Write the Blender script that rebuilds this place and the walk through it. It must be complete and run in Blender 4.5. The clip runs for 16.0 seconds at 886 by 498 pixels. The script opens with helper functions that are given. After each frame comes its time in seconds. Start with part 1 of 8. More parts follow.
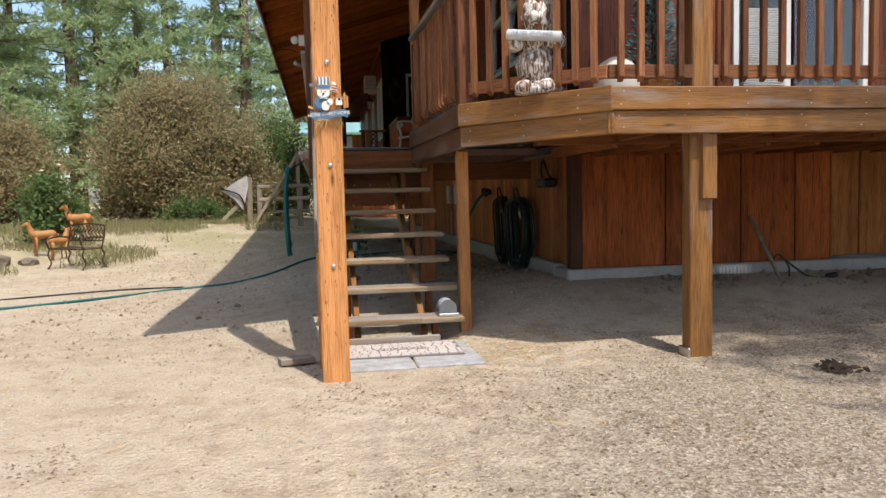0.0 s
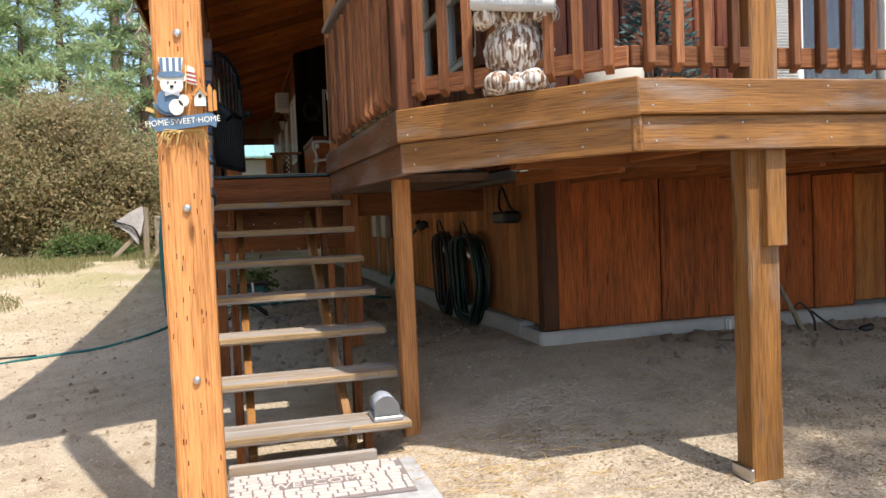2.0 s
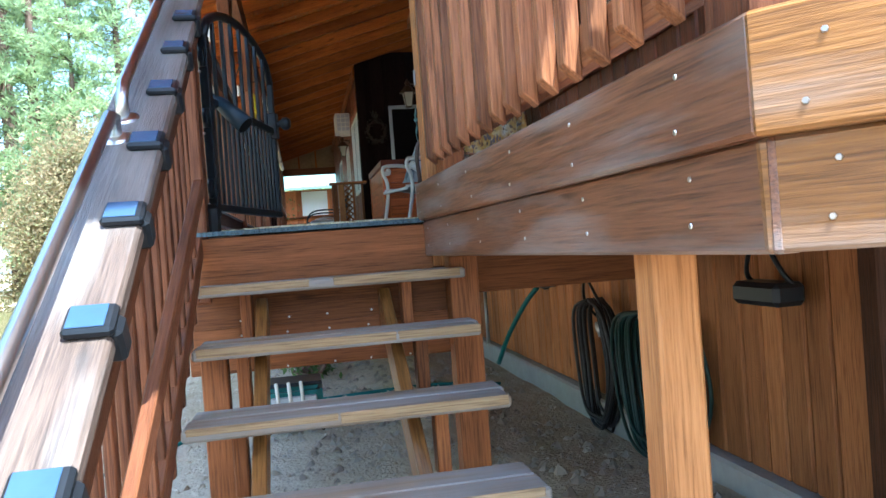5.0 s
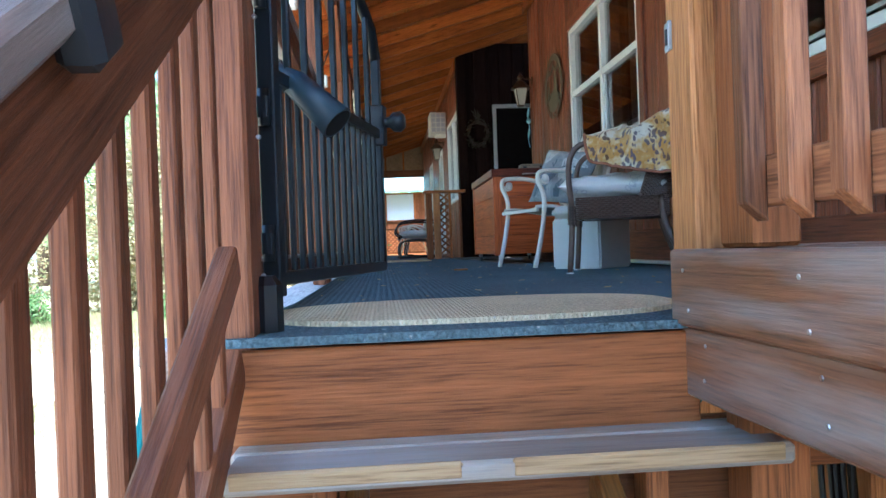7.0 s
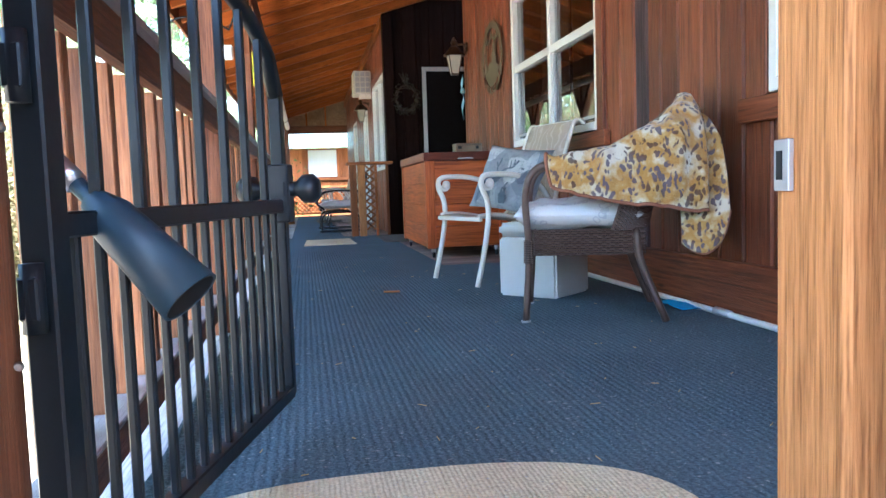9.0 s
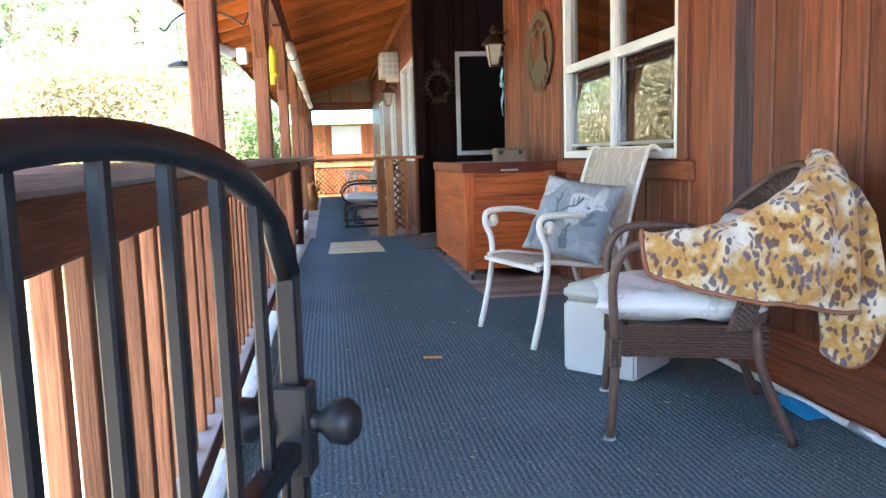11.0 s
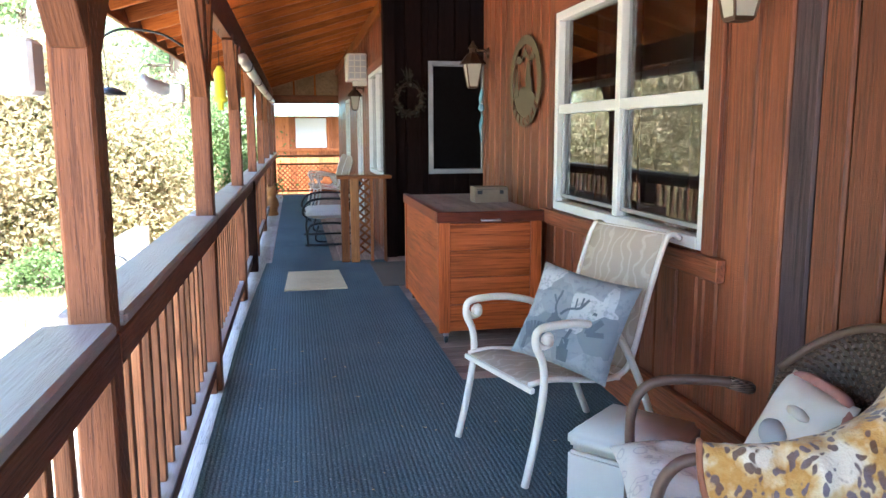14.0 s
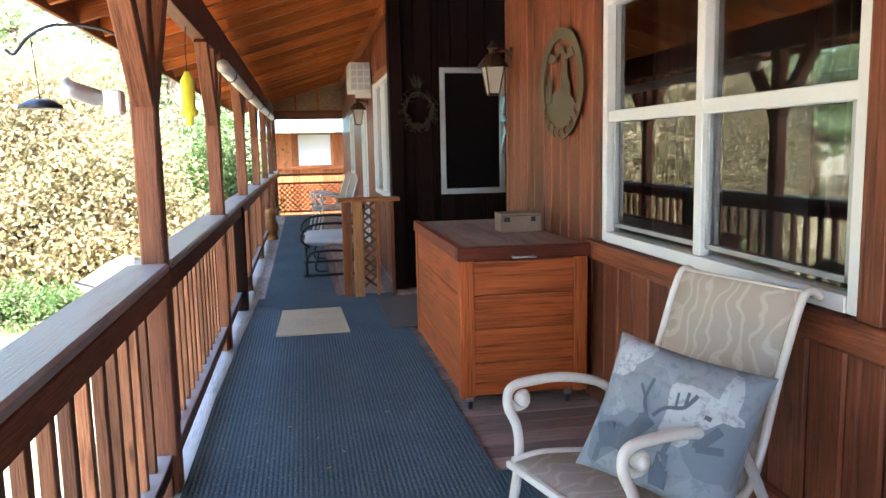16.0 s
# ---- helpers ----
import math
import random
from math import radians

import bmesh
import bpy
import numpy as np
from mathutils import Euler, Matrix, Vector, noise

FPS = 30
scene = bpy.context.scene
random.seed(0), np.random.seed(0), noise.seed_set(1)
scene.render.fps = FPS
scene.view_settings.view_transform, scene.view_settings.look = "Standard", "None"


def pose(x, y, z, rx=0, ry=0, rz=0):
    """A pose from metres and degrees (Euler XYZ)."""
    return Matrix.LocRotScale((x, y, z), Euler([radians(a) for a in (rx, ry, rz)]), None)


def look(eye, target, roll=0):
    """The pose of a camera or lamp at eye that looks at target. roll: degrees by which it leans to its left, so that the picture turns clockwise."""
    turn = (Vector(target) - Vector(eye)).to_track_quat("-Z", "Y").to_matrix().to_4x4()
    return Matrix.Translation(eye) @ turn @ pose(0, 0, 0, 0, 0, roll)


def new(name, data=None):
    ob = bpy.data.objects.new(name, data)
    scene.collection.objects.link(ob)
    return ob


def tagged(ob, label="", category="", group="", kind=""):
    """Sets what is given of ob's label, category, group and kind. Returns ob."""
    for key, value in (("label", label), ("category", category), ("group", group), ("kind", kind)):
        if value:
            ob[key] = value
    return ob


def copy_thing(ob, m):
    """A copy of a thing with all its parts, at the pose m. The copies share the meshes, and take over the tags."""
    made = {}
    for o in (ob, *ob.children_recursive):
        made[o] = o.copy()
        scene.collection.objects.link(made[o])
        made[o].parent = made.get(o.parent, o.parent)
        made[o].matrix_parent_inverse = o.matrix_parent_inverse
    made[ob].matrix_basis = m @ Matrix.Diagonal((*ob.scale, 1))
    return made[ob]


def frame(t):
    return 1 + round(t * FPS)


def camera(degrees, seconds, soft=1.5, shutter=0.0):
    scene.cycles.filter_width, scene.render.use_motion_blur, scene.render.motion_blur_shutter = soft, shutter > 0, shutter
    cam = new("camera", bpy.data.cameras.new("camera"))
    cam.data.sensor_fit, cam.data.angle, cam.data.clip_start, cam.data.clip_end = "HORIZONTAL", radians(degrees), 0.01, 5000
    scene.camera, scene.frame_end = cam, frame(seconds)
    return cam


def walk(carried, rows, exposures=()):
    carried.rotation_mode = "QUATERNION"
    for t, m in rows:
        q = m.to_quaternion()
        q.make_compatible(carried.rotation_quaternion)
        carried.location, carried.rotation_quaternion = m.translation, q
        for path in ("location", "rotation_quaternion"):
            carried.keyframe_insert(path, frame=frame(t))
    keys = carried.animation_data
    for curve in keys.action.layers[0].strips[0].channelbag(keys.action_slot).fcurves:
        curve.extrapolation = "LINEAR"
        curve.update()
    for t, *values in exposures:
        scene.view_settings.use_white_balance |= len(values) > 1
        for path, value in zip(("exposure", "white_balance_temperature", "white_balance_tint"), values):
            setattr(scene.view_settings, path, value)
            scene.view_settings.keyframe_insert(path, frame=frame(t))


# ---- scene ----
cam = camera(60.3, 16.0)
PATH = [
    (0, (0.247, 0.266, 1.109), (0.563, 2.236, 0.966), -1.4),
    (0.5, (0.301, 0.646, 1.143), (0.697, 2.604, 1.043), -1.8),
    (1, (0.319, 1.1, 1.198), (0.815, 3.035, 1.097), -2.6),
    (1.5, (0.412, 1.569, 1.224), (0.941, 3.496, 1.125), -2.8),
    (2, (0.48, 2.05, 1.24), (0.998, 3.979, 1.148), -2.4),
    (2.5, (0.500, 2.510, 1.315), (1.024, 4.437, 1.210), -1.75),
    (3, (0.595, 2.965, 1.335), (1.105, 4.897, 1.228), -1.0),
    (3.2, (0.617, 3.138, 1.347), (1.118, 5.072, 1.247), -1.0),
    (5.3, (0.68, 5.081, 1.489), (1.018, 7.052, 1.475), -4.2),
    (5.5, (0.673, 5.284, 1.481), (0.983, 7.26, 1.468), -3.7),
    (6, (0.654, 5.73, 1.543), (0.862, 7.719, 1.526), -3.3),
    (6.5, (0.585, 6.161, 1.665), (0.737, 8.155, 1.653), -3.1),
    (7, (0.566, 6.435, 1.758), (0.725, 8.428, 1.753), -2.1),
    (7.5, (0.578, 6.667, 1.899), (0.748, 8.66, 1.883), -1.6),
    (8, (0.578, 6.847, 1.95), (0.752, 8.839, 1.924), -1.8),
    (8.5, (0.593, 7.013, 2.11), (0.908, 8.983, 1.97), -2.3),
    (9, (0.626, 7.213, 2.189), (0.975, 9.176, 2.031), -1.9),
    (9.5, (0.663, 7.36, 2.318), (0.987, 9.326, 2.149), -1.8),
    (10, (0.633, 7.58, 2.401), (0.918, 9.551, 2.213), -1.8),
    (12.3, (0.637, 8.304, 2.864), (0.955, 10.255, 2.561), -1.6),
    (12.5, (0.638, 8.338, 2.890), (0.990, 10.284, 2.591), -1.3),
    (13, (0.631, 8.477, 2.905), (1.010, 10.419, 2.616), -0.9),
    (13.5, (0.687, 8.681, 2.992), (1.064, 10.621, 2.685), -0.4),
    (14, (0.729, 8.795, 3.049), (1.102, 10.737, 2.747), -0.2),
    (14.5, (0.733, 8.981, 3.079), (1.111, 10.924, 2.796), 0.0),
    (15, (0.791, 9.223, 3.068), (1.181, 11.166, 2.798), 0.1),
    (15.5, (0.881, 9.523, 3.069), (1.255, 11.469, 2.798), -0.3),
    (16, (0.864, 9.858, 3.058), (1.215, 11.809, 2.793), -1.2),
]
EXPOSURE = [(0.0, 0.8, 6400, 10), (1.5, 1.08, 6400, 10), (2.5, 1.38, 6500, 10), (3.2, 1.65, 6500, 10), (5.3, 2.95, 5000, 0), (6.0, 3.28, 4950, 0),
            (7.0, 3.45, 4800, 0), (8.0, 3.68, 4800, 2), (9.0, 4.15, 5150, 7), (10.0, 4.45, 5500, 10), (12.3, 4.32, 5500, 10), (13.0, 4.3, 5400, 9), (14.0, 4.27, 5450, 10), (15.0, 4.25, 5450, 10), (16.0, 4.08, 5700, 12)]
walk(cam, [(t, look(eye, target, roll)) for t, eye, target, roll in PATH], EXPOSURE)

# ---- light ----
SUN_DIR = Vector((0.18, -0.45, 1.0)).normalized()
world = bpy.data.worlds.new("world")
scene.world = world
world.use_nodes = True
sky = world.node_tree.nodes.new("ShaderNodeTexSky")
sky.sky_type = "NISHITA"
sky.sun_disc = False
sky.sun_elevation = math.asin(SUN_DIR.z)
sky.sun_rotation = math.atan2(SUN_DIR.x, SUN_DIR.y)
sky.dust_density = 2.0
world.node_tree.links.new(sky.outputs[0], world.node_tree.nodes["Background"].inputs[0])
world.node_tree.nodes["Background"].inputs[1].default_value = 0.15
sun_data = bpy.data.lights.new("sun", "SUN")
sun_data.energy, sun_data.angle, sun_data.color = 3.0, radians(0.6), (1.0, 0.95, 0.88)
sun = new("sun", sun_data)
sun.matrix_world = look(SUN_DIR * 30, (0, 0, 0))


# ---- materials ----
def mat_base(name, rough=0.7, metal=0.0):
    m = bpy.data.materials.new(name)
    m.use_nodes = True
    nt = m.node_tree
    b = nt.nodes["Principled BSDF"]
    b.inputs["Roughness"].default_value = rough
    b.inputs["Metallic"].default_value = metal
    b.inputs["Specular IOR Level"].default_value = 0.3
    return m, nt, b


def node(nt, kind, **values):
    n = nt.nodes.new("ShaderNode" + kind)
    for key, value in values.items():
        n.inputs[key.replace("_", " ")].default_value = value
    return n


def ramp(nt, fac, stops):
    n = nt.nodes.new("ShaderNodeValToRGB")
    els = n.color_ramp.elements
    while len(els) < len(stops):
        els.new(0.5)
    for e, (p, c) in zip(els, stops):
        e.position, e.color = p, (*c, 1)
    nt.links.new(fac, n.inputs[0])
    return n.outputs[0]


def mix(nt, fac, a, b, mode="MIX"):
    n = nt.nodes.new("ShaderNodeMix")
    n.data_type, n.blend_type = "RGBA", mode
    for sock, v in ((n.inputs[0], fac), (n.inputs[6], a), (n.inputs[7], b)):
        if hasattr(v, "is_output"):
            nt.links.new(v, sock)
        else:
            sock.default_value = v if isinstance(v, float) else (*v, 1)
    return n.outputs[2]


def coords(nt, scale=(1, 1, 1), shift=True):
    """Object coordinates, moved by a random step for each object."""
    tc = nt.nodes.new("ShaderNodeTexCoord")
    mp = nt.nodes.new("ShaderNodeMapping")
    mp.inputs["Scale"].default_value = scale
    if shift:
        info = nt.nodes.new("ShaderNodeObjectInfo")
        comb = node(nt, "CombineXYZ")
        mul = nt.nodes.new("ShaderNodeMath")
        mul.operation = "MULTIPLY"
        mul.inputs[1].default_value = 37.0
        nt.links.new(info.outputs["Random"], mul.inputs[0])
        for k in range(3):
            nt.links.new(mul.outputs[0], comb.inputs[k])
        add = nt.nodes.new("ShaderNodeVectorMath")
        nt.links.new(tc.outputs["Object"], add.inputs[0])
        nt.links.new(comb.outputs[0], add.inputs[1])
        nt.links.new(add.outputs[0], mp.inputs[0])
    else:
        nt.links.new(tc.outputs["Object"], mp.inputs[0])
    return mp.outputs[0]


def noise_tex(nt, vec, scale, detail=4.0, rough=0.55):
    n = node(nt, "TexNoise", Scale=scale, Detail=detail, Roughness=rough)
    nt.links.new(vec, n.inputs["Vector"])
    return n.outputs["Fac"]


def bump(nt, b, height, strength=0.3, distance=0.01):
    n = node(nt, "Bump", Strength=strength, Distance=distance)
    nt.links.new(height, n.inputs["Height"])
    nt.links.new(n.outputs[0], b.inputs["Normal"])


def wood(name, light, dark, grey=0.0, rough=0.55, grain=0.5, vary=0.35, gloss=0.18, fine=44):
    """Sawn and stained timber with the grain along local y. grey: how far it is weathered; on the caps it also holds
    sky sheen.
    """
    m, nt, b = mat_base(name, rough)
    b.inputs["Specular IOR Level"].default_value = gloss
    v = coords(nt, (fine, fine / 29, fine))
    g = noise_tex(nt, v, 4.0, 6.0, 0.62)
    streak = noise_tex(nt, coords(nt, (7, 0.3, 7)), 2.6, 4.0)
    k = mix(nt, 0.33, g, streak)
    col = ramp(nt, k, [(0.37, tuple(c * 0.6 for c in dark)), (0.5, tuple((a + c) / 2 for a, c in zip(light, dark))), (0.63, light)])
    big = noise_tex(nt, coords(nt, (1.2, 0.5, 1.2)), 2.2, 3.0)
    col = mix(nt, ramp(nt, big, [(0.35, (0, 0, 0)), (0.75, (0.6, 0.6, 0.6))]), col, tuple(c * 0.55 for c in dark))
    info = nt.nodes.new("ShaderNodeObjectInfo")
    hue = node(nt, "HueSaturation")
    lo = nt.nodes.new("ShaderNodeMapRange")
    lo.inputs["To Min"].default_value, lo.inputs["To Max"].default_value = 1 - vary, 1 + vary
    nt.links.new(info.outputs["Random"], lo.inputs[0])
    nt.links.new(lo.outputs[0], hue.inputs["Value"])
    nt.links.new(col, hue.inputs["Color"])
    col = hue.outputs[0]
    vor = node(nt, "TexVoronoi", Scale=1.0)
    nt.links.new(coords(nt, (7, 1.7, 7)), vor.inputs["Vector"])
    col = mix(nt, ramp(nt, vor.outputs["Distance"], [(0.03, (0.85, 0.85, 0.85)), (0.10, (0, 0, 0))]), col, tuple(c * 0.3 for c in dark))
    if grey:
        fade = noise_tex(nt, coords(nt, (6, 0.8, 6)), 2.0, 5.0)
        col = mix(nt, ramp(nt, fade, [(0.55 - grey * 0.5, (0, 0, 0)), (0.95 - grey * 0.5, (0.9, 0.9, 0.9))]), col, (0.30, 0.28, 0.26))
    nt.links.new(col, b.inputs["Base Color"])
    bump(nt, b, g, grain, 0.006)
    return m


def plain(name, color, rough=0.5, metal=0.0, vary=0.12, scale=30.0, relief=0.15):
    m, nt, b = mat_base(name, rough, metal)
    f = noise_tex(nt, coords(nt), scale, 5.0)
    f2 = noise_tex(nt, coords(nt), scale / 9, 3.0)
    col = mix(nt, f, tuple(c * (1 - vary) for c in color), tuple(min(1, c * (1 + vary)) for c in color))
    col = mix(nt, ramp(nt, f2, [(0.4, (0, 0, 0)), (0.8, (vary * 3, vary * 3, vary * 3))]), col, tuple(c * 0.6 for c in color))
    nt.links.new(col, b.inputs["Base Color"])
    bump(nt, b, f, relief, 0.003)
    return m


M_POST = wood("post_wood", (0.58, 0.27, 0.098), (0.38, 0.155, 0.048))
M_CEDAR = wood("cedar_wood", (0.32, 0.115, 0.034), (0.16, 0.052, 0.016))
M_RAIL = wood("rail_wood", (0.23, 0.088, 0.037), (0.10, 0.035, 0.016), rough=0.5, vary=0.22)
M_BALUSTER = wood("baluster_wood", (0.34, 0.145, 0.062), (0.16, 0.06, 0.026), rough=0.5, vary=0.45)
# the strong grey mixes weathering with reflected sky painted into the colour
M_CAP = wood("cap_wood", (0.22, 0.10, 0.058), (0.11, 0.048, 0.03), grey=0.92, rough=0.4, gloss=0.45)
# some grey here is the sky's sheen, put into the cap's colour
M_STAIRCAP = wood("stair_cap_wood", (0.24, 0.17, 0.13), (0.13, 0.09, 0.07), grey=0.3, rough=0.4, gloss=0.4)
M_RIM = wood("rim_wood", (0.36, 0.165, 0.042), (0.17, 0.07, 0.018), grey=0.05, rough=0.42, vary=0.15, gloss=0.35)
# the same rim boards beside the stairs, with their shade put into the colour
M_RIM_SHADED = wood("shaded_rim_wood", (0.27, 0.115, 0.05), (0.12, 0.047, 0.02), grey=0.15, rough=0.36, vary=0.15, gloss=0.5)
M_TREAD = wood("tread_wood", (0.33, 0.22, 0.12), (0.19, 0.12, 0.06), grey=0.65, rough=0.75)
M_RAFTER = wood("rafter_wood", (0.46, 0.14, 0.02), (0.24, 0.064, 0.01), rough=0.5)
M_CEIL = wood("ceiling_wood", (0.50, 0.15, 0.02), (0.27, 0.072, 0.011), rough=0.5)
M_SIDING = wood("siding_wood", (0.28, 0.084, 0.033), (0.12, 0.034, 0.015), rough=0.45, grain=1.0, vary=0.3, gloss=0.3, fine=24)
# near black: the recess's deep shade is put into this wood's colour
M_SIDING_SHADED = wood("shade_dark_siding", (0.018, 0.008, 0.006), (0.009, 0.005, 0.004), rough=0.7, gloss=0.05)
M_SKIRT = wood("skirt_wood", (0.46, 0.125, 0.025), (0.14, 0.033, 0.009), rough=0.6)
M_SKIRT_BROWN = wood("brown_skirt_wood", (0.42, 0.17, 0.045), (0.20, 0.07, 0.018), rough=0.6)
M_SKIRT_PALE = wood("pale_skirt_wood", (0.48, 0.20, 0.07), (0.28, 0.10, 0.03), rough=0.6)
M_SIDING_STAIN = wood("stained_siding_wood", (0.085, 0.05, 0.05), (0.026, 0.018, 0.022), rough=0.5, grain=1.0, fine=16)
M_LID = wood("lid_wood", (0.50, 0.41, 0.35), (0.34, 0.27, 0.22), rough=0.8)
M_CHEST = wood("chest_wood", (0.52, 0.125, 0.027), (0.24, 0.05, 0.012), rough=0.4, vary=0.15, fine=24)
M_CHEST_TRIM = wood("chest_trim_wood", (0.18, 0.035, 0.014), (0.10, 0.02, 0.009), rough=0.4)
M_GREYBOARD = wood("weathered_board", (0.50, 0.465, 0.435), (0.36, 0.32, 0.30), rough=0.8)
M_WORN = wood("worn_bare_wood", (0.44, 0.31, 0.17), (0.28, 0.18, 0.09), rough=0.8, vary=0.06)
M_CORNER = wood("brown_corner_wood", (0.10, 0.04, 0.018), (0.05, 0.02, 0.01), rough=0.6)
M_DECKBOARD = wood("deck_board", (0.36, 0.25, 0.20), (0.24, 0.16, 0.12), rough=0.8)
M_FENCE = wood("fence_wood", (0.42, 0.33, 0.21), (0.26, 0.2, 0.13), grey=0.3, rough=0.85)
M_CABIN = wood("cabin_wood", (0.44, 0.16, 0.055), (0.32, 0.10, 0.032))
M_CONCRETE = plain("concrete", (0.36, 0.35, 0.33), 0.9, scale=18, vary=0.18, relief=0.4)
M_WHITE = plain("white_vinyl", (0.66, 0.66, 0.63), 0.4, vary=0.04)
M_IRON = plain("black_iron", (0.006, 0.008, 0.010), 0.35, metal=0.0, scale=60)
M_BLACK = plain("black_plastic", (0.012, 0.014, 0.017), 0.4)
M_DARKSTEEL = plain("dull_dark_steel", (0.20, 0.20, 0.20), 0.5, metal=0.5, vary=0.15)
M_STEEL = plain("steel", (0.55, 0.55, 0.55), 0.3, metal=1.0, vary=0.05)
M_TEAL = plain("teal_metal", (0.03, 0.20, 0.18), 0.4, vary=0.1)
M_PALETEAL = plain("faded_teal_metal", (0.22, 0.38, 0.38), 0.4, vary=0.1)
# gable boards stand in shade; their brightness is put into the colour
M_GABLE_LIT = wood("lit_plywood", (0.62, 0.44, 0.27), (0.46, 0.30, 0.17), rough=0.8)


def glass_mat():
    m, nt, b = mat_base("window_glass", 0.0)
    b.inputs["Base Color"].default_value = (0.75, 0.8, 0.8, 1)
    b.inputs["Transmission Weight"].default_value = 1.0
    b.inputs["IOR"].default_value = 1.55
    return m


M_GLASS = glass_mat()


def ground_mat():
    """Pale trodden sand, passing into coarser brown gravel before the deck and dry turf far off."""
    m, nt, b = mat_base("dry_ground", 0.95)
    tc = nt.nodes.new("ShaderNodeTexCoord")
    v = tc.outputs["Object"]
    sep = node(nt, "SeparateXYZ")
    nt.links.new(v, sep.inputs[0])

    def span(axis, lo, hi):
        n = nt.nodes.new("ShaderNodeMapRange")
        n.inputs["From Min"].default_value, n.inputs["From Max"].default_value = lo, hi
        nt.links.new(sep.outputs[axis], n.inputs[0])
        return n.outputs[0]

    def times(a, c):
        n = node(nt, "Math")
        n.operation = "MULTIPLY"
        nt.links.new(a, n.inputs[0])
        nt.links.new(c, n.inputs[1])
        return n.outputs[0]
    fine = noise_tex(nt, v, 55.0, 5.0, 0.7)
    silt = noise_tex(nt, v, 160.0, 4.0, 0.7)
    mid = noise_tex(nt, v, 5.0, 6.0, 0.65)
    big = noise_tex(nt, v, 0.7, 5.0, 0.6)
    cell = node(nt, "TexVoronoi", Scale=42.0)
    nt.links.new(v, cell.inputs["Vector"])
    grit = node(nt, "TexVoronoi", Scale=120.0)
    nt.links.new(v, grit.inputs["Vector"])
    # gravel, its brown deepened by tree shade put into the colour
    chips = mix(nt, cell.outputs["Color"], (0.22, 0.165, 0.11), (0.62, 0.53, 0.41))
    gravel = mix(nt, ramp(nt, fine, [(0.35, (0, 0, 0)), (0.6, (1, 1, 1))]), (0.22, 0.165, 0.11), chips)
    gravel = mix(nt, 0.6, gravel, ramp(nt, grit.outputs["Color"], [(0.1, (0.35, 0.33, 0.30)), (0.5, (1, 1, 1)), (0.9, (1, 1, 1))]), "MULTIPLY")
    # sand
    sand = mix(nt, ramp(nt, silt, [(0.3, (0, 0, 0)), (0.7, (1, 1, 1))]), (0.30, 0.23, 0.155), (0.62, 0.51, 0.37))
    sand = mix(nt, ramp(nt, mid, [(0.43, (0, 0, 0)), (0.68, (0.8, 0.8, 0.8))]), sand, (0.33, 0.24, 0.155))
    sand = mix(nt, ramp(nt, big, [(0.42, (0, 0, 0)), (0.68, (0.6, 0.6, 0.6))]), sand, (0.55, 0.46, 0.345))
    pebbles = ramp(nt, cell.outputs["Distance"], [(0.10, (0.7, 0.7, 0.7)), (0.20, (0, 0, 0))])
    sand = mix(nt, times(pebbles, ramp(nt, fine, [(0.48, (0, 0, 0)), (0.6, (1, 1, 1))])), sand, (0.25, 0.19, 0.13))
    blend = node(nt, "Math")
    blend.operation = "ADD"
    nt.links.new(times(span(0, -0.4, 4.2), span(1, 6.4, 3.6)), blend.inputs[0])
    nt.links.new(mid, blend.inputs[1])
    col = mix(nt, ramp(nt, blend.outputs[0], [(0.62, (0, 0, 0)), (0.95, (1, 1, 1))]), sand, gravel)
    turf = times(span(1, 11.0, 17.0), ramp(nt, noise_tex(nt, v, 0.8, 5.0), [(0.35, (0, 0, 0)), (0.55, (1, 1, 1))]))
    col = mix(nt, turf, col, (0.33, 0.29, 0.15))
    nt.links.new(col, b.inputs["Base Color"])
    h = mix(nt, 0.5, mix(nt, 0.5, fine, cell.outputs["Distance"]), mid)
    bump(nt, b, h, 1.0, 0.06)
    return m


M_GROUND = ground_mat()


def carpet_mat(name, color, rib, deep=0.3):
    m, nt, b = mat_base(name, 1.0)
    b.inputs["Specular IOR Level"].default_value = 0.1
    tc = nt.nodes.new("ShaderNodeTexCoord")
    v = tc.outputs["Object"]
    f = noise_tex(nt, v, 110.0, 4.0, 0.8)
    lint = noise_tex(nt, v, 70.0, 2.0)
    big = noise_tex(nt, v, 1.6, 4.0)
    w = node(nt, "TexWave", Scale=rib, Distortion=4.0, Detail=3.0, Detail_Scale=5.0)
    w.bands_direction = "X"
    nt.links.new(v, w.inputs["Vector"])
    col = mix(nt, ramp(nt, f, [(0.35, (0, 0, 0)), (0.65, (1, 1, 1))]), tuple(c * deep for c in color), tuple(min(0.75, c * (2.1 - deep)) for c in color))
    col = mix(nt, ramp(nt, w.outputs["Fac"], [(0.0, (0.86, 0.86, 0.86)), (0.6, (1, 1, 1))]), tuple(c * (deep + 0.1) for c in color), col)
    col = mix(nt, ramp(nt, big, [(0.4, (0, 0, 0)), (0.75, (0.5, 0.5, 0.5))]), col, tuple(c * 1.5 for c in color))
    col = mix(nt, ramp(nt, lint, [(0.66, (0, 0, 0)), (0.73, (0.6, 0.6, 0.6))]), col, (0.36, 0.36, 0.35))
    nt.links.new(col, b.inputs["Base Color"])
    h = mix(nt, 0.6, f, w.outputs["Fac"])
    bump(nt, b, h, 0.8, 0.006)
    return m


M_CARPET = carpet_mat("blue_carpet", (0.070, 0.096, 0.106), 14.0)
M_TANMAT = carpet_mat("tan_mat", (0.50, 0.41, 0.255), 30.0, 0.65)
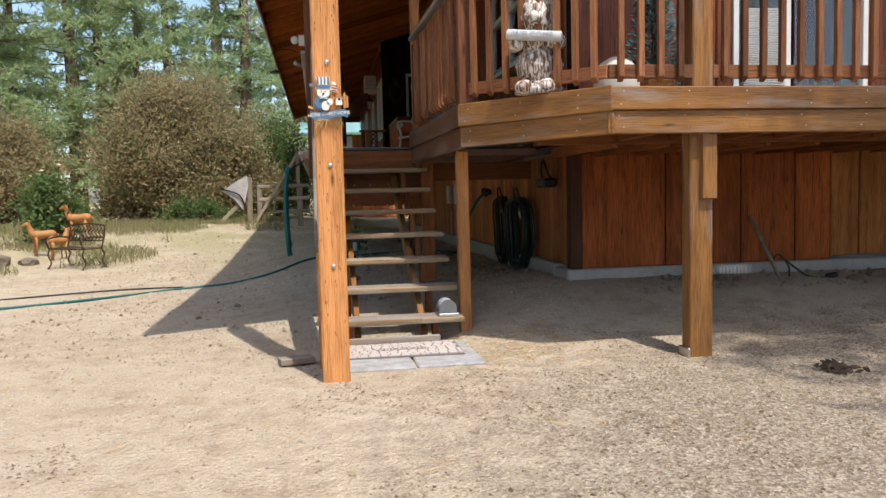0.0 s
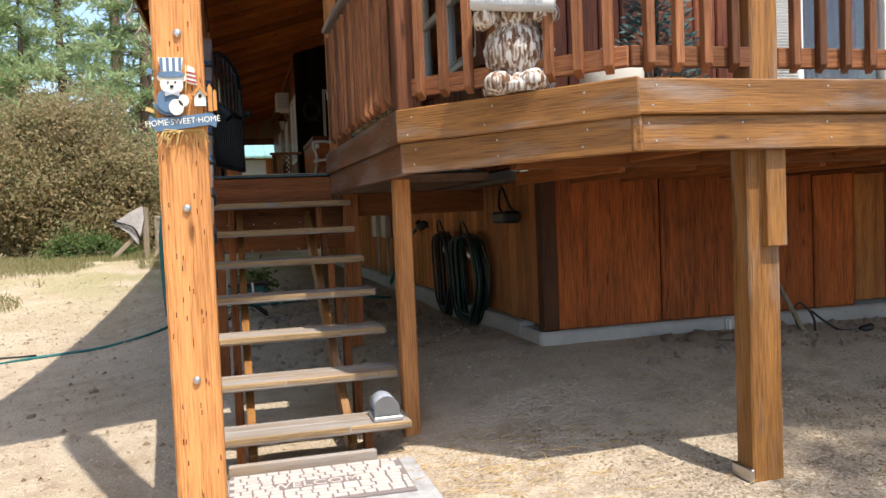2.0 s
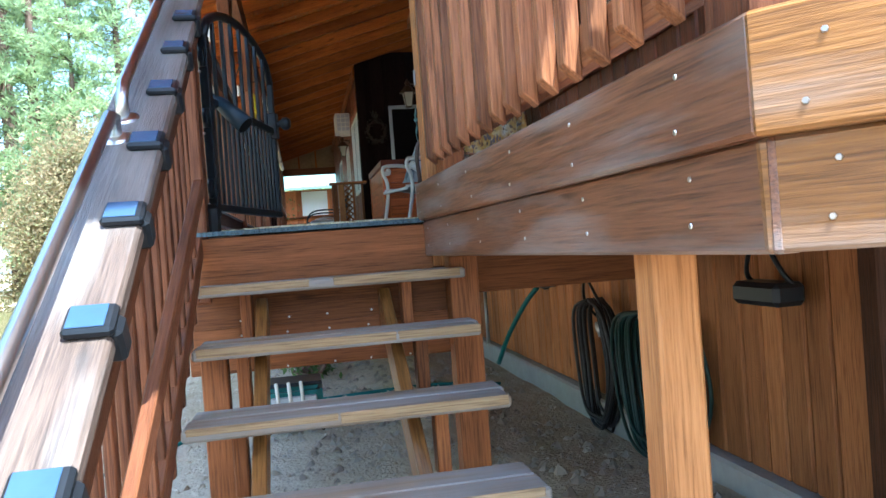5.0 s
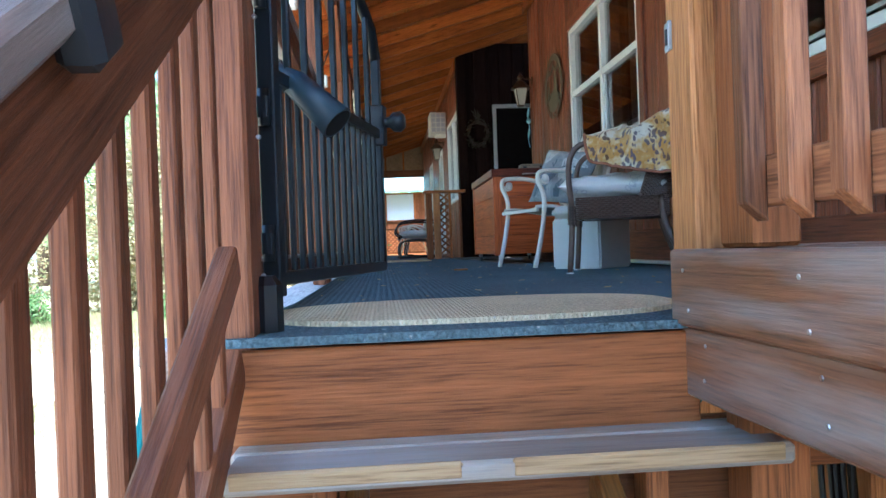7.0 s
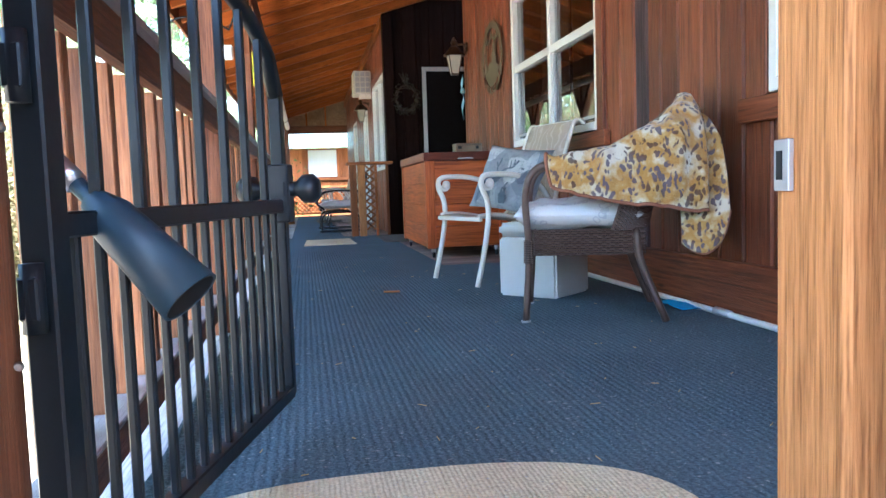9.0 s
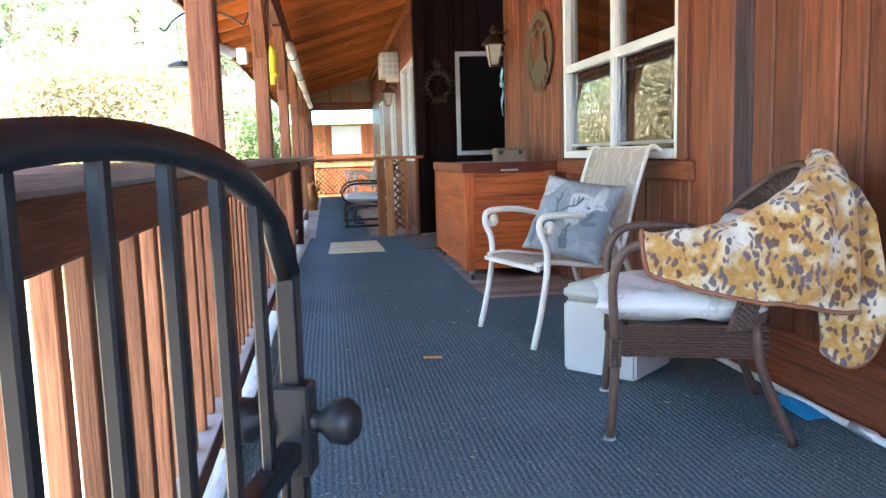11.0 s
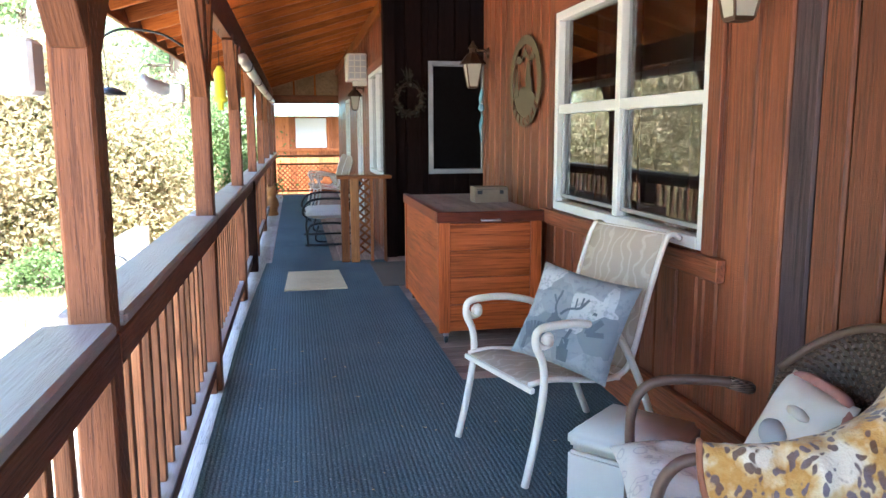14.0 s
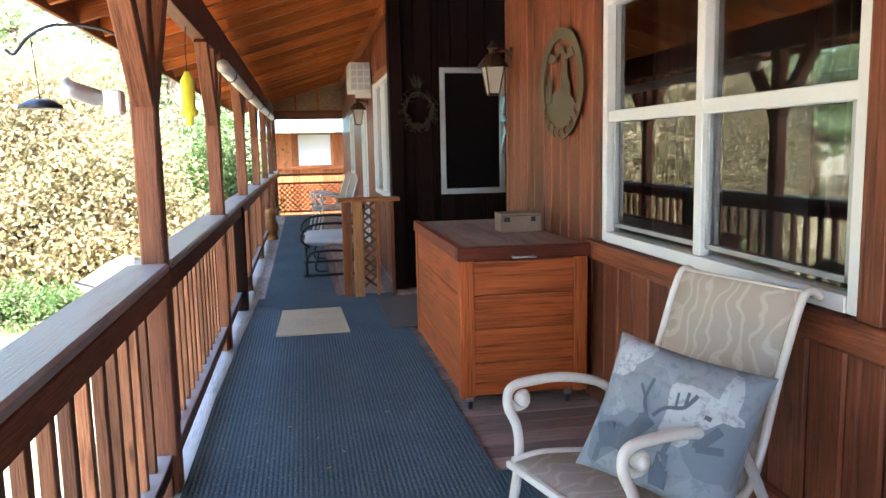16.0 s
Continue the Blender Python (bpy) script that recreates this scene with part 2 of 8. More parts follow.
M_GREYMAT = carpet_mat("grey_mat", (0.11, 0.09, 0.07), 20.0)


# ---- building helpers ----
def world_of(ob):
    return world_of(ob.parent) @ ob.matrix_parent_inverse @ ob.matrix_basis if ob.parent else ob.matrix_basis.copy()


def hang(ob, parent):
    """Make ob a part of parent, staying where it is."""
    if parent:
        ob.parent, ob.matrix_parent_inverse = parent, world_of(parent).inverted()
    return ob


OFFSET = Vector((0, 0, 0))


def origin(x, y):
    """Set the corner from which the next group of things is laid out."""
    OFFSET.x, OFFSET.y = x, y


def place(m):
    return Matrix.Translation(OFFSET) @ m


def thing(name, x, y, z, label, category, group="", kind=""):
    ob = new(name)
    ob.empty_display_size = 0.1
    ob.matrix_basis = place(pose(x, y, z))
    return tagged(ob, label, category, group, kind)


def part(name, bm, material, parent=None, label="", m=None, smooth=False):
    """Link a bmesh as one mesh object under a thing or part."""
    me = bpy.data.meshes.new(name)
    bm.to_mesh(me)
    bm.free()
    me.materials.append(material)
    if smooth:
        for p in me.polygons:
            p.use_smooth = True
    ob = new(name, me)
    ob.matrix_basis = place(m if m is not None else Matrix())
    hang(ob, parent)
    return tagged(ob, label) if label else ob


BOXES = {}


def box_mesh(sx, sy, sz, material, bevel=0.004):
    key = (round(sx, 3), round(sy, 3), round(sz, 3), material.name, bevel)
    if key not in BOXES:
        bm = bmesh.new()
        bmesh.ops.create_cube(bm, size=1.0, matrix=Matrix.Diagonal((sx, sy, sz, 1)))
        if bevel:
            bmesh.ops.bevel(bm, geom=bm.edges[:], offset=min(bevel, 0.4 * min(sx, sy, sz)), segments=1, affect="EDGES")
        me = bpy.data.meshes.new("board")
        bm.to_mesh(me)
        bm.free()
        me.materials.append(material)
        BOXES[key] = me
    return BOXES[key]


def board(name, a, b, w, h, material, parent=None, up=(0, 0, 1), bevel=0.004, label=""):
    """A timber from a to b, grain along it; w across, h along up."""
    a, b = Vector(a), Vector(b)
    y = (b - a).normalized()
    z = Vector(up)
    z = (z - y * z.dot(y)).normalized()
    x = y.cross(z)
    ob = new(name, box_mesh(w, (b - a).length, h, material, bevel))
    ob.matrix_basis = Matrix.Translation((a + b) / 2 + OFFSET) @ Matrix((x, y, z)).transposed().to_4x4()
    hang(ob, parent)
    return tagged(ob, label) if label else ob


def block(name, x0, y0, z0, x1, y1, z1, material, parent=None, bevel=0.004, label=""):
    """A box between two corners, with its grain along the longest side."""
    s = (x1 - x0, y1 - y0, z1 - z0)
    c = ((x0 + x1) / 2, (y0 + y1) / 2, (z0 + z1) / 2)
    k = max(range(3), key=lambda i: s[i])
    a, b = list(c), list(c)
    a[k] -= s[k] / 2
    b[k] += s[k] / 2
    if k == 2:
        return board(name, a, b, s[0], s[1], material, parent, (0, 1, 0), bevel, label)
    if k == 1:
        return board(name, a, b, s[0], s[2], material, parent, (0, 0, 1), bevel, label)
    return board(name, a, b, s[1], s[2], material, parent, (0, 0, 1), bevel, label)


def tube_bm(points, radius, bm=None, sides=8, closed=False, radii=None):
    """A round bar swept along points."""
    bm = bm or bmesh.new()
    pts = [Vector(p) for p in points]
    n = len(pts)
    rings, side = [], None
    for i, p in enumerate(pts):
        d = pts[(i + 1) % n] - pts[i - 1] if closed else pts[min(i + 1, n - 1)] - pts[max(i - 1, 0)]
        d.normalize()
        if side is None:
            side = d.orthogonal().normalized()
        side = (side - d * side.dot(d)).normalized()
        up = d.cross(side)
        r = radii[i] if radii else radius
        rings.append([bm.verts.new(p + (side * math.cos(a) + up * math.sin(a)) * r) for a in (2 * math.pi * k / sides for k in range(sides))])
    for i in range(n if closed else n - 1):
        r0, r1 = rings[i], rings[(i + 1) % n]
        for k in range(sides):
            bm.faces.new((r0[k], r0[(k + 1) % sides], r1[(k + 1) % sides], r1[k]))
    if not closed:
        bm.faces.new(rings[0][::-1])
        bm.faces.new(rings[-1])
    return bm


def curve_points(ctrl, steps=6):
    """A smooth line through the control points."""
    p = [Vector(c) for c in ctrl]
    p = [p[0] * 2 - p[1]] + p + [p[-1] * 2 - p[-2]]
    out = []
    for i in range(1, len(p) - 2):
        for k in range(steps):
            t = k / steps
            a, b, c, d = p[i - 1], p[i], p[i + 1], p[i + 2]
            out.append(0.5 * (2 * b + (c - a) * t + (2 * a - 5 * b + 4 * c - d) * t * t + (3 * b - a - 3 * c + d) * t ** 3))
    return out + [p[-2]]


def tube(name, ctrl, radius, material, parent=None, sides=8, steps=6, label="", closed=False):
    return part(name, tube_bm(curve_points(ctrl, steps) if steps else ctrl, radius, None, sides, closed), material, parent, label, smooth=True)


def lathe_bm(profile, sides=16, m=None):
    """A turned body from (radius, height) pairs."""
    bm = bmesh.new()
    rings = [[bm.verts.new((r * math.cos(2 * math.pi * k / sides), r * math.sin(2 * math.pi * k / sides), z)) for k in range(sides)] for r, z in profile]
    for r0, r1 in zip(rings, rings[1:]):
        for k in range(sides):
            bm.faces.new((r0[k], r0[(k + 1) % sides], r1[(k + 1) % sides], r1[k]))
    bm.faces.new(rings[0][::-1])
    bm.faces.new(rings[-1])
    if m is not None:
        bmesh.ops.transform(bm, matrix=m, verts=bm.verts)
    return bm


def slab_bm(outline, z0, z1):
    """A flat plate with the given outline."""
    bm = bmesh.new()
    lo = [bm.verts.new((x, y, z0)) for x, y in outline]
    hi = [bm.verts.new((x, y, z1)) for x, y in outline]
    bm.faces.new(lo[::-1])
    bm.faces.new(hi)
    n = len(lo)
    for i in range(n):
        bm.faces.new((lo[i], lo[(i + 1) % n], hi[(i + 1) % n], hi[i]))
    bmesh.ops.recalc_face_normals(bm, faces=bm.faces)
    return bm


def smooth_step(a, b, x):
    t = min(1.0, max(0.0, (x - a) / (b - a)))
    return t * t * (3 - 2 * t)


def ground_z(x, y):
    """Height of the ground: level in front, banked up towards the house."""
    z = 0.30 * smooth_step(5.0, 7.2, y) * smooth_step(0.9, 2.3, x) * (1 - 0.25 * smooth_step(7.5, 9.0, y))
    z += 0.28 * smooth_step(6.0, 10.0, y) * smooth_step(-1.2, 0.6, x) * (1 - 0.9 * smooth_step(1.2, 2.3, x))
    z += 0.48 * smooth_step(10.0, 21.0, y) * (1 - smooth_step(-1.2, 0.6, x))
    z += (0.035 * noise.noise((x * 1.2, y * 1.6, 7)) + 0.02 * noise.noise((x * 2.6, y * 2.6, 5))) * smooth_step(1.5, 2.0, x) * smooth_step(5.2, 5.9, y) * (1 - smooth_step(6.6, 6.9, y))
    z += 0.025 * noise.noise((x * 0.8, y * 0.8, 0)) * smooth_step(1.5, 4.0, abs(y - 4.8) + abs(x - 1.5))
    return z + 0.012 * noise.noise((x * 3, y * 3, 2)) * smooth_step(0.2, 0.8, abs(y - 4.9))

# ---- ground ----
def make_ground():
    xs = [-900, -300, -120, -60, -35, -22] + [-15 + 0.5 * i for i in range(20)] + [-5 + 0.12 * i for i in range(100)] + [7 + 0.5 * i for i in range(12)] + [14, 20, 40, 120, 300, 900]
    ys = [-900, -300, -100, -40, -20, -10] + [-6 + 0.5 * i for i in range(14)] + [1 + 0.12 * i for i in range(125)] + [16 + 0.5 * i for i in range(40)] + [38, 45, 60, 90, 150, 300, 900]
    bm = bmesh.new()
    grid = [[bm.verts.new((x, y, ground_z(x, y))) for x in xs] for y in ys]
    for j in range(len(ys) - 1):
        for i in range(len(xs) - 1):
            bm.faces.new((grid[j][i], grid[j][i + 1], grid[j + 1][i + 1], grid[j + 1][i]))
    ob = part("ground", bm, M_GROUND, smooth=True)
    return tagged(ob, "dry tan ground of fine gravel and wood chips", "ground", kind="structure")


make_ground()

# ---- deck ----
DECK = 1.57
CARPET = 1.59
WALL_X = 2.48
FRONT_Y = 6.99
DECK_END = 27.95
RIM_A = (1.24, 5.64)
RIM_C = (2.04, 4.80)

deck_floor = part("floor", slab_bm([(0.10, 8.02), (2.5, 8.02), (2.5, 16.05), (3.7, 16.05), (3.7, 17.85), (1.85, 17.85), (1.85, DECK_END), (0.10, DECK_END)], DECK - 0.07, DECK - 0.004), M_DECKBOARD)
tagged(deck_floor, "weathered wooden porch deck of brown boards", "deck", kind="structure")
y = 12.85
while y < 16.05:
    block("deck_board", 1.6, y, DECK - 0.03, 2.47, y + 0.137, DECK, M_DECKBOARD, deck_floor)
    y += 0.143
for k in range(5):
    block("deck_board", 1.08 + 0.143 * k, 17.6, DECK - 0.03, 1.215 + 0.143 * k, DECK_END, DECK, M_DECKBOARD, deck_floor)
for k in range(9):
    block("edge_board", 0.06, 8.03 + 2.2 * k, DECK - 0.035, 0.42, min(DECK_END - 0.1, 10.224 + 2.2 * k), DECK + random.uniform(0.0, 0.003), M_GREYBOARD, deck_floor)

# the front deck lies a step above the porch
front_deck = part("floor_front", slab_bm([(1.19, 8.0), (1.26, 5.70), (2.06, 4.84), (9.0, 4.84), (9.0, 6.985), (2.475, 6.985), (2.475, 8.0)], 1.60, 1.70), M_DECKBOARD)
tagged(front_deck, "weathered grey-brown front deck boards one step above the porch", "deck", kind="structure")
x = 1.30
while x < 6.6:
    y0 = 4.845 + max(0.0, 2.04 - x) * 1.05
    block("deck_board", x, y0, 1.702, x + 0.137, 7.995 if x < 2.33 else 6.98, 1.735 + random.uniform(0, 0.003), M_DECKBOARD, front_deck)
    x += 0.143

# stair head fascia and rim boards
rim = thing("rim_board", 1.2, 7.0, 1.45, "stained double rim boards with nail heads round the porch edge", "trim", kind="structure")
block("upper_fascia", 0.2, 7.985, 1.372, 1.22, 8.02, 1.565, M_CEDAR, rim)
block("lower_fascia", 0.2, 7.998, 1.19, 1.3, 8.03, 1.38, M_CEDAR, rim)
block("lower_fascia", 0.2, 7.99, 1.01, 1.3, 8.03, 1.195, M_CEDAR, rim)


def rim_run(a, b, end, za, zb, material=M_RIM):
    """Two stacked rim boards from a to b; za and zb: the heights of their top, joint and bottom at each end."""
    a, b = Vector((*a, 0)), Vector((*b, 0))
    d = (b - a).normalized()
    n = Vector((d.y, -d.x, 0))
    z = Vector((0, 0, 1))
    for name, k, out in (("rim_upper", 0, 0.0), ("rim_lower", 1, -0.022)):
        o = n * (out - 0.02)
        ca, cb = (za[k] + za[k + 1]) / 2, (zb[k] + zb[k + 1]) / 2
        board(name, a + o + z * ca - d * 0.004, b + o + z * cb + d * end, 0.04, za[k] - za[k + 1] - 0.001, material, rim, bevel=0.006)
    for k in range(int((b - a).length / 0.42) + 1):
        f = min(1.0, 0.42 * k / (b - a).length)
        mid = za[1] + (zb[1] - za[1]) * f
        for dz in (0.035, 0.115, -0.035, -0.105):
            p = a + d * (0.08 + 0.42 * k + random.uniform(-0.03, 0.03)) + n * (0.001 if dz > 0 else -0.021) + z * (mid + dz)
            bm = lathe_bm([(0.005, 0), (0.004, 0.002)], 6)
            part("nail", bm, M_STEEL, rim, m=Matrix.Translation(p) @ n.to_track_quat("Z", "Y").to_matrix().to_4x4())


RIM_SIDE, RIM_MID, RIM_FRONT = (1.736, 1.578, 1.428), (1.743, 1.585, 1.437), (1.75, 1.605, 1.457)
rim_run((1.17, 8.0), RIM_A, 0.0, RIM_SIDE, RIM_MID, M_RIM_SHADED)
rim_run(RIM_A, RIM_C, 0.012, RIM_MID, RIM_FRONT)
rim_run(RIM_C, (9.0, 4.80), 0.0, RIM_FRONT, RIM_FRONT)
block("joist_beam", 1.39, 8.035, 1.25, 2.45, 8.09, 1.43, M_CEDAR, rim)

# ---- carpet ----
carpet = part("carpet", slab_bm([(0.2, 7.97), (1.19, 7.97), (1.24, 8.02), (2.44, 8.02), (2.44, 13.07), (1.67, 13.08), (1.67, 15.95), (1.72, 17.55), (0.37, 17.55), (0.285, 14.5), (0.272, 9.0)], DECK + 0.002, CARPET), M_CARPET)
tagged(carpet, "ribbed dark blue outdoor carpet with lint and debris", "carpet", kind="structure")
runner = part("carpet_runner", slab_bm([(0.43, 17.57), (1.12, 17.57), (1.12, 27.3), (0.43, 27.3)], DECK + 0.002, CARPET - 0.003), M_CARPET)
tagged(runner, "faded blue outdoor carpet runner along the porch", "carpet")


# ---- stairs ----
def make_stairs():
    st = thing("staircase", 0.83, 6.9, 0.1, "open wooden porch stairs with weathered grey treads", "stairs", kind="structure")
    for i in range(7):
        y0, z = 5.82 + 0.3275 * i, 0.195 + 0.1965 * i
        x0, x1 = (0.285, 1.30) if i < 6 else (0.27, 1.305)
        for k in range(2):
            block("tread", x0 + random.uniform(-0.01, 0.01), y0 + 0.138 * k, z - 0.04, x1 + random.uniform(-0.01, 0.012), y0 + 0.134 + 0.138 * k, z + random.uniform(-0.001, 0.001), M_TREAD, st, bevel=0.008)
        xa = x0 + 0.012
        while xa < x1 - 0.05:
            xe = min(x1 - 0.01, xa + random.uniform(0.35, 0.9))
            block("worn_edge", xa, y0 - 0.002, z - 0.034 + random.uniform(0, 0.012), xe, y0 + random.uniform(0.008, 0.014), z + 0.002, M_WORN, st, bevel=0.005)
            xa = xe + random.choice((0.004, 0.004, 0.09))
        for x in (0.42, 1.06):
            block("tread_support", x, y0 + 0.09, max(0.0, z - 0.26), x + 0.045, y0 + 0.17, z - 0.042, M_CEDAR, st)
    for x in (0.50, 1.0):
        board("stringer", (x, 5.95, 0.02), (x, 8.0, 1.25), 0.045, 0.14, M_RIM, st, up=(0, -0.6, 1))
    block("toe_board", 0.38, 5.80, 0.0, 1.10, 5.84, 0.07, M_TREAD, st)
    block("back_post", 1.265, 7.86, 0.25, 1.385, 7.97, 1.42, M_CEDAR, st)
    block("back_post", 0.295, 7.58, 0.1, 0.385, 7.67, 1.135, M_CEDAR, st)


make_stairs()
for k in range(5):
    xk = 0.42 + 0.17 * k
    for zk in (1.02, 1.16, 1.22, 1.35):
        part("nail", lathe_bm([(0.005, 0), (0.004, 0.002)], 6, pose(xk + random.uniform(-0.02, 0.02), 7.989 if zk < 1.19 else 7.997, zk, 90)), M_STEEL, rim)


# ---- posts ----
def post(x0, y0, z0, x1, y1, z1, material, label, name="post"):
    t = thing(name, (x0 + x1) / 2, (y0 + y1) / 2, z0, label, "post", kind="structure")
    block("shaft", x0, y0, z0, x1, y1, z1, material, t, bevel=0.008)
    return t


entry_post = post(0.232, 4.82, -0.1, 0.396, 4.975, 4.3, M_POST, "thick orange-stained timber post with bolt heads")
for zb in (0.698, 1.295, 1.892, 2.45):
    part("bolt", lathe_bm([(0.014, 0), (0.014, 0.006), (0.009, 0.01)], 10, pose(0.318, 4.818, zb, 90)), M_STEEL, entry_post, smooth=True)
for k in range(70):
    xb, zb = 0.243 + 0.14 * random.random(), 0.2 + 2.4 * random.random()
    block("incision", xb, 4.8185, zb, xb + 0.003, 4.8205, zb + 0.018, M_CHEST_TRIM, entry_post, 0)
post(1.306, 6.08, 0.0, 1.396, 6.17, 1.44, M_POST, "square orange-stained timber post under the deck")
deck_post = post(2.62, 4.90, -0.05, 2.78, 5.02, 1.47, M_RIM, "weathered timber deck post with a bolted corbel")
board("corbel", (2.74, 4.885, 1.04), (2.74, 4.885, 1.46), 0.10, 0.045, M_RIM, deck_post, up=(0, 1, 0))
block("base_bracket", 2.60, 4.89, 0.0, 2.619, 5.03, 0.06, M_STEEL, deck_post)
post(2.62, 4.86, 1.735, 2.76, 4.99, 4.45, M_RIM, "weathered brown timber porch post")
post(6.0, 4.86, -0.05, 6.14, 4.99, 4.45, M_RIM, "weathered brown timber porch post")

deck_framing = thing("deck_framing", 4.0, 5.9, 1.38, "red-brown joists and beam under the front deck", "joists", kind="structure")
board("beam", (1.75, 5.45, 1.466), (9.0, 5.45, 1.466), 0.09, 0.066, M_CEDAR, deck_framing)
for k in range(17):
    board("joist", (2.35 + 0.4 * k, 5.50, 1.455), (2.35 + 0.4 * k, 6.95, 1.455), 0.04, 0.086, M_CEDAR, deck_framing)
    board("joist", (2.35 + 0.4 * k, 4.86, 1.475), (2.35 + 0.4 * k, 5.40, 1.475), 0.04, 0.046, M_CEDAR, deck_framing)

BEAM_Z = 3.80
POSTS_Y = [10.73, 13.21, 15.69, 18.17, 20.65, 23.13, 25.61, 27.85]
for yy in POSTS_Y:
    p = post(0.175, yy, DECK, 0.272, yy + 0.11, BEAM_Z, M_RAIL, "square reddish-brown timber porch post with angled braces")
    for s in (-1, 1):
        if s == 1 and yy < 16:
            cuts = bmesh.new()
            for r in range(40):
                for c in range(5):
                    z, o = 1.64 + 0.053 * r + 0.0265 * (c % 2), 0.018 + 0.025 * c
                    for ctr, half in (((0.175 + o * 0.75, yy, z), (0.0010, 0.001, 0.007)), ((0.272, yy + o * 0.78, z), (0.001, 0.0010, 0.007))):
                        bmesh.ops.create_cube(cuts, size=2, matrix=Matrix.Translation(ctr) @ Matrix.Diagonal((*half, 1)))
            tagged(part("incision_marks", cuts, M_SIDING, p), kind="stuff")
        board("brace", (0.2275, yy + 0.055 + s * 0.03, 3.27), (0.2275, yy + 0.055 + s * 0.46, BEAM_Z + 0.01), 0.085, 0.09, M_RAIL, p, up=(0, -s, 1))
newel = post(0.16, 17.1, DECK, 0.3, 17.24, 2.54, M_SIDING_SHADED, "short dark brown rail post")


# ---- railings ----
BALUSTERS = {}


def baluster(p, top, parent, side, material=M_RAIL):
    """A square baluster cut off at a slant below, fixed to the rails."""
    h = round(top - p[2], 3)
    if (h, material.name) not in BALUSTERS:
        w = 0.019
        bm = bmesh.new()
        c = [(-w, 0.0, -w), (w, 0.0, -w), (w, 0.034, w), (-w, 0.034, w), (-w, h, -w), (w, h, -w), (w, h, w), (-w, h, w)]
        v = [bm.verts.new(q) for q in c]
        for f in ((0, 1, 2, 3), (7, 6, 5, 4), (0, 4, 5, 1), (1, 5, 6, 2), (2, 6, 7, 3), (3, 7, 4, 0)):
            bm.faces.new([v[i] for i in f])
        bmesh.ops.recalc_face_normals(bm, faces=bm.faces)
        bmesh.ops.bevel(bm, geom=bm.edges[:], offset=0.003, segments=1, affect="EDGES")
        me = bpy.data.meshes.new("baluster")
        bm.to_mesh(me)
        bm.free()
        me.materials.append(material)
        BALUSTERS[(h, material.name)] = me
    ob = new("baluster", BALUSTERS[(h, material.name)])
    n = Vector((*side, 0)).normalized()
    up = Vector((0, 0, 1))
    ob.matrix_basis = Matrix.Translation(p) @ Matrix((up.cross(n), up, n)).transposed().to_4x4()
    return hang(ob, parent)


def railing(a, b, label, side, cap=True, spacing=0.132, top=2.50, bottom=1.80):
    """Level rail from a to b; the balusters hang on the given side."""
    t = thing("railing", (a[0] + b[0]) / 2, (a[1] + b[1]) / 2, DECK, label, "railing", kind="structure")
    a, b = Vector((*a, 0)), Vector((*b, 0))
    d = (b - a).normalized()
    n = Vector((*side, 0)).normalized()
    z = Vector((0, 0, 1))
    board("top_rail", a + z * (top - 0.03), b + z * (top - 0.03), 0.04, 0.13, M_RAIL, t)
    board("bottom_rail", a + z * (bottom + 0.05), b + z * (bottom + 0.05), 0.04, 0.085, M_BALUSTER, t)
    if cap:
        board("cap", a + z * (top + 0.066), b + z * (top + 0.066), 0.15, 0.04, M_CAP, t, bevel=0.008)
    k = 0.07
    while k < (b - a).length - 0.03:
        q = a + d * k + n * 0.039
        baluster((q.x, q.y, bottom - 0.02), top, t, side, M_BALUSTER)
        k += spacing
    return t


def porch_railing(y0, y1):
    """One bay of the porch rail: wide worn cap, deep inner rail, square balusters behind it and a ledge on feet."""
    t = thing("railing", 0.22, (y0 + y1) / 2, DECK, "reddish-brown porch railing with square balusters and a worn cap paled with sky sheen", "railing", kind="structure")
    board("top_rail", (0.262, y0, 2.508), (0.262, y1, 2.508), 0.04, 0.092, M_RAIL, t, bevel=0.006)
    board("cap", (0.201, y0 + 0.055, 2.575), (0.201, y1 - 0.055, 2.575), 0.175, 0.04, M_CAP, t, bevel=0.010)
    board("bottom_rail", (0.222, y0 + 0.055, 1.70), (0.222, y1 - 0.055, 1.70), 0.045, 0.075, M_RAIL, t)
    board("ledge", (0.215, y0 + 0.055, 1.744), (0.215, y1 - 0.055, 1.744), 0.07, 0.012, M_CAP, t, bevel=0.003, label="pale worn ledge")
    n = round((y1 - y0 - 0.11) / 0.168)
    for k in range(1, n):
        y = y0 + 0.055 + (y1 - y0 - 0.11) * k / n + random.uniform(-0.008, 0.008)
        block("baluster", 0.176, y - 0.021, 1.645, 0.214, y + 0.021, 2.49, M_BALUSTER, t, 0.003)
    block("foot", 0.205, y1 - 0.10, DECK, 0.248, y1 - 0.06, 1.662, M_RAIL, t)


prev = 8.14
for yy in POSTS_Y:
    porch_railing(prev, yy + 0.052)
    prev = yy + 0.058
railing((1.23, 7.75), (1.28, 5.74), "brown stained railing with square balusters beside the stairs", (-1, 0), top=2.55)
railing((1.33, 5.66), (2.06, 4.88), "brown stained angled railing with square balusters", (-0.7, -0.7), top=2.55)
railing((2.06, 4.88), (2.62, 4.88), "brown stained railing with square balusters", (0, -1), top=2.55)
railing((2.76, 4.88), (6.0, 4.88), "brown stained railing with square balusters", (0, -1), top=2.55)
post(1.25, 5.64, 1.735, 1.37, 5.76, 2.56, M_RAIL, "brown square railing post")
post(1.216, 7.965, DECK, 1.30, 8.10, 4.42, M_POST, "orange timber gate post with a steel strike plate")
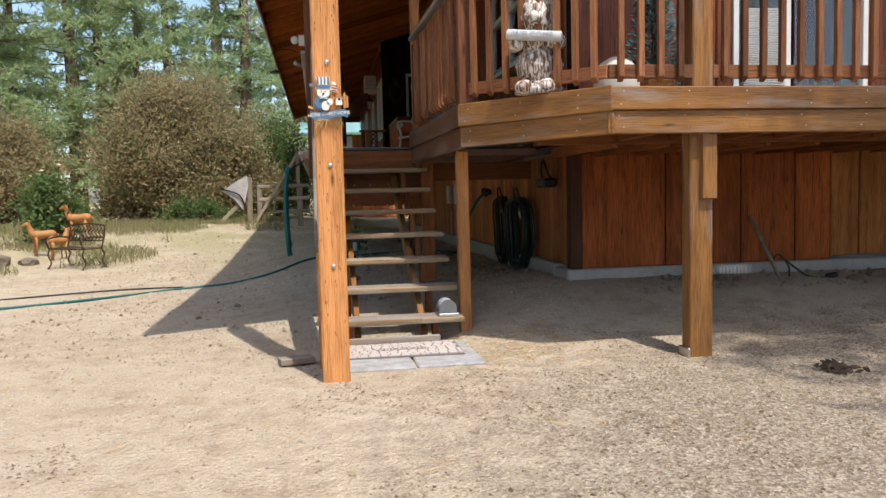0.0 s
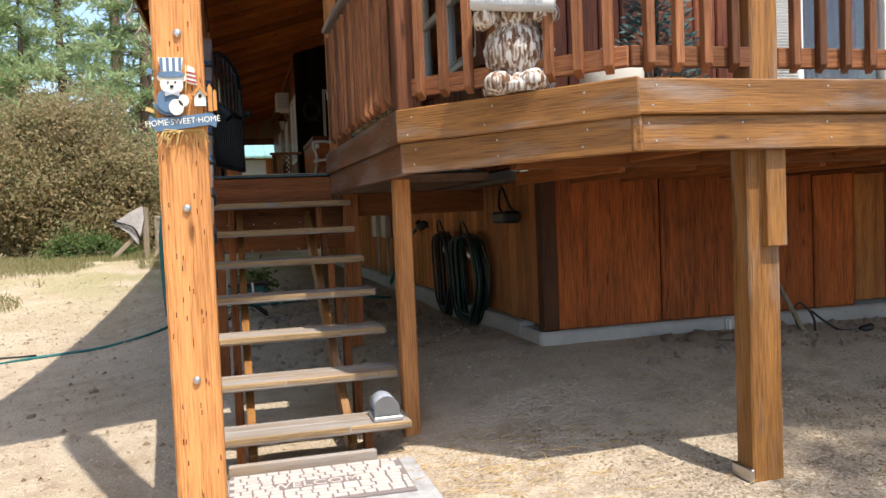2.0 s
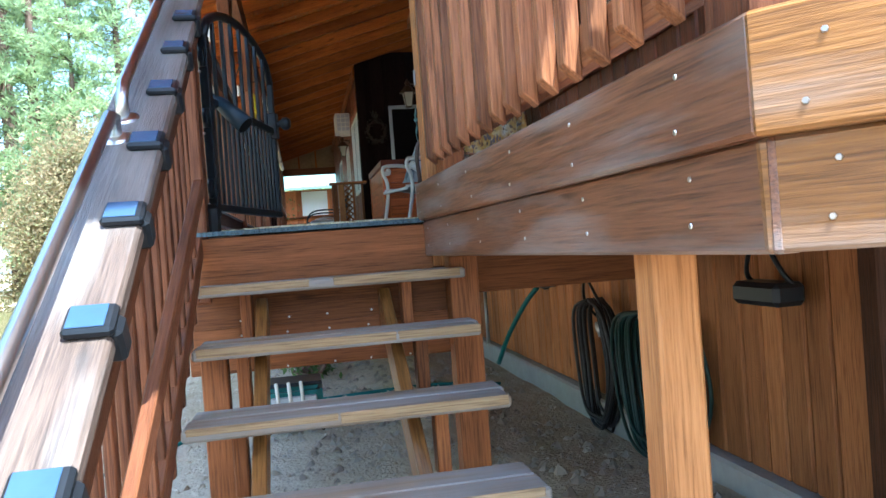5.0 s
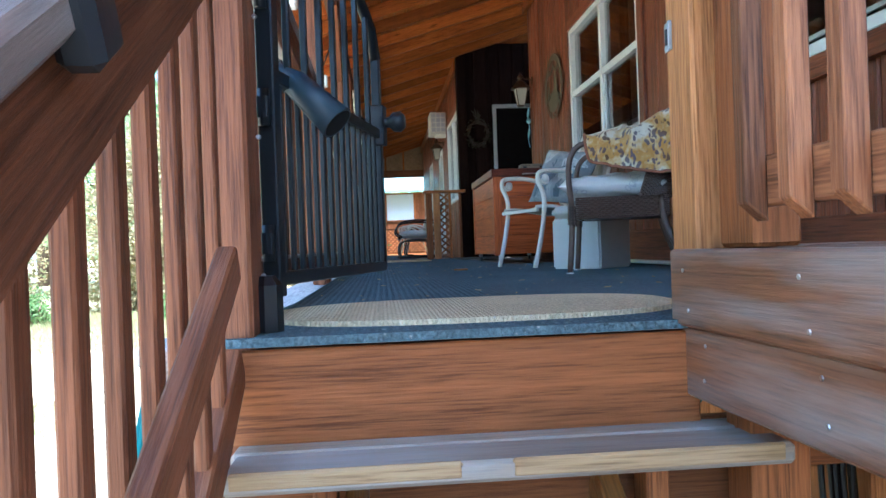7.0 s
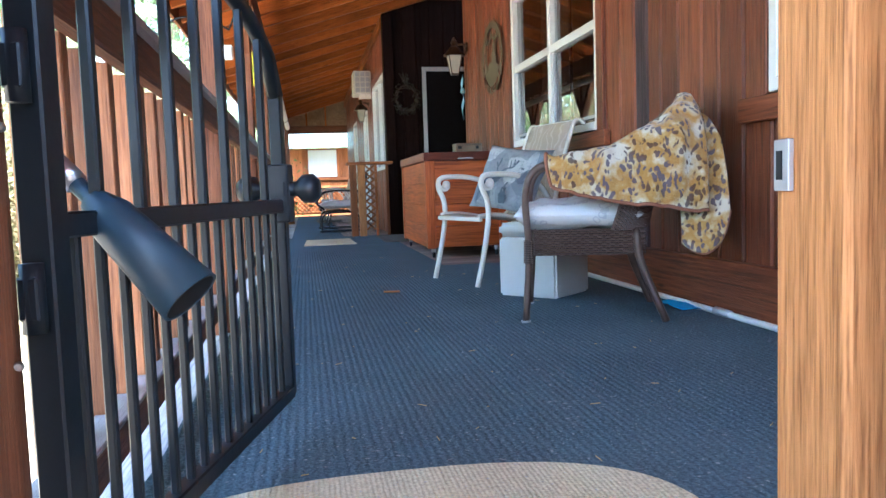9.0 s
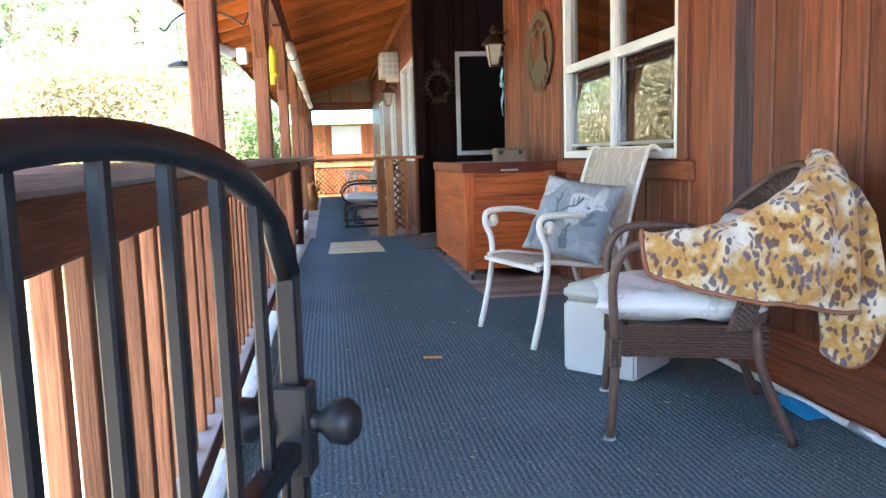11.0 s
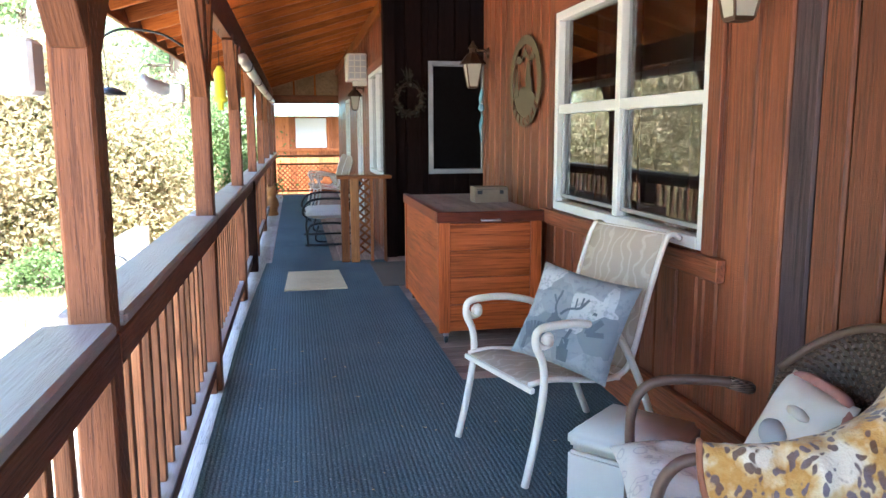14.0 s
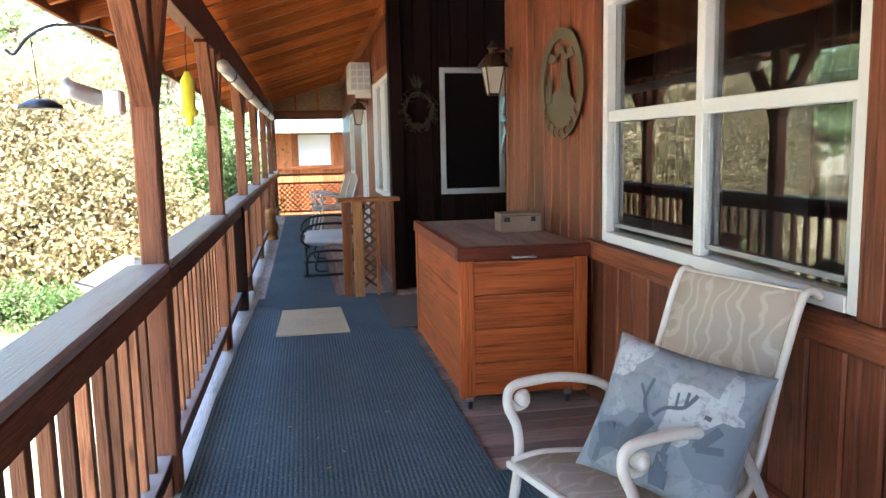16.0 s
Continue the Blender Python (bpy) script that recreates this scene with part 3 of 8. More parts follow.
post(1.256, 7.80, 1.737, 1.35, 7.95, 2.56, M_CEDAR, "orange-brown square railing post beside the gate post")
gate_newel = post(0.16, 7.99, 1.30, 0.303, 8.13, BEAM_Z, M_RAIL, "reddish-brown timber gate post")


def stair_rail():
    t = thing("stair_rail", 0.27, 6.7, 0.3, "brown sloping stair rail with square balusters and a worn cap greyed with sky sheen", "railing", kind="structure")

    def at(x, yv, z68, k=0.64):
        return Vector((x, yv, z68 + (yv - 6.8) * k))
    block("newel", 0.215, 5.20, 0.0, 0.335, 5.32, 0.76, M_POST, t)
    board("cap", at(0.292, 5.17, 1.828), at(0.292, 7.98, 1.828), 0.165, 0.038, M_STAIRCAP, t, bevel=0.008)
    board("top_rail", at(0.325, 5.24, 1.74), at(0.325, 7.98, 1.74), 0.04, 0.12, M_RAIL, t)
    board("middle_rail", at(0.325, 5.32, 1.29, 0.53), at(0.325, 7.66, 1.29, 0.53), 0.032, 0.062, M_RAIL, t)
    yy = 5.42
    while yy < 7.95:
        lo = max(0.14, 0.70 + (yy - 6.8) * 0.6)
        block("baluster", 0.252, yy - 0.019, lo, 0.276, yy + 0.019, 1.80 + (yy - 6.8) * 0.64, M_RAIL, t)
        yy += 0.127
    board("bottom_rail", at(0.265, 5.32, 0.83, 0.6), at(0.265, 7.98, 0.83, 0.6), 0.038, 0.085, M_RAIL, t)
    pts = [at(0.262, yv, 1.85) + Vector((0, 0, dz)) for yv, dz in ((5.4, 0.0), (5.4, 0.05), (5.44, 0.07), (6.66, 0.07), (6.70, 0.05), (6.70, 0.0))]
    part("grab_bar", tube_bm(pts, 0.016, None, 12), M_STEEL, t, "brushed steel grab bar", smooth=True)
    pts = [at(0.262, yv, 1.85) + Vector((0, 0, dz)) for yv, dz in ((6.80, 0.0), (6.80, 0.05), (6.84, 0.07), (7.86, 0.07), (7.9, 0.05), (7.9, 0.0))]
    part("grab_bar", tube_bm(pts, 0.016, None, 12), M_STEEL, t, "brushed steel grab bar", smooth=True)
    for yv in (5.4, 6.70, 6.80, 7.9):
        part("flange", lathe_bm([(0.04, 0), (0.04, 0.005), (0.02, 0.01)], 16, Matrix.Translation(at(0.262, yv, 1.847)) @ pose(0, 0, 0, 32.6)), M_STEEL, t, smooth=True)


stair_rail()


# ---- house ----
def siding(name, axis, fixed, face, u0, u1, z0, z1, openings, material, label, width=0.2, thick=0.12, odd=None):
    """A wall of upright boards; openings are (u0, u1, z0, z1). face: the sign of the side that shows."""
    t = thing(name, *((fixed, (u0 + u1) / 2) if axis == "x" else ((u0 + u1) / 2, fixed)), z0, label, "wall", kind="structure")

    def put(nm, a, b, c, d, depth0, depth1, m, bev=0.011):
        lo, hi = sorted((fixed - face * depth0, fixed - face * depth1))
        if axis == "x":
            return block(nm, lo, a, c, hi, b, d, m, t, bev)
        return block(nm, a, lo, c, b, hi, d, m, t, bev)
    # core behind the boards, left open at the openings
    cuts = sorted({u0, u1, *[o[0] for o in openings], *[o[1] for o in openings]})
    for a, b in zip(cuts, cuts[1:]):
        spans = [(z0, z1)]
        for o in openings:
            if o[0] <= (a + b) / 2 <= o[1]:
                spans = [s for q in spans for s in ((q[0], o[2]), (o[3], q[1])) if s[1] - s[0] > 0.02]
        for c, d in spans:
            put("core", a, b, c, d, 0.022, thick, M_SIDING_SHADED, 0)
    u = u0
    while u < u1 - 0.02:
        w = min(width * random.uniform(0.75, 1.2), u1 - u)
        spans = [(u, u + w - 0.010, z0, z1)]
        for o in openings:
            nxt = []
            for a, b, c, d in spans:
                if b <= o[0] or a >= o[1] or d <= o[2] or c >= o[3]:
                    nxt.append((a, b, c, d))
                    continue
                if a < o[0]:
                    nxt.append((a, o[0], c, d))
                if b > o[1]:
                    nxt.append((o[1], b, c, d))
                m0, m1 = max(a, o[0]), min(b, o[1])
                if c < o[2]:
                    nxt.append((m0, m1, c, o[2]))
                if d > o[3]:
                    nxt.append((m0, m1, o[3], d))
            spans = nxt
        for a, b, c, d in spans:
            if b - a > 0.012 and d - c > 0.02:
                put("plank", a, b, c, d, 0.0 + random.uniform(0, 0.003), 0.026, odd if odd and a <= 11.3 < b + 0.012 else material)
        u += w
    return t


ROOF_SLOPE = 0.30
ROOF_X0, ROOF_Z0 = -0.50, 3.88


def roof_z(x):
    return ROOF_Z0 + ROOF_SLOPE * (x - ROOF_X0)


WIN = (11.82, 13.81, 2.53, 3.83)
WIN2 = (8.1, 10.02, 2.53, 3.83)
siding("wall_porch", "x", WALL_X, -1, FRONT_Y, 15.9, DECK, 4.80, [WIN, WIN2], M_SIDING, "rough reddish-brown upright board siding", odd=M_SIDING_STAIN)
siding("wall_recess_side", "y", 15.9, 1, WALL_X + 0.13, 3.7, DECK, 4.95, [], M_SIDING_SHADED, "dark brown board siding in the shaded recess")
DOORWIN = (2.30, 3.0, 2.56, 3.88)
siding("wall_recess_back", "y", 17.85, -1, 1.82, 3.7, DECK, 4.8, [DOORWIN], M_SIDING_SHADED, "dark brown board siding in the shaded recess")
siding("wall_recess_end", "x", 3.7, -1, 15.75, 17.95, DECK, 5.0, [], M_SIDING_SHADED, "dark brown board siding in the shaded recess")
FARWIN = (17.97, 19.9, 2.50, 3.86)
siding("wall_far_porch", "x", 1.80, -1, 17.9, DECK_END, DECK, 4.60, [FARWIN, (21.1, 22.0, DECK + 0.05, 3.65), (23.95, 24.95, 2.6, 3.7)], M_SIDING, "reddish-brown upright board siding along the far porch")
block("corner_trim", 1.765, 17.79, DECK, 1.90, 17.97, 4.6, M_SIDING_SHADED, tagged(new("trim"), "dark brown corner trim board with the recess shade in its colour", "trim", kind="structure"))
FRONT_OPEN = [(4.12, 5.52, 1.76, 3.74)]
siding("wall_front", "y", FRONT_Y, -1, WALL_X + 0.13, 9.0, DECK, 4.72, FRONT_OPEN, M_SIDING, "reddish-brown board siding behind the front railing")

# skirt below the deck
siding("skirt_front", "y", FRONT_Y, -1, 2.62, 5.16, 0.39, 1.46, [], M_SKIRT, "red-brown plywood skirt boards under the deck", width=0.7)
siding("skirt_front_far", "y", FRONT_Y + 0.004, -1, 5.16, 9.0, 0.42, 1.46, [], M_SKIRT_BROWN, "orange-brown narrow skirt boards under the deck", width=0.3)
siding("skirt_side", "x", 2.52, -1, FRONT_Y + 0.06, 20.0, 0.42, 1.46, [], M_SKIRT_PALE, "orange-stained board skirt under the porch", width=0.16)
skirt_corner = post(2.50, 6.955, 0.39, 2.62, 7.05, 1.46, M_CORNER, "dark brown skirt corner board", name="trim")
foundation = thing("foundation", 2.5, 7.0, 0.2, "grey concrete foundation wall", "foundation", kind="structure")
block("footing", 2.46, 6.93, -0.2, 9.0, 7.3, 0.39, M_CONCRETE, foundation, 0.015)
block("footing", 2.45, 7.3, -0.2, 2.7, 20.0, 0.42, M_CONCRETE, foundation, 0.015)
for xa in (9.0,):
    block("wall_end", xa, 4.8, 0.0, xa + 0.15, 7.1, 4.6, M_SKIRT, tagged(new("wall_east"), "reddish-brown end wall", "wall", kind="structure"))


# ---- roof ----
def make_roof():
    ceil = bmesh.new()
    # ceiling boards above the rafters, in one mesh
    x = ROOF_X0
    runs = []
    while x < 3.8:
        runs.append((x, min(x + 0.14, 3.8)))
        x += 0.145
    for xa, xb in runs:
        vs = [ceil.verts.new((xx, yy, roof_z(xx) + 0.14 + dz)) for dz in (0, 0.02) for xx, yy in ((xa, 5.1), (xb, 5.1), (xb, 28.5), (xa, 28.5))]
        for f in ((0, 1, 2, 3), (7, 6, 5, 4), (0, 4, 5, 1), (1, 5, 6, 2), (2, 6, 7, 3), (3, 7, 4, 0)):
            ceil.faces.new([vs[i] for i in f])
    bmesh.ops.recalc_face_normals(ceil, faces=ceil.faces)
    ob = part("ceiling", ceil, M_CEIL)
    tagged(ob, "orange-stained board ceiling of the porch roof", "ceiling", kind="structure")
    top = bmesh.new()
    vs = [top.verts.new((xx, yy, roof_z(xx) + dz)) for dz in (0.163, 0.2) for xx, yy in ((ROOF_X0 - 0.03, 5.08), (3.8, 5.08), (3.8, 28.55), (ROOF_X0 - 0.03, 28.55))]
    for f in ((0, 1, 2, 3), (7, 6, 5, 4), (0, 4, 5, 1), (1, 5, 6, 2), (2, 6, 7, 3), (3, 7, 4, 0)):
        top.faces.new([vs[i] for i in f])
    roof = part("roof", top, M_TEAL)
    tagged(roof, "green metal porch roof", "roof", kind="structure")
    frame_ = thing("roof_framing", 1.0, 16.0, 3.3, "exposed orange-stained rafters and beam of the porch roof", "rafters", kind="structure")
    y = 5.4
    sl = Vector((-ROOF_SLOPE, 0, 1))
    while y < 28.5:
        board("rafter", (ROOF_X0, y, roof_z(ROOF_X0) + 0.07), (3.7, y, roof_z(3.7) + 0.07), 0.042, 0.137, M_RAFTER, frame_, up=sl)
        y += 0.61
    board("fascia", (ROOF_X0 - 0.02, 5.1, roof_z(ROOF_X0) + 0.07), (ROOF_X0 - 0.02, 28.5, roof_z(ROOF_X0) + 0.07), 0.03, 0.17, M_CEDAR, frame_)
    board("beam", (0.21, 5.0, BEAM_Z + 0.13), (0.21, 28.3, BEAM_Z + 0.13), 0.09, 0.25, M_RAIL, frame_)
    board("ledger", (2.44, 5.4, roof_z(2.44) - 0.06), (2.44, 15.85, roof_z(2.44) - 0.06), 0.04, 0.14, M_RAFTER, frame_)
    board("ledger", (1.76, 17.95, roof_z(1.76) - 0.06), (1.76, 27.9, roof_z(1.76) - 0.06), 0.04, 0.14, M_RAFTER, frame_)
    board("end_beam", (0.2, 27.9, 3.85), (1.85, 27.9, 3.85), 0.09, 0.2, M_RAIL, frame_)
    gable = bmesh.new()
    vs = [gable.verts.new((x, y, z)) for y in (27.92, 27.95) for x, z in ((0.12, 3.95), (1.86, 3.95), (1.86, roof_z(1.86) + 0.13), (0.12, roof_z(0.12) + 0.13))]
    for f in ((0, 1, 2, 3), (7, 6, 5, 4), (0, 4, 5, 1), (1, 5, 6, 2), (2, 6, 7, 3), (3, 7, 4, 0)):
        gable.faces.new([vs[i] for i in f])
    bmesh.ops.recalc_face_normals(gable, faces=gable.faces)
    part("gable_infill", gable, M_GABLE_LIT, frame_, "plywood gable infill with daylight put into its pale colour")
    for xx in (0.75, 1.25):
        board("gable_stud", (xx, 27.89, 3.95), (xx, 27.89, roof_z(xx) + 0.05), 0.04, 0.06, M_RAFTER, frame_, up=(0, 1, 0))
    # roof over the front deck
    board("front_beam", (2.6, 4.92, 4.5), (9.0, 4.92, 4.55), 0.12, 0.2, M_RAIL, frame_)
    fr = part("front_roof", slab_bm([(3.8, 6.3), (9.2, 6.3), (9.2, 9.0), (3.8, 9.0)], 4.74, 4.92), M_CEIL)
    tagged(fr, "wooden roof over the front deck", "roof", kind="structure")


make_roof()

# ---- windows and doors ----
M_DARKSCREEN = plain("black_screen", (0.006, 0.005, 0.005), 0.85, vary=0.2, scale=200)
M_DARKSCREEN.node_tree.nodes["Principled BSDF"].inputs["Specular IOR Level"].default_value = 0.05
M_BLIND = plain("white_blind", (0.72, 0.73, 0.72), 0.6, vary=0.05)
M_CURTAIN = plain("dark_curtain", (0.10, 0.06, 0.045), 0.9, vary=0.3, scale=12)
M_RED = plain("red_curtain", (0.16, 0.02, 0.04), 0.9, vary=0.25, scale=10)
M_GREYALU = plain("grey_aluminium", (0.42, 0.42, 0.42), 0.4, metal=0.5)


def window(name, axis, fixed, face, o, cols, rows, label, frame_mat=M_WHITE, kind="window", depth=0.07, screen=True):
    """A framed window in an opening (u0, u1, z0, z1); cols and rows are the inner bars, as fractions."""
    u0, u1, z0, z1 = o
    t = thing(name, *((fixed, (u0 + u1) / 2) if axis == "x" else ((u0 + u1) / 2, fixed)), z0, label, kind, kind="structure")

    def put(nm, a, b, c, d, d0, d1, m, parent=t, bev=0.004):
        lo, hi = sorted((fixed - face * d0, fixed - face * d1))
        return block(nm, lo, a, c, hi, b, d, m, parent, bev) if axis == "x" else block(nm, a, lo, c, b, hi, d, m, parent, bev)
    w = 0.055
    put("frame_jamb", u0, u0 + w, z0, z1, -0.015, depth, frame_mat)
    put("frame_jamb", u1 - w, u1, z0, z1, -0.015, depth, frame_mat)
    put("frame_head", u0 + w, u1 - w, z1 - w, z1, -0.015, depth, frame_mat)
    put("frame_sill", u0 + w, u1 - w, z0, z0 + w, -0.02, depth, frame_mat)
    us = [u0 + w] + [u0 + (u1 - u0) * c for c in cols] + [u1 - w]
    zs = [z0 + w] + [z0 + (z1 - z0) * c for c in rows] + [z1 - w]
    for c in us[1:-1]:
        put("mullion", c - 0.03, c + 0.03, z0 + w, z1 - w, -0.008, depth - 0.01, frame_mat)
    for c in zs[1:-1]:
        put("transom", u0 + w, u1 - w, c - 0.03, c + 0.03, -0.004, depth - 0.014, frame_mat)
    for i, (a, b) in enumerate(zip(us, us[1:])):
        for j, (c, d) in enumerate(zip(zs, zs[1:])):
            p = put("pane", a, b, c, d, 0.035, 0.041, M_GLASS, t, 0)
            p.visible_shadow = False
            if screen and j == 0 and len(zs) > 2:
                for q in ((a + 0.03, a + 0.05, c + 0.03, d - 0.03), (b - 0.05, b - 0.03, c + 0.03, d - 0.03), (a + 0.03, b - 0.03, c + 0.03, c + 0.05)):
                    put("screen_frame", *q, 0.015, 0.03, M_GREYALU, p, 0)
    return t


def casing(axis, fixed, face, o, stool=True):
    u0, u1, z0, z1 = o
    t = thing("trim", *((fixed, (u0 + u1) / 2) if axis == "x" else ((u0 + u1) / 2, fixed)), z0, "reddish-brown window trim boards", "trim", kind="structure")

    def put(nm, a, b, c, d, d0, d1):
        lo, hi = sorted((fixed - face * d0, fixed - face * d1))
        return block(nm, lo, a, c, hi, b, d, M_SIDING, t) if axis == "x" else block(nm, a, lo, c, b, hi, d, M_SIDING, t)
    put("side", u0 - 0.1, u0, z0 - 0.01, z1 + 0.1, -0.024, -0.001)
    put("side", u1, u1 + 0.1, z0 - 0.01, z1 + 0.1, -0.024, -0.001)
    put("head", u0, u1, z1, z1 + 0.1, -0.026, -0.001)
    if stool:
        put("stool", u0 - 0.17, u1 + 0.17, z0 - 0.11, z0 - 0.01, -0.045, -0.001)


window("window_1", "x", WALL_X, -1, WIN, (0.49,), (0.515,), "white vinyl four-pane slider window with insect screens")
casing("x", WALL_X, -1, WIN)
window("window_2", "x", WALL_X, -1, WIN2, (0.49,), (0.515,), "white vinyl four-pane slider window")
casing("x", WALL_X, -1, WIN2)
dark_window = window("window_3", "y", 17.85, -1, DOORWIN, (), (), "dark window with a thin pale aluminium frame", M_GREYALU)
# solid near-black sheet added before the glass, painting the pane's darkness
screen = block("insect_screen", 2.36, 17.866, 2.62, 2.94, 17.870, 3.82, M_DARKSCREEN, dark_window, 0, "insect screen made solid black for the dark behind the pane")
window("window_4", "x", 1.80, -1, FARWIN, (0.5,), (), "white vinyl slider window reflecting the yard")
casing("x", 1.80, -1, FARWIN, False)
window("door_1", "x", 1.80, -1, (21.1, 22.0, DECK + 0.05, 3.65), (), (), "white framed glazed porch door", kind="door")
window("window_5", "x", 1.80, -1, (23.95, 24.95, 2.6, 3.7), (), (), "white framed window at the far porch")
window("door_2", "y", FRONT_Y, -1, FRONT_OPEN[0], (0.4,), (), "white framed sliding glass door on the front deck", kind="door")
blind = thing("window_blind", 4.4, 7.12, 1.7, "white slatted blind hung before the sliding glass door", "blind")
for k in range(47):
    board("slat", (4.20, 6.93, 1.79 + 0.021 * k), (4.62, 6.93, 1.79 + 0.021 * k), 0.022, 0.003, M_BLIND, blind, up=(0, 0.5, 1), bevel=0)


def curtain(x, y, z0, z1, w, m, label, axis="y"):
    bm = bmesh.new()
    cols = []
    n = 40
    for i in range(n + 1):
        a = i / n
        o = 0.025 * math.sin(a * 38) + 0.01 * math.sin(a * 71 + 1)
        p = (x + o, y + a * w) if axis == "y" else (x + a * w, y + o)
        cols.append((bm.verts.new((*p, z0)), bm.verts.new((*p, z1))))
    for a, b in zip(cols, cols[1:]):
        bm.faces.new((a[0], b[0], b[1], a[1]))
    bmesh.ops.solidify(bm, geom=bm.faces[:], thickness=0.004)
    tagged(part("curtain", bm, m, smooth=True), label, "curtain")


curtain(4.85, 7.2, 1.6, 3.7, 0.55, M_RED, "dark red curtain behind the sliding glass door", "x")
curtain(2.72, 11.9, 2.45, 3.9, 0.5, M_CURTAIN, "brown curtain behind the porch window")
curtain(2.72, 13.05, 2.45, 3.9, 0.6, M_CURTAIN, "brown curtain behind the porch window")
# rooms behind the glass, closed
M_ROOM = plain("room_wall", (0.30, 0.26, 0.22), 0.9, vary=0.1, scale=4)
rooms = thing("wall_inner", 3.7, 11.0, 1.5, "plain inner walls of the house", "wall", kind="structure")
block("partition", 3.74, 9.0, 1.4, 3.86, 15.9, 5.1, M_ROOM, rooms)
block("partition", 2.62, 8.95, 1.4, 9.0, 9.07, 5.0, M_ROOM, rooms)
block("partition", 2.62, 9.07, 1.35, 3.74, 15.78, 1.5, M_ROOM, rooms)
block("partition", 2.62, 7.13, 1.35, 9.0, 8.95, 1.5, M_ROOM, rooms)
block("partition", 1.95, 28.0, 1.4, 3.7, 28.12, 5.0, M_ROOM, rooms)
block("partition", 3.84, 15.9, 1.4, 3.96, 28.0, 5.1, M_ROOM, rooms)
block("partition", 1.95, 18.0, 1.35, 3.7, 28.0, 1.5, M_ROOM, rooms)
block("baseboard", 2.435, 8.13, CARPET - 0.01, 2.478, 13.25, 1.83, M_SIDING, tagged(new("baseboard"), "scuffed dark brown board along the wall foot", "baseboard", kind="structure"))


# ---- iron gate ----
def make_gate():
    g = thing("iron_gate", 0.32, 8.16, CARPET, "black wrought-iron gate with an arched top, swung open", "gate")
    a, b = Vector((0.325, 8.17, 0)), Vector((0.565, 9.12, 0))
    d = (b - a).normalized()
    L = (b - a).length

    def at(s, z):
        p = a + d * s
        return Vector((p.x, p.y, z))
    side = Vector((d.y, -d.x, 0))

    def bar(nm, p, q, w=0.026):
        return board(nm, p, q, w, w, M_IRON, g, up=side, bevel=0.003)
    bar("hinge_stile", at(0, 1.66), at(0, 2.435), 0.04)
    bar("latch_stile", at(L, 1.69), at(L, 2.435), 0.03)
    bar("bottom_rail", at(0.02, 1.70), at(L, 1.70), 0.032)
    bar("middle_rail", at(0.02, 2.16), at(L, 2.16), 0.032)

    def arch(s):
        return 2.425 + 0.19 * math.sqrt(max(0.0, 1 - (2 * s / L - 1) ** 2))
    part("arch", tube_bm([at(L * k / 18, arch(L * k / 18)) for k in range(19)][::-1], 0.02, None, 6), M_IRON, g, smooth=True)
    n = 16
    for k in range(1, n):
        bar("lower_bar", at(L * k / n, 1.71), at(L * k / n, 2.155), 0.014)
    for k in range(1, 8):
        bar("upper_bar", at(L * k / 8, 2.165), at(L * k / 8, arch(L * k / 8)), 0.017)
    for zc in (1.78, 2.08, 2.34):
        part("hinge", lathe_bm([(0.014, -0.04), (0.014, 0.04)], 10, Matrix.Translation(at(-0.03, zc))), M_IRON, g, smooth=True)
        board("hinge_plate", at(-0.04, zc - 0.025), at(-0.04, zc + 0.025), 0.025, 0.006, M_IRON, g, up=d)
        part("bolt_head", lathe_bm([(0.006, 0), (0.004, 0.005)], 8, Matrix.Translation(at(-0.06, zc - 0.07) - d * 0.005) @ pose(0, 0, 0, 90)), M_STEEL, g)
    # latch box with two knobs
    board("latch_box", at(L - 0.005, 2.12), at(L - 0.005, 2.26), 0.05, 0.06, M_BLACK, g, up=side)
    for s in (1, -1):
        m = Matrix.Translation(at(L - 0.005, 2.20)) @ (side * s).to_track_quat("Z", "Y").to_matrix().to_4x4()
        part("knob", lathe_bm([(0.032, 0.02), (0.018, 0.03), (0.018, 0.045), (0.034, 0.06), (0.036, 0.085), (0.022, 0.10)], 14, m), M_BLACK, g, "black door knob", smooth=True)
    part("foot_bracket", lathe_bm([(0.035, 0), (0.035, 0.10), (0.02, 0.12)], 8, Matrix.Translation((0.315, 8.10, CARPET))), M_IRON, g)
    return g


make_gate()
# flag holder hung on the gate
cone = thing("tube_holder", 0.36, 8.4, 2.1, "dark blue-grey plastic tube hung slanting on the gate", "holder")
ax0, ax1 = Vector((0.348, 8.292, 2.190)), Vector((0.473, 8.245, 2.058))
dirq = (ax1 - ax0).to_track_quat("Z", "Y").to_matrix().to_4x4()
L = (ax1 - ax0).length
M_TUBE = plain("slate_plastic", (0.018, 0.034, 0.048), 0.4)
M_BORE_SHADE = plain("bore_shade", (0.002, 0.002, 0.002), 1.0)
hol = bmesh.new()
rings = []
for r, z in ((0.018, 0.0), (0.032, 0.035), (0.043, L), (0.039, L), (0.029, 0.05), (0.005, 0.05)):
    rings.append([hol.verts.new((r * math.cos(k * math.pi / 9), r * math.sin(k * math.pi / 9), z)) for k in range(18)])
for r0, r1 in zip(rings, rings[1:]):
    for k in range(18):
        hol.faces.new((r0[k], r0[(k + 1) % 18], r1[(k + 1) % 18], r1[k]))
part("tube", hol, M_TUBE, cone, m=Matrix.Translation(ax0) @ dirq, smooth=True)
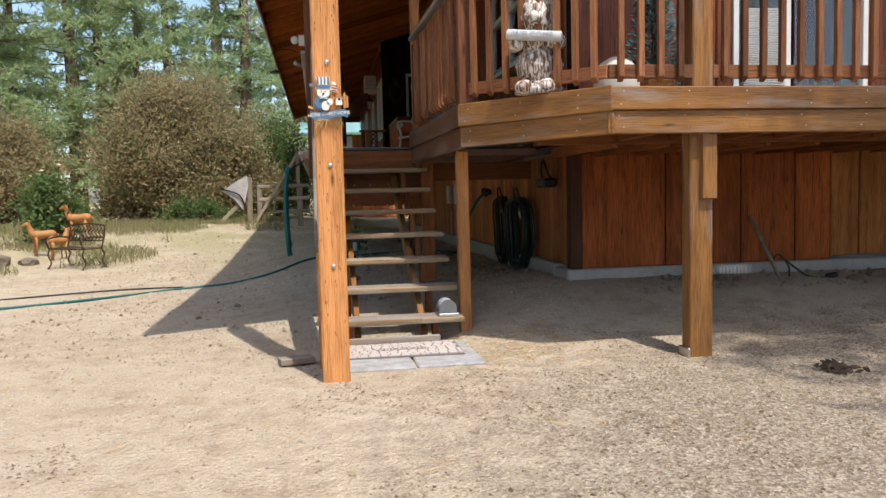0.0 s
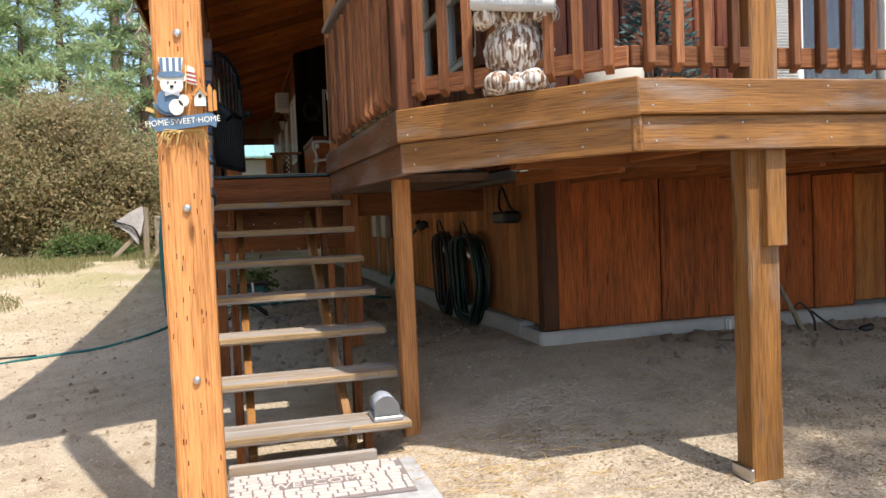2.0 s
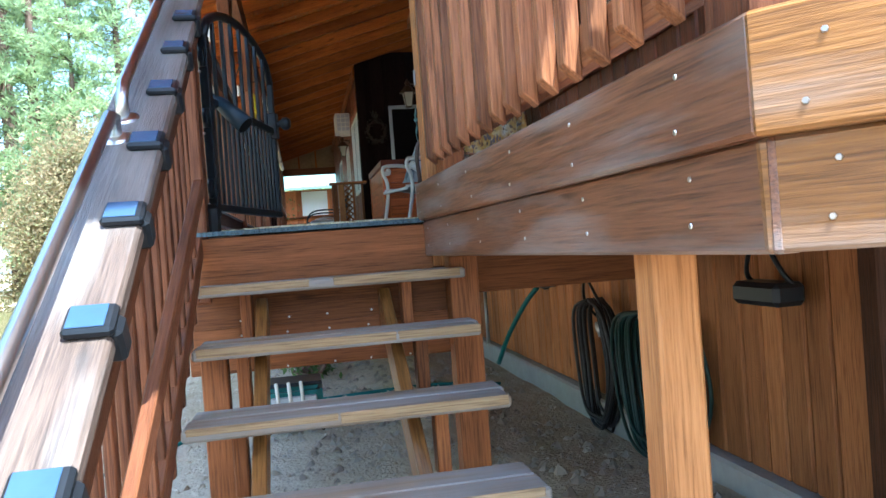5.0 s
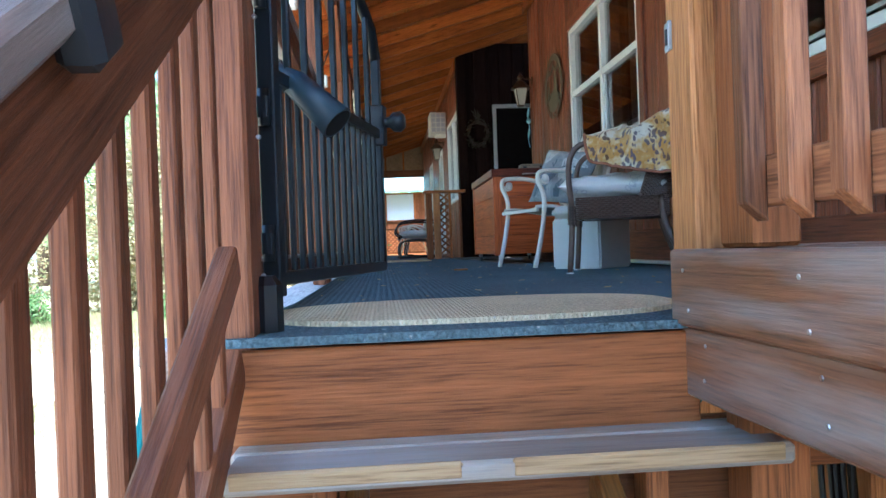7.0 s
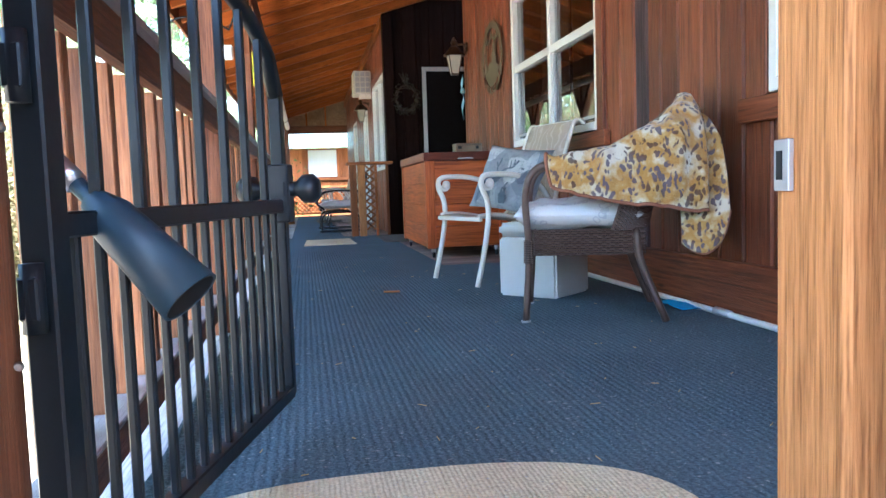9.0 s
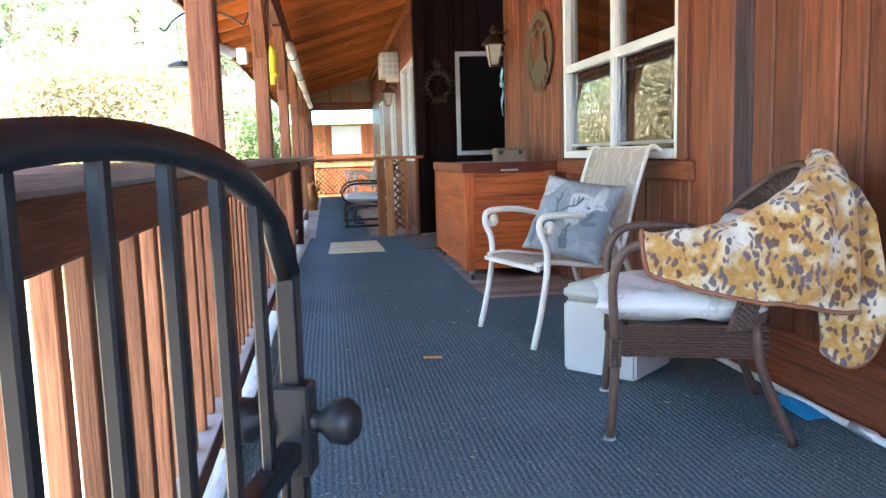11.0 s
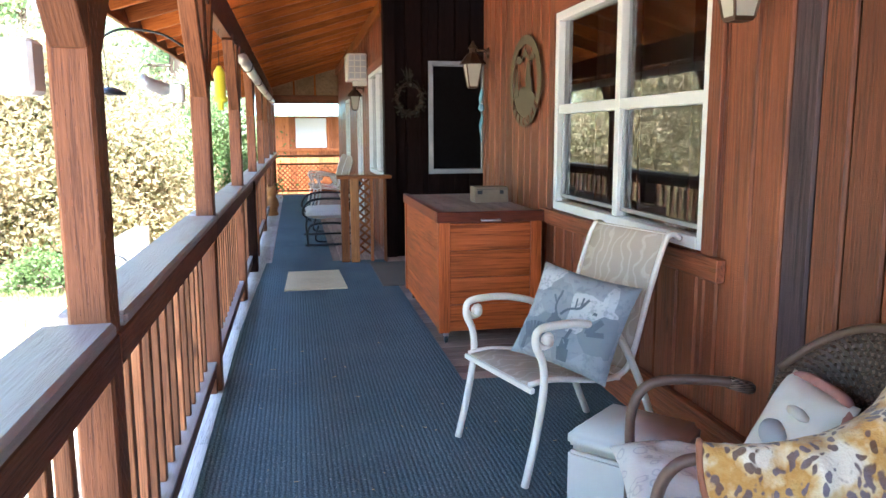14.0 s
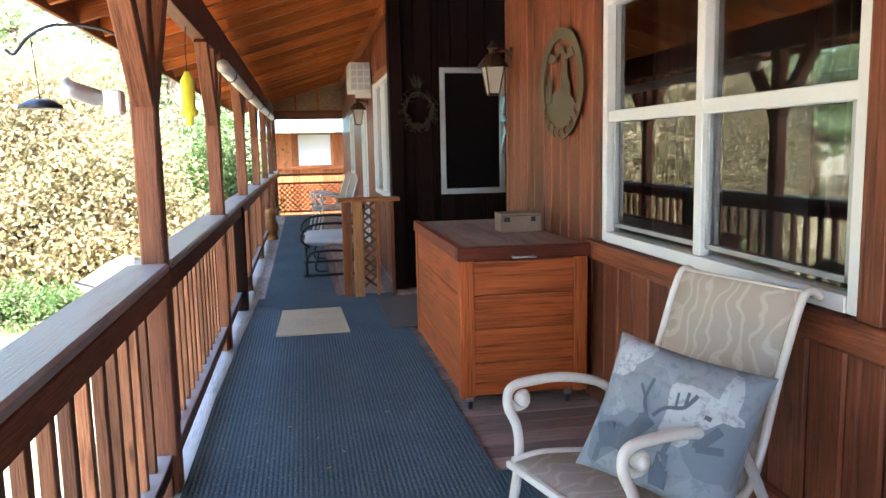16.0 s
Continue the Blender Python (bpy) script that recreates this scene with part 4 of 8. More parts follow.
# near-black lining added in the tube; its colour paints the hollow's shade
part("bore", lathe_bm([(0.003, 0.06), (0.027, 0.06), (0.0385, L - 0.001)], 18), M_BORE_SHADE, cone, "near-black lining painting the shade inside the tube", m=Matrix.Translation(ax0) @ dirq)
part("neck", lathe_bm([(0.012, -0.06), (0.012, 0.0), (0.018, 0.005)], 12), M_TUBE, cone, m=Matrix.Translation(ax0) @ dirq, smooth=True)
part("clip", lathe_bm([(0.016, -0.01), (0.016, 0.03)], 10), M_STEEL, cone, m=Matrix.Translation(ax0) @ dirq @ pose(0, 0, -0.06), smooth=True)
strike = thing("strike_plate", 1.21, 8.05, 2.2, "small galvanised steel latch plate screwed to the gate post", "latch")
block("plate", 1.211, 8.068, 2.172, 1.215, 8.094, 2.236, M_GREYALU, strike, 0.001)
block("lip", 1.207, 8.058, 2.172, 1.215, 8.066, 2.236, M_GREYALU, strike, 0.001)
block("slot", 1.2095, 8.076, 2.186, 1.2115, 8.087, 2.222, M_BLACK, strike, 0)


# ---- solar lights on the stair rail ----
M_SOLAR = plain("solar_cell", (0.05, 0.09, 0.16), 0.15, vary=0.2)
solar = thing("solar_light", 0, 0, 0, "small black solar step light clipped over the rail cap", "solar light", group="rail lights")
block("housing", -0.05, -0.036, 0, 0.03, 0.036, 0.02, M_BLACK, solar, 0.006)
block("panel", -0.043, -0.029, 0.02, 0.016, 0.029, 0.0225, M_SOLAR, solar, 0.001, "blue solar cell")
block("lamp_body", 0.004, -0.027, -0.062, 0.038, 0.027, 0.004, M_BLACK, solar, 0.008)
slope = math.degrees(math.atan(0.64))
first = True
for yv in (5.21, 5.50, 5.79, 6.08, 6.37, 6.66, 6.95, 7.24, 7.53):
    m = pose(0.35, yv, 1.8505 + (yv - 6.8) * 0.64, slope)
    if first:
        solar.matrix_basis, first = m, False
    else:
        copy_thing(solar, m)


# ---- mats ----
def oval_bm(cx, cy, rx, ry, z0, z1, power=2.6, n=48):
    pts = []
    for k in range(n):
        a = 2 * math.pi * k / n
        c, s = math.cos(a), math.sin(a)
        pts.append((cx + rx * math.copysign(abs(c) ** (2 / power), c), cy + ry * math.copysign(abs(s) ** (2 / power), s)))
    return slab_bm(pts, z0, z1)


tagged(part("oval_mat", oval_bm(0.80, 8.43, 0.52, 0.34, CARPET, CARPET + 0.012), M_TANMAT), "tan oval woven mat at the stair head", "mat")
origin(0.1, 0.35)
tagged(part("doormat", slab_bm([(0.49, 15.56), (1.08, 15.58), (1.05, 16.55), (0.52, 16.53)], CARPET, CARPET + 0.012), M_TANMAT), "tan rectangular mat on the blue carpet", "mat")
tagged(part("doormat", slab_bm([(1.42, 15.62), (2.0, 15.62), (2.1, 17.0), (1.42, 16.95)], CARPET + 0.001, CARPET + 0.01), M_GREYMAT), "dark grey mat before the recessed door", "mat")
tagged(part("doormat", slab_bm([(0.75, 22.2), (1.25, 22.2), (1.25, 23.3), (0.75, 23.3)], CARPET, CARPET + 0.01), M_GREYMAT), "dark mat on the porch runner", "mat")


# ---- storage chest ----
def make_chest():
    x0, x1, y0, y1, z0, z1 = 1.58, 2.32, 13.55, 15.22, 1.665, 2.49
    c = thing("storage_chest", 1.95, 14.4, DECK, "red-stained wooden storage chest on casters", "chest")
    block("body", x0 + 0.02, y0 + 0.02, z0, x1 - 0.02, y1 - 0.02, z1 - 0.03, M_CHEST_TRIM, c)
    for px, py in ((x0, y0), (x1 - 0.08, y0), (x0, y1 - 0.08), (x1 - 0.08, y1 - 0.08)):
        block("corner_post", px, py, z0 - 0.01, px + 0.08, py + 0.08, z1 - 0.03, M_CHEST, c)
    h = (z1 - 0.06 - z0) / 4
    for k in range(4):
        block("front_plank", x0 + 0.08, y0 + 0.006, z0 + h * k, x1 - 0.08, y0 + 0.03, z0 + h * (k + 1) - 0.003, M_CHEST, c)
        block("side_plank", x0 + 0.006, y0 + 0.08, z0 + h * k, x0 + 0.03, y1 - 0.08, z0 + h * (k + 1) - 0.003, M_CHEST, c)
    lid = block("lid", x0 + 0.04, y0 + 0.05, z1 - 0.03, x1 - 0.02, y1 - 0.03, z1 + 0.012, M_LID, c, label="weathered grey lid boards")
    block("lid_edge", x0 - 0.012, y0 - 0.012, z1 - 0.055, x1 + 0.012, y0 + 0.04, z1 + 0.02, M_CHEST_TRIM, lid)
    block("lid_edge", x0 - 0.012, y0 + 0.042, z1 - 0.055, x0 + 0.035, y1, z1 + 0.02, M_CHEST_TRIM, lid)
    hx = (x0 + x1) / 2 - 0.01
    tube("handle", [(hx - 0.06, y0 - 0.01, z1 - 0.04), (hx - 0.055, y0 - 0.04, z1 - 0.04), (hx + 0.055, y0 - 0.04, z1 - 0.04), (hx + 0.06, y0 - 0.01, z1 - 0.04)], 0.007, M_GREYALU, c, steps=3, label="worn metal pull handle")
    for px, py in ((x0 + 0.06, y0 + 0.06), (x1 - 0.1, y0 + 0.06), (x0 + 0.06, y1 - 0.1), (x1 - 0.1, y1 - 0.1)):
        w = part("caster", lathe_bm([(0.024, -0.011), (0.03, -0.006), (0.03, 0.006), (0.024, 0.011)], 14, pose(px, py, DECK + 0.031, 0, 90)), M_BLACK, c, smooth=True)
        block("fork", px - 0.018, py - 0.02, DECK + 0.05, px + 0.018, py + 0.02, z0 - 0.005, M_STEEL, w)


make_chest()
M_CARD = plain("printed_card", (0.22, 0.16, 0.11), 0.7, vary=0.2)
crate = thing("small_box", 2.12, 14.35, 2.5, "small brown box with dark printing on the chest", "box")
block("body", 2.0, 14.25, 2.503, 2.27, 14.42, 2.625, M_CARD, crate)
block("label", 2.02, 14.247, 2.57, 2.06, 14.2495, 2.60, M_BLACK, crate, 0)
block("label", 2.20, 14.247, 2.57, 2.23, 14.2495, 2.60, M_BLACK, crate, 0)
block("stripe", 2.01, 14.2475, 2.607, 2.26, 14.2495, 2.611, M_BLACK, crate, 0)


# ---- patio chair ----
M_CREAM = plain("cream_enamel", (0.60, 0.56, 0.48), 0.35, vary=0.06)


def pattern_fabric(name, base, line, scale):
    """Woven fabric with a scrolling leaf pattern."""
    m, nt, b = mat_base(name, 0.85)
    v = coords(nt, shift=False)
    w = node(nt, "TexWave", Scale=scale, Distortion=14.0, Detail=1.5)
    w.inputs["Detail Scale"].default_value = 1.4
    nt.links.new(v, w.inputs["Vector"])
    col = mix(nt, ramp(nt, w.outputs["Fac"], [(0.80, (0, 0, 0)), (0.90, (1, 1, 1))]), base, line)
    f = noise_tex(nt, v, 300.0, 2.0)
    col = mix(nt, f, col, tuple(c * 0.8 for c in base))
    nt.links.new(col, b.inputs["Base Color"])
    bump(nt, b, f, 0.4, 0.002)
    return m


M_SLING = pattern_fabric("sling_fabric", (0.40, 0.33, 0.26), (0.56, 0.48, 0.39), 5.0)


def sheet_bm(rows, thick=0.006):
    bm = bmesh.new()
    g = [[bm.verts.new(p) for p in r] for r in rows]
    for r0, r1 in zip(g, g[1:]):
        for k in range(len(r0) - 1):
            bm.faces.new((r0[k], r0[k + 1], r1[k + 1], r1[k]))
    bmesh.ops.recalc_face_normals(bm, faces=bm.faces)
    if thick:
        bmesh.ops.solidify(bm, geom=bm.faces[:], thickness=thick)
    return bm


def make_patio_chair(m, label):
    """Origin between the front feet; the back is towards +y."""
    c = thing("patio_chair", 0, 0, 0, label, "chair", group="cream patio chairs")
    prof = curve_points([(0, 0.0, 0.425), (0, 0.12, 0.43), (0, 0.35, 0.395), (0, 0.47, 0.40), (0, 0.54, 0.48), (0, 0.62, 0.75), (0, 0.70, 0.97), (0, 0.74, 1.01), (0, 0.79, 0.985)], 5)
    n = len(prof)
    cut = 4 * 5 - 2
    part("seat", sheet_bm([[(x, p.y, p.z - 0.012 * (1 - (x / 0.25) ** 2)) for x in (-0.25, -0.125, 0, 0.125, 0.25)] for p in prof[:cut]]), M_SLING, c, "tan leaf-patterned sling seat", smooth=True)
    part("backrest", sheet_bm([[(x, p.y, p.z) for x in (-0.25, -0.125, 0, 0.125, 0.25)] for p in prof[cut - 1:]]), M_SLING, c, "tan sling backrest with a rolled top", smooth=True)
    for s in (-1, 1):
        part("side_rail", tube_bm([(s * 0.262, p.y, p.z) for p in prof], 0.013), M_CREAM, c, smooth=True)
        front = curve_points([(s * 0.30, -0.04, 0.0), (s * 0.30, 0.01, 0.2), (s * 0.30, 0.045, 0.40), (s * 0.30, 0.04, 0.52), (s * 0.30, 0.005, 0.60), (s * 0.30, 0.015, 0.66), (s * 0.30, 0.09, 0.675), (s * 0.30, 0.25, 0.665), (s * 0.29, 0.42, 0.60), (s * 0.28, 0.55, 0.40), (s * 0.29, 0.64, 0.18), (s * 0.29, 0.72, 0.0)], 5)
        part("leg_and_arm", tube_bm(front, 0.017, None, 10), M_CREAM, c, smooth=True)
        part("arm_scroll", tube_bm(curve_points([(s * 0.30, 0.01, 0.62), (s * 0.30, 0.04, 0.59), (s * 0.30, 0.075, 0.60), (s * 0.30, 0.075, 0.635), (s * 0.30, 0.05, 0.635), (s * 0.30, 0.055, 0.615)], 5), 0.012, None, 8), M_CREAM, c, smooth=True)
        part("scroll_knob", lathe_bm([(0.008, -0.024), (0.022, -0.016), (0.022, 0.016), (0.008, 0.024)], 12, pose(s * 0.30, 0.06, 0.618, 0, 90)), M_CREAM, c, smooth=True)
    for y, z in ((0.0, 0.405), (0.47, 0.385), (0.735, 1.0)):
        board("cross_bar", (-0.29 if y < 0.1 else -0.26, y, z), (0.29 if y < 0.1 else 0.26, y, z), 0.024, 0.024, M_CREAM, c)
    c.matrix_basis = place(m)
    return c


chair = make_patio_chair(pose(1.48, 11.61, CARPET, 0, 0, -74.6), "cream metal patio chair with tan sling seat and scrolled arms")
copy_thing(chair, place(pose(0.98, 23.2, CARPET, 0, 0, -80)))
copy_thing(chair, place(pose(0.95, 24.2, CARPET, 0, 0, -78)))


# ---- pillows ----
def cushion_bm(w, d, h, n=14, sag=0.0, wrinkle=0.012, pinch=0.5):
    """A stuffed pillow lying flat, centred on the origin."""
    bm = bmesh.new()
    grids = []
    for s in (1, -1):
        g = []
        for j in range(n + 1):
            row = []
            for i in range(n + 1):
                u, v = 2 * i / n - 1, 2 * j / n - 1
                t = max(0.0, (1 - abs(u) ** 3) * (1 - abs(v) ** 3)) ** pinch
                kx = 1 - 0.07 * (1 - abs(v) ** 2) * abs(u)
                ky = 1 - 0.07 * (1 - abs(u) ** 2) * abs(v)
                wr = wrinkle * noise.noise((u * 2.7 + 5 * s, v * 2.7, w * 9)) * t
                row.append(bm.verts.new((u * w / 2 * kx, v * d / 2 * ky, s * (h / 2 * t + 0.002) + wr - sag * u * u)))
            g.append(row)
        grids.append(g)
    top, bot = grids
    for j in range(n):
        for i in range(n):
            bm.faces.new((top[j][i], top[j][i + 1], top[j + 1][i + 1], top[j + 1][i]))
            bm.faces.new((bot[j][i], bot[j + 1][i], bot[j + 1][i + 1], bot[j][i + 1]))
    edge = [(0, i) for i in range(n)] + [(i, n) for i in range(n)] + [(n, n - i) for i in range(n)] + [(n - i, 0) for i in range(n)]
    for (a, b), (c, d2) in zip(edge, edge[1:] + edge[:1]):
        bm.faces.new((top[a][b], bot[a][b], bot[c][d2], top[c][d2]))
    bmesh.ops.recalc_face_normals(bm, faces=bm.faces)
    return bm


def patch_fabric():
    """Grey-blue cotton in patchwork squares with darker tree shapes."""
    m, nt, b = mat_base("patchwork_cotton", 0.9)
    v = coords(nt, shift=False)
    br = node(nt, "TexVoronoi", Scale=6.5)
    br.distance = "CHEBYCHEV"
    nt.links.new(v, br.inputs["Vector"])
    sep = node(nt, "SeparateColor")
    nt.links.new(br.outputs["Color"], sep.inputs[0])
    col = ramp(nt, sep.outputs[0], [(0.1, (0.15, 0.17, 0.185)), (0.45, (0.25, 0.265, 0.275)), (0.6, (0.38, 0.39, 0.385)), (0.9, (0.20, 0.22, 0.235))])
    f = noise_tex(nt, v, 30.0, 5.0, 0.65)
    col = mix(nt, ramp(nt, f, [(0.52, (0, 0, 0)), (0.6, (0.55, 0.55, 0.55))]), col, (0.14, 0.16, 0.18))
    nt.links.new(col, b.inputs["Base Color"])
    bump(nt, b, noise_tex(nt, v, 9.0, 4.0), 0.5, 0.01)
    return m


M_PATCH = patch_fabric()
M_DKBLUE = plain("dark_blue_print", (0.095, 0.115, 0.135), 0.9, vary=0.15)
pil = thing("throw_pillow", 1.78, 11.6, 2.05, "grey-blue patchwork pillow printed with an antlered deer", "pillow")
pm = pose(1.80, 11.52, 2.235, 0, 0, -50) @ pose(0, 0, 0, 64, 0, 0) @ pose(0, 0, 0, 0, 0, -8) @ Matrix.Scale(0.88, 4)
part("pillow_body", cushion_bm(0.56, 0.50, 0.15, 18, wrinkle=0.035), M_PATCH, pil, m=pm, smooth=True)
deer = bmesh.new()
for pts, r in (([(-0.20, -0.125), (-0.15, -0.105), (-0.08, -0.11)], 0.042), ([(-0.19, -0.15), (-0.195, -0.215)], 0.012), ([(-0.09, -0.14), (-0.085, -0.215)], 0.012), ([(-0.09, -0.09), (-0.065, -0.05), (-0.04, -0.01)], 0.024), ([(-0.04, -0.01), (-0.075, -0.02)], 0.014),
               ([(-0.03, 0.0), (0.0, 0.04), (0.06, 0.06), (0.09, 0.11)], 0.006), ([(-0.05, 0.0), (-0.08, 0.05), (-0.07, 0.12)], 0.006),
               ([(0.03, 0.05), (0.03, 0.10)], 0.005), ([(0.06, 0.06), (0.065, 0.11)], 0.005), ([(-0.08, 0.05), (-0.11, 0.09)], 0.005),
               ([(0.04, -0.21), (0.04, -0.15)], 0.03), ([(0.04, -0.15), (0.04, -0.10)], 0.02), ([(0.04, -0.10), (0.04, -0.05)], 0.01), ([(0.13, -0.05), (0.19, 0.03)], 0.014), ([(0.13, -0.05), (0.14, 0.06)], 0.012), ([(0.13, -0.05), (0.21, -0.03)], 0.012)):
    q = curve_points([(x, y, 0) for x, y in pts], 4) if len(pts) > 2 else [Vector((x, y, 0)) for x, y in pts]
    for a, b in zip(q, q[1:]):
        d = (b - a).normalized()
        nn = Vector((-d.y, d.x, 0)) * r
        vs = []
        for p in (a - nn, a + nn, b + nn, b - nn):
            t = max(0.0, (1 - abs(p.x / 0.28) ** 3) * (1 - abs(p.y / 0.25) ** 3)) ** 0.5
            wr = 0.035 * noise.noise((p.x / 0.28 * 2.7 + 5, p.y / 0.25 * 2.7, 0.56 * 9)) * t
            vs.append(deer.verts.new((p.x, p.y, 0.075 * t + 0.008 + wr)))
        deer.faces.new(vs)
part("deer_print", deer, M_DKBLUE, pil, "darker blue deer print", m=pm)

# ---- ottoman ----
M_VINYL = plain("off_white_vinyl", (0.47, 0.46, 0.43), 0.45, vary=0.06, scale=14)
ott = thing("ottoman", 1.82, 10.95, CARPET, "off-white vinyl storage ottoman with a padded lid", "ottoman")
om = pose(1.815, 10.92, CARPET, 0, 0, 41)
base = bmesh.new()
bmesh.ops.create_cube(base, size=1, matrix=Matrix.Translation((0, 0, 0.16)) @ Matrix.Diagonal((0.36, 0.36, 0.32, 1)))
bmesh.ops.bevel(base, geom=base.edges[:], offset=0.012, segments=2, affect="EDGES")
part("body", base, M_VINYL, ott, m=om, smooth=False)
lidb = bmesh.new()
bmesh.ops.create_cube(lidb, size=1, matrix=Matrix.Translation((0, 0, 0.362)) @ Matrix.Diagonal((0.37, 0.37, 0.075, 1)))
bmesh.ops.bevel(lidb, geom=lidb.edges[:], offset=0.022, segments=3, affect="EDGES")
part("lid", lidb, M_VINYL, ott, "padded lid", m=om, smooth=True)


# ---- wicker chair ----
origin(0, 0)
def wicker_mat():
    m, nt, b = mat_base("wicker", 0.55)
    v = coords(nt, shift=False)
    outs = []
    for d, s in (("X", 26.0), ("Z", 40.0)):
        w = node(nt, "TexWave", Scale=s, Distortion=1.2)
        w.bands_direction = d
        nt.links.new(v, w.inputs["Vector"])
        outs.append(w.outputs["Fac"])
    k = mix(nt, 0.5, outs[0], outs[1])
    col = ramp(nt, k, [(0.2, (0.022, 0.014, 0.010)), (0.8, (0.20, 0.135, 0.095))])
    nt.links.new(col, b.inputs["Base Color"])
    bump(nt, b, k, 0.9, 0.01)
    return m


M_WICKER = wicker_mat()
M_CANE = plain("brown_cane", (0.085, 0.052, 0.038), 0.38, vary=0.35, scale=40)
M_TWIG_BROWN = plain("dark_cane_core", (0.035, 0.022, 0.016), 0.7, vary=0.3)
M_WHITECLOTH = plain("white_cotton", (0.52, 0.50, 0.46), 0.9, vary=0.08, scale=16, relief=0.3)


def leaf_print_mat():
    """White cotton with faint grey leaf outlines."""
    m, nt, b = mat_base("leaf_print_cotton", 0.9)
    v = coords(nt, shift=False)
    warp = node(nt, "VectorMath")
    warp.operation = "MULTIPLY_ADD"
    warp.inputs[1].default_value = (0.05, 0.05, 0.05)
    wn = node(nt, "TexNoise", Scale=18.0, Detail=3.0)
    nt.links.new(v, wn.inputs["Vector"])
    nt.links.new(wn.outputs["Color"], warp.inputs[0])
    nt.links.new(v, warp.inputs[2])
    vor = node(nt, "TexVoronoi", Scale=17.0)
    nt.links.new(warp.outputs[0], vor.inputs["Vector"])
    ring = ramp(nt, vor.outputs["Distance"], [(0.24, (0, 0, 0)), (0.28, (0.6, 0.6, 0.6)), (0.34, (0.6, 0.6, 0.6)), (0.38, (0, 0, 0))])
    col = mix(nt, ring, (0.54, 0.52, 0.49), (0.32, 0.32, 0.34))
    nt.links.new(col, b.inputs["Base Color"])
    bump(nt, b, noise_tex(nt, v, 11.0, 4.0), 0.6, 0.012)
    return m


M_LEAFPRINT = leaf_print_mat()
M_GREYCLOTH = plain("grey_print", (0.30, 0.32, 0.36), 0.9)


def leopard_mat():
    m, nt, b = mat_base("leopard_plush", 1.0)
    v = coords(nt, shift=False)
    big = noise_tex(nt, v, 8.0, 4.0)
    col = ramp(nt, big, [(0.36, (0.50, 0.45, 0.35)), (0.44, (0.44, 0.32, 0.16)), (0.51, (0.33, 0.17, 0.035)), (0.58, (0.38, 0.23, 0.07)), (0.66, (0.50, 0.44, 0.33))])
    mp = nt.nodes.new("ShaderNodeMapping")
    mp.inputs["Scale"].default_value = (42, 42, 19)
    warp = node(nt, "TexNoise", Scale=14.0, Detail=2.0)
    nt.links.new(v, warp.inputs["Vector"])
    wv = node(nt, "VectorMath")
    wv.operation = "MULTIPLY_ADD"
    wv.inputs[1].default_value = (0.07, 0.07, 0.07)
    nt.links.new(warp.outputs["Color"], wv.inputs[0])
    nt.links.new(v, wv.inputs[2])
    nt.links.new(wv.outputs[0], mp.inputs[0])
    vor = node(nt, "TexVoronoi", Scale=1.0, Randomness=0.9)
    nt.links.new(mp.outputs[0], vor.inputs["Vector"])
    wob = node(nt, "Math")
    wob.operation = "MULTIPLY_ADD"
    wob.inputs[1].default_value = 0.55
    nt.links.new(noise_tex(nt, v, 26.0, 2.0), wob.inputs[0])
    nt.links.new(vor.outputs["Distance"], wob.inputs[2])
    spot = ramp(nt, wob.outputs[0], [(0.62, (0.92, 0.92, 0.92)), (0.72, (0, 0, 0))])
    tone = mix(nt, ramp(nt, noise_tex(nt, v, 7.0, 2.0), [(0.42, (0, 0, 0)), (0.58, (1, 1, 1))]), (0.075, 0.036, 0.02), (0.085, 0.068, 0.09))
    col = mix(nt, spot, col, tone)
    nt.links.new(col, b.inputs["Base Color"])
    b.inputs["Sheen Weight"].default_value = 0.3
    bump(nt, b, noise_tex(nt, v, 120.0, 3.0), 0.6, 0.006)
    return m


M_LEOPARD = leopard_mat()
M_BROWNHEM = plain("brown_hem", (0.22, 0.09, 0.05), 0.8)


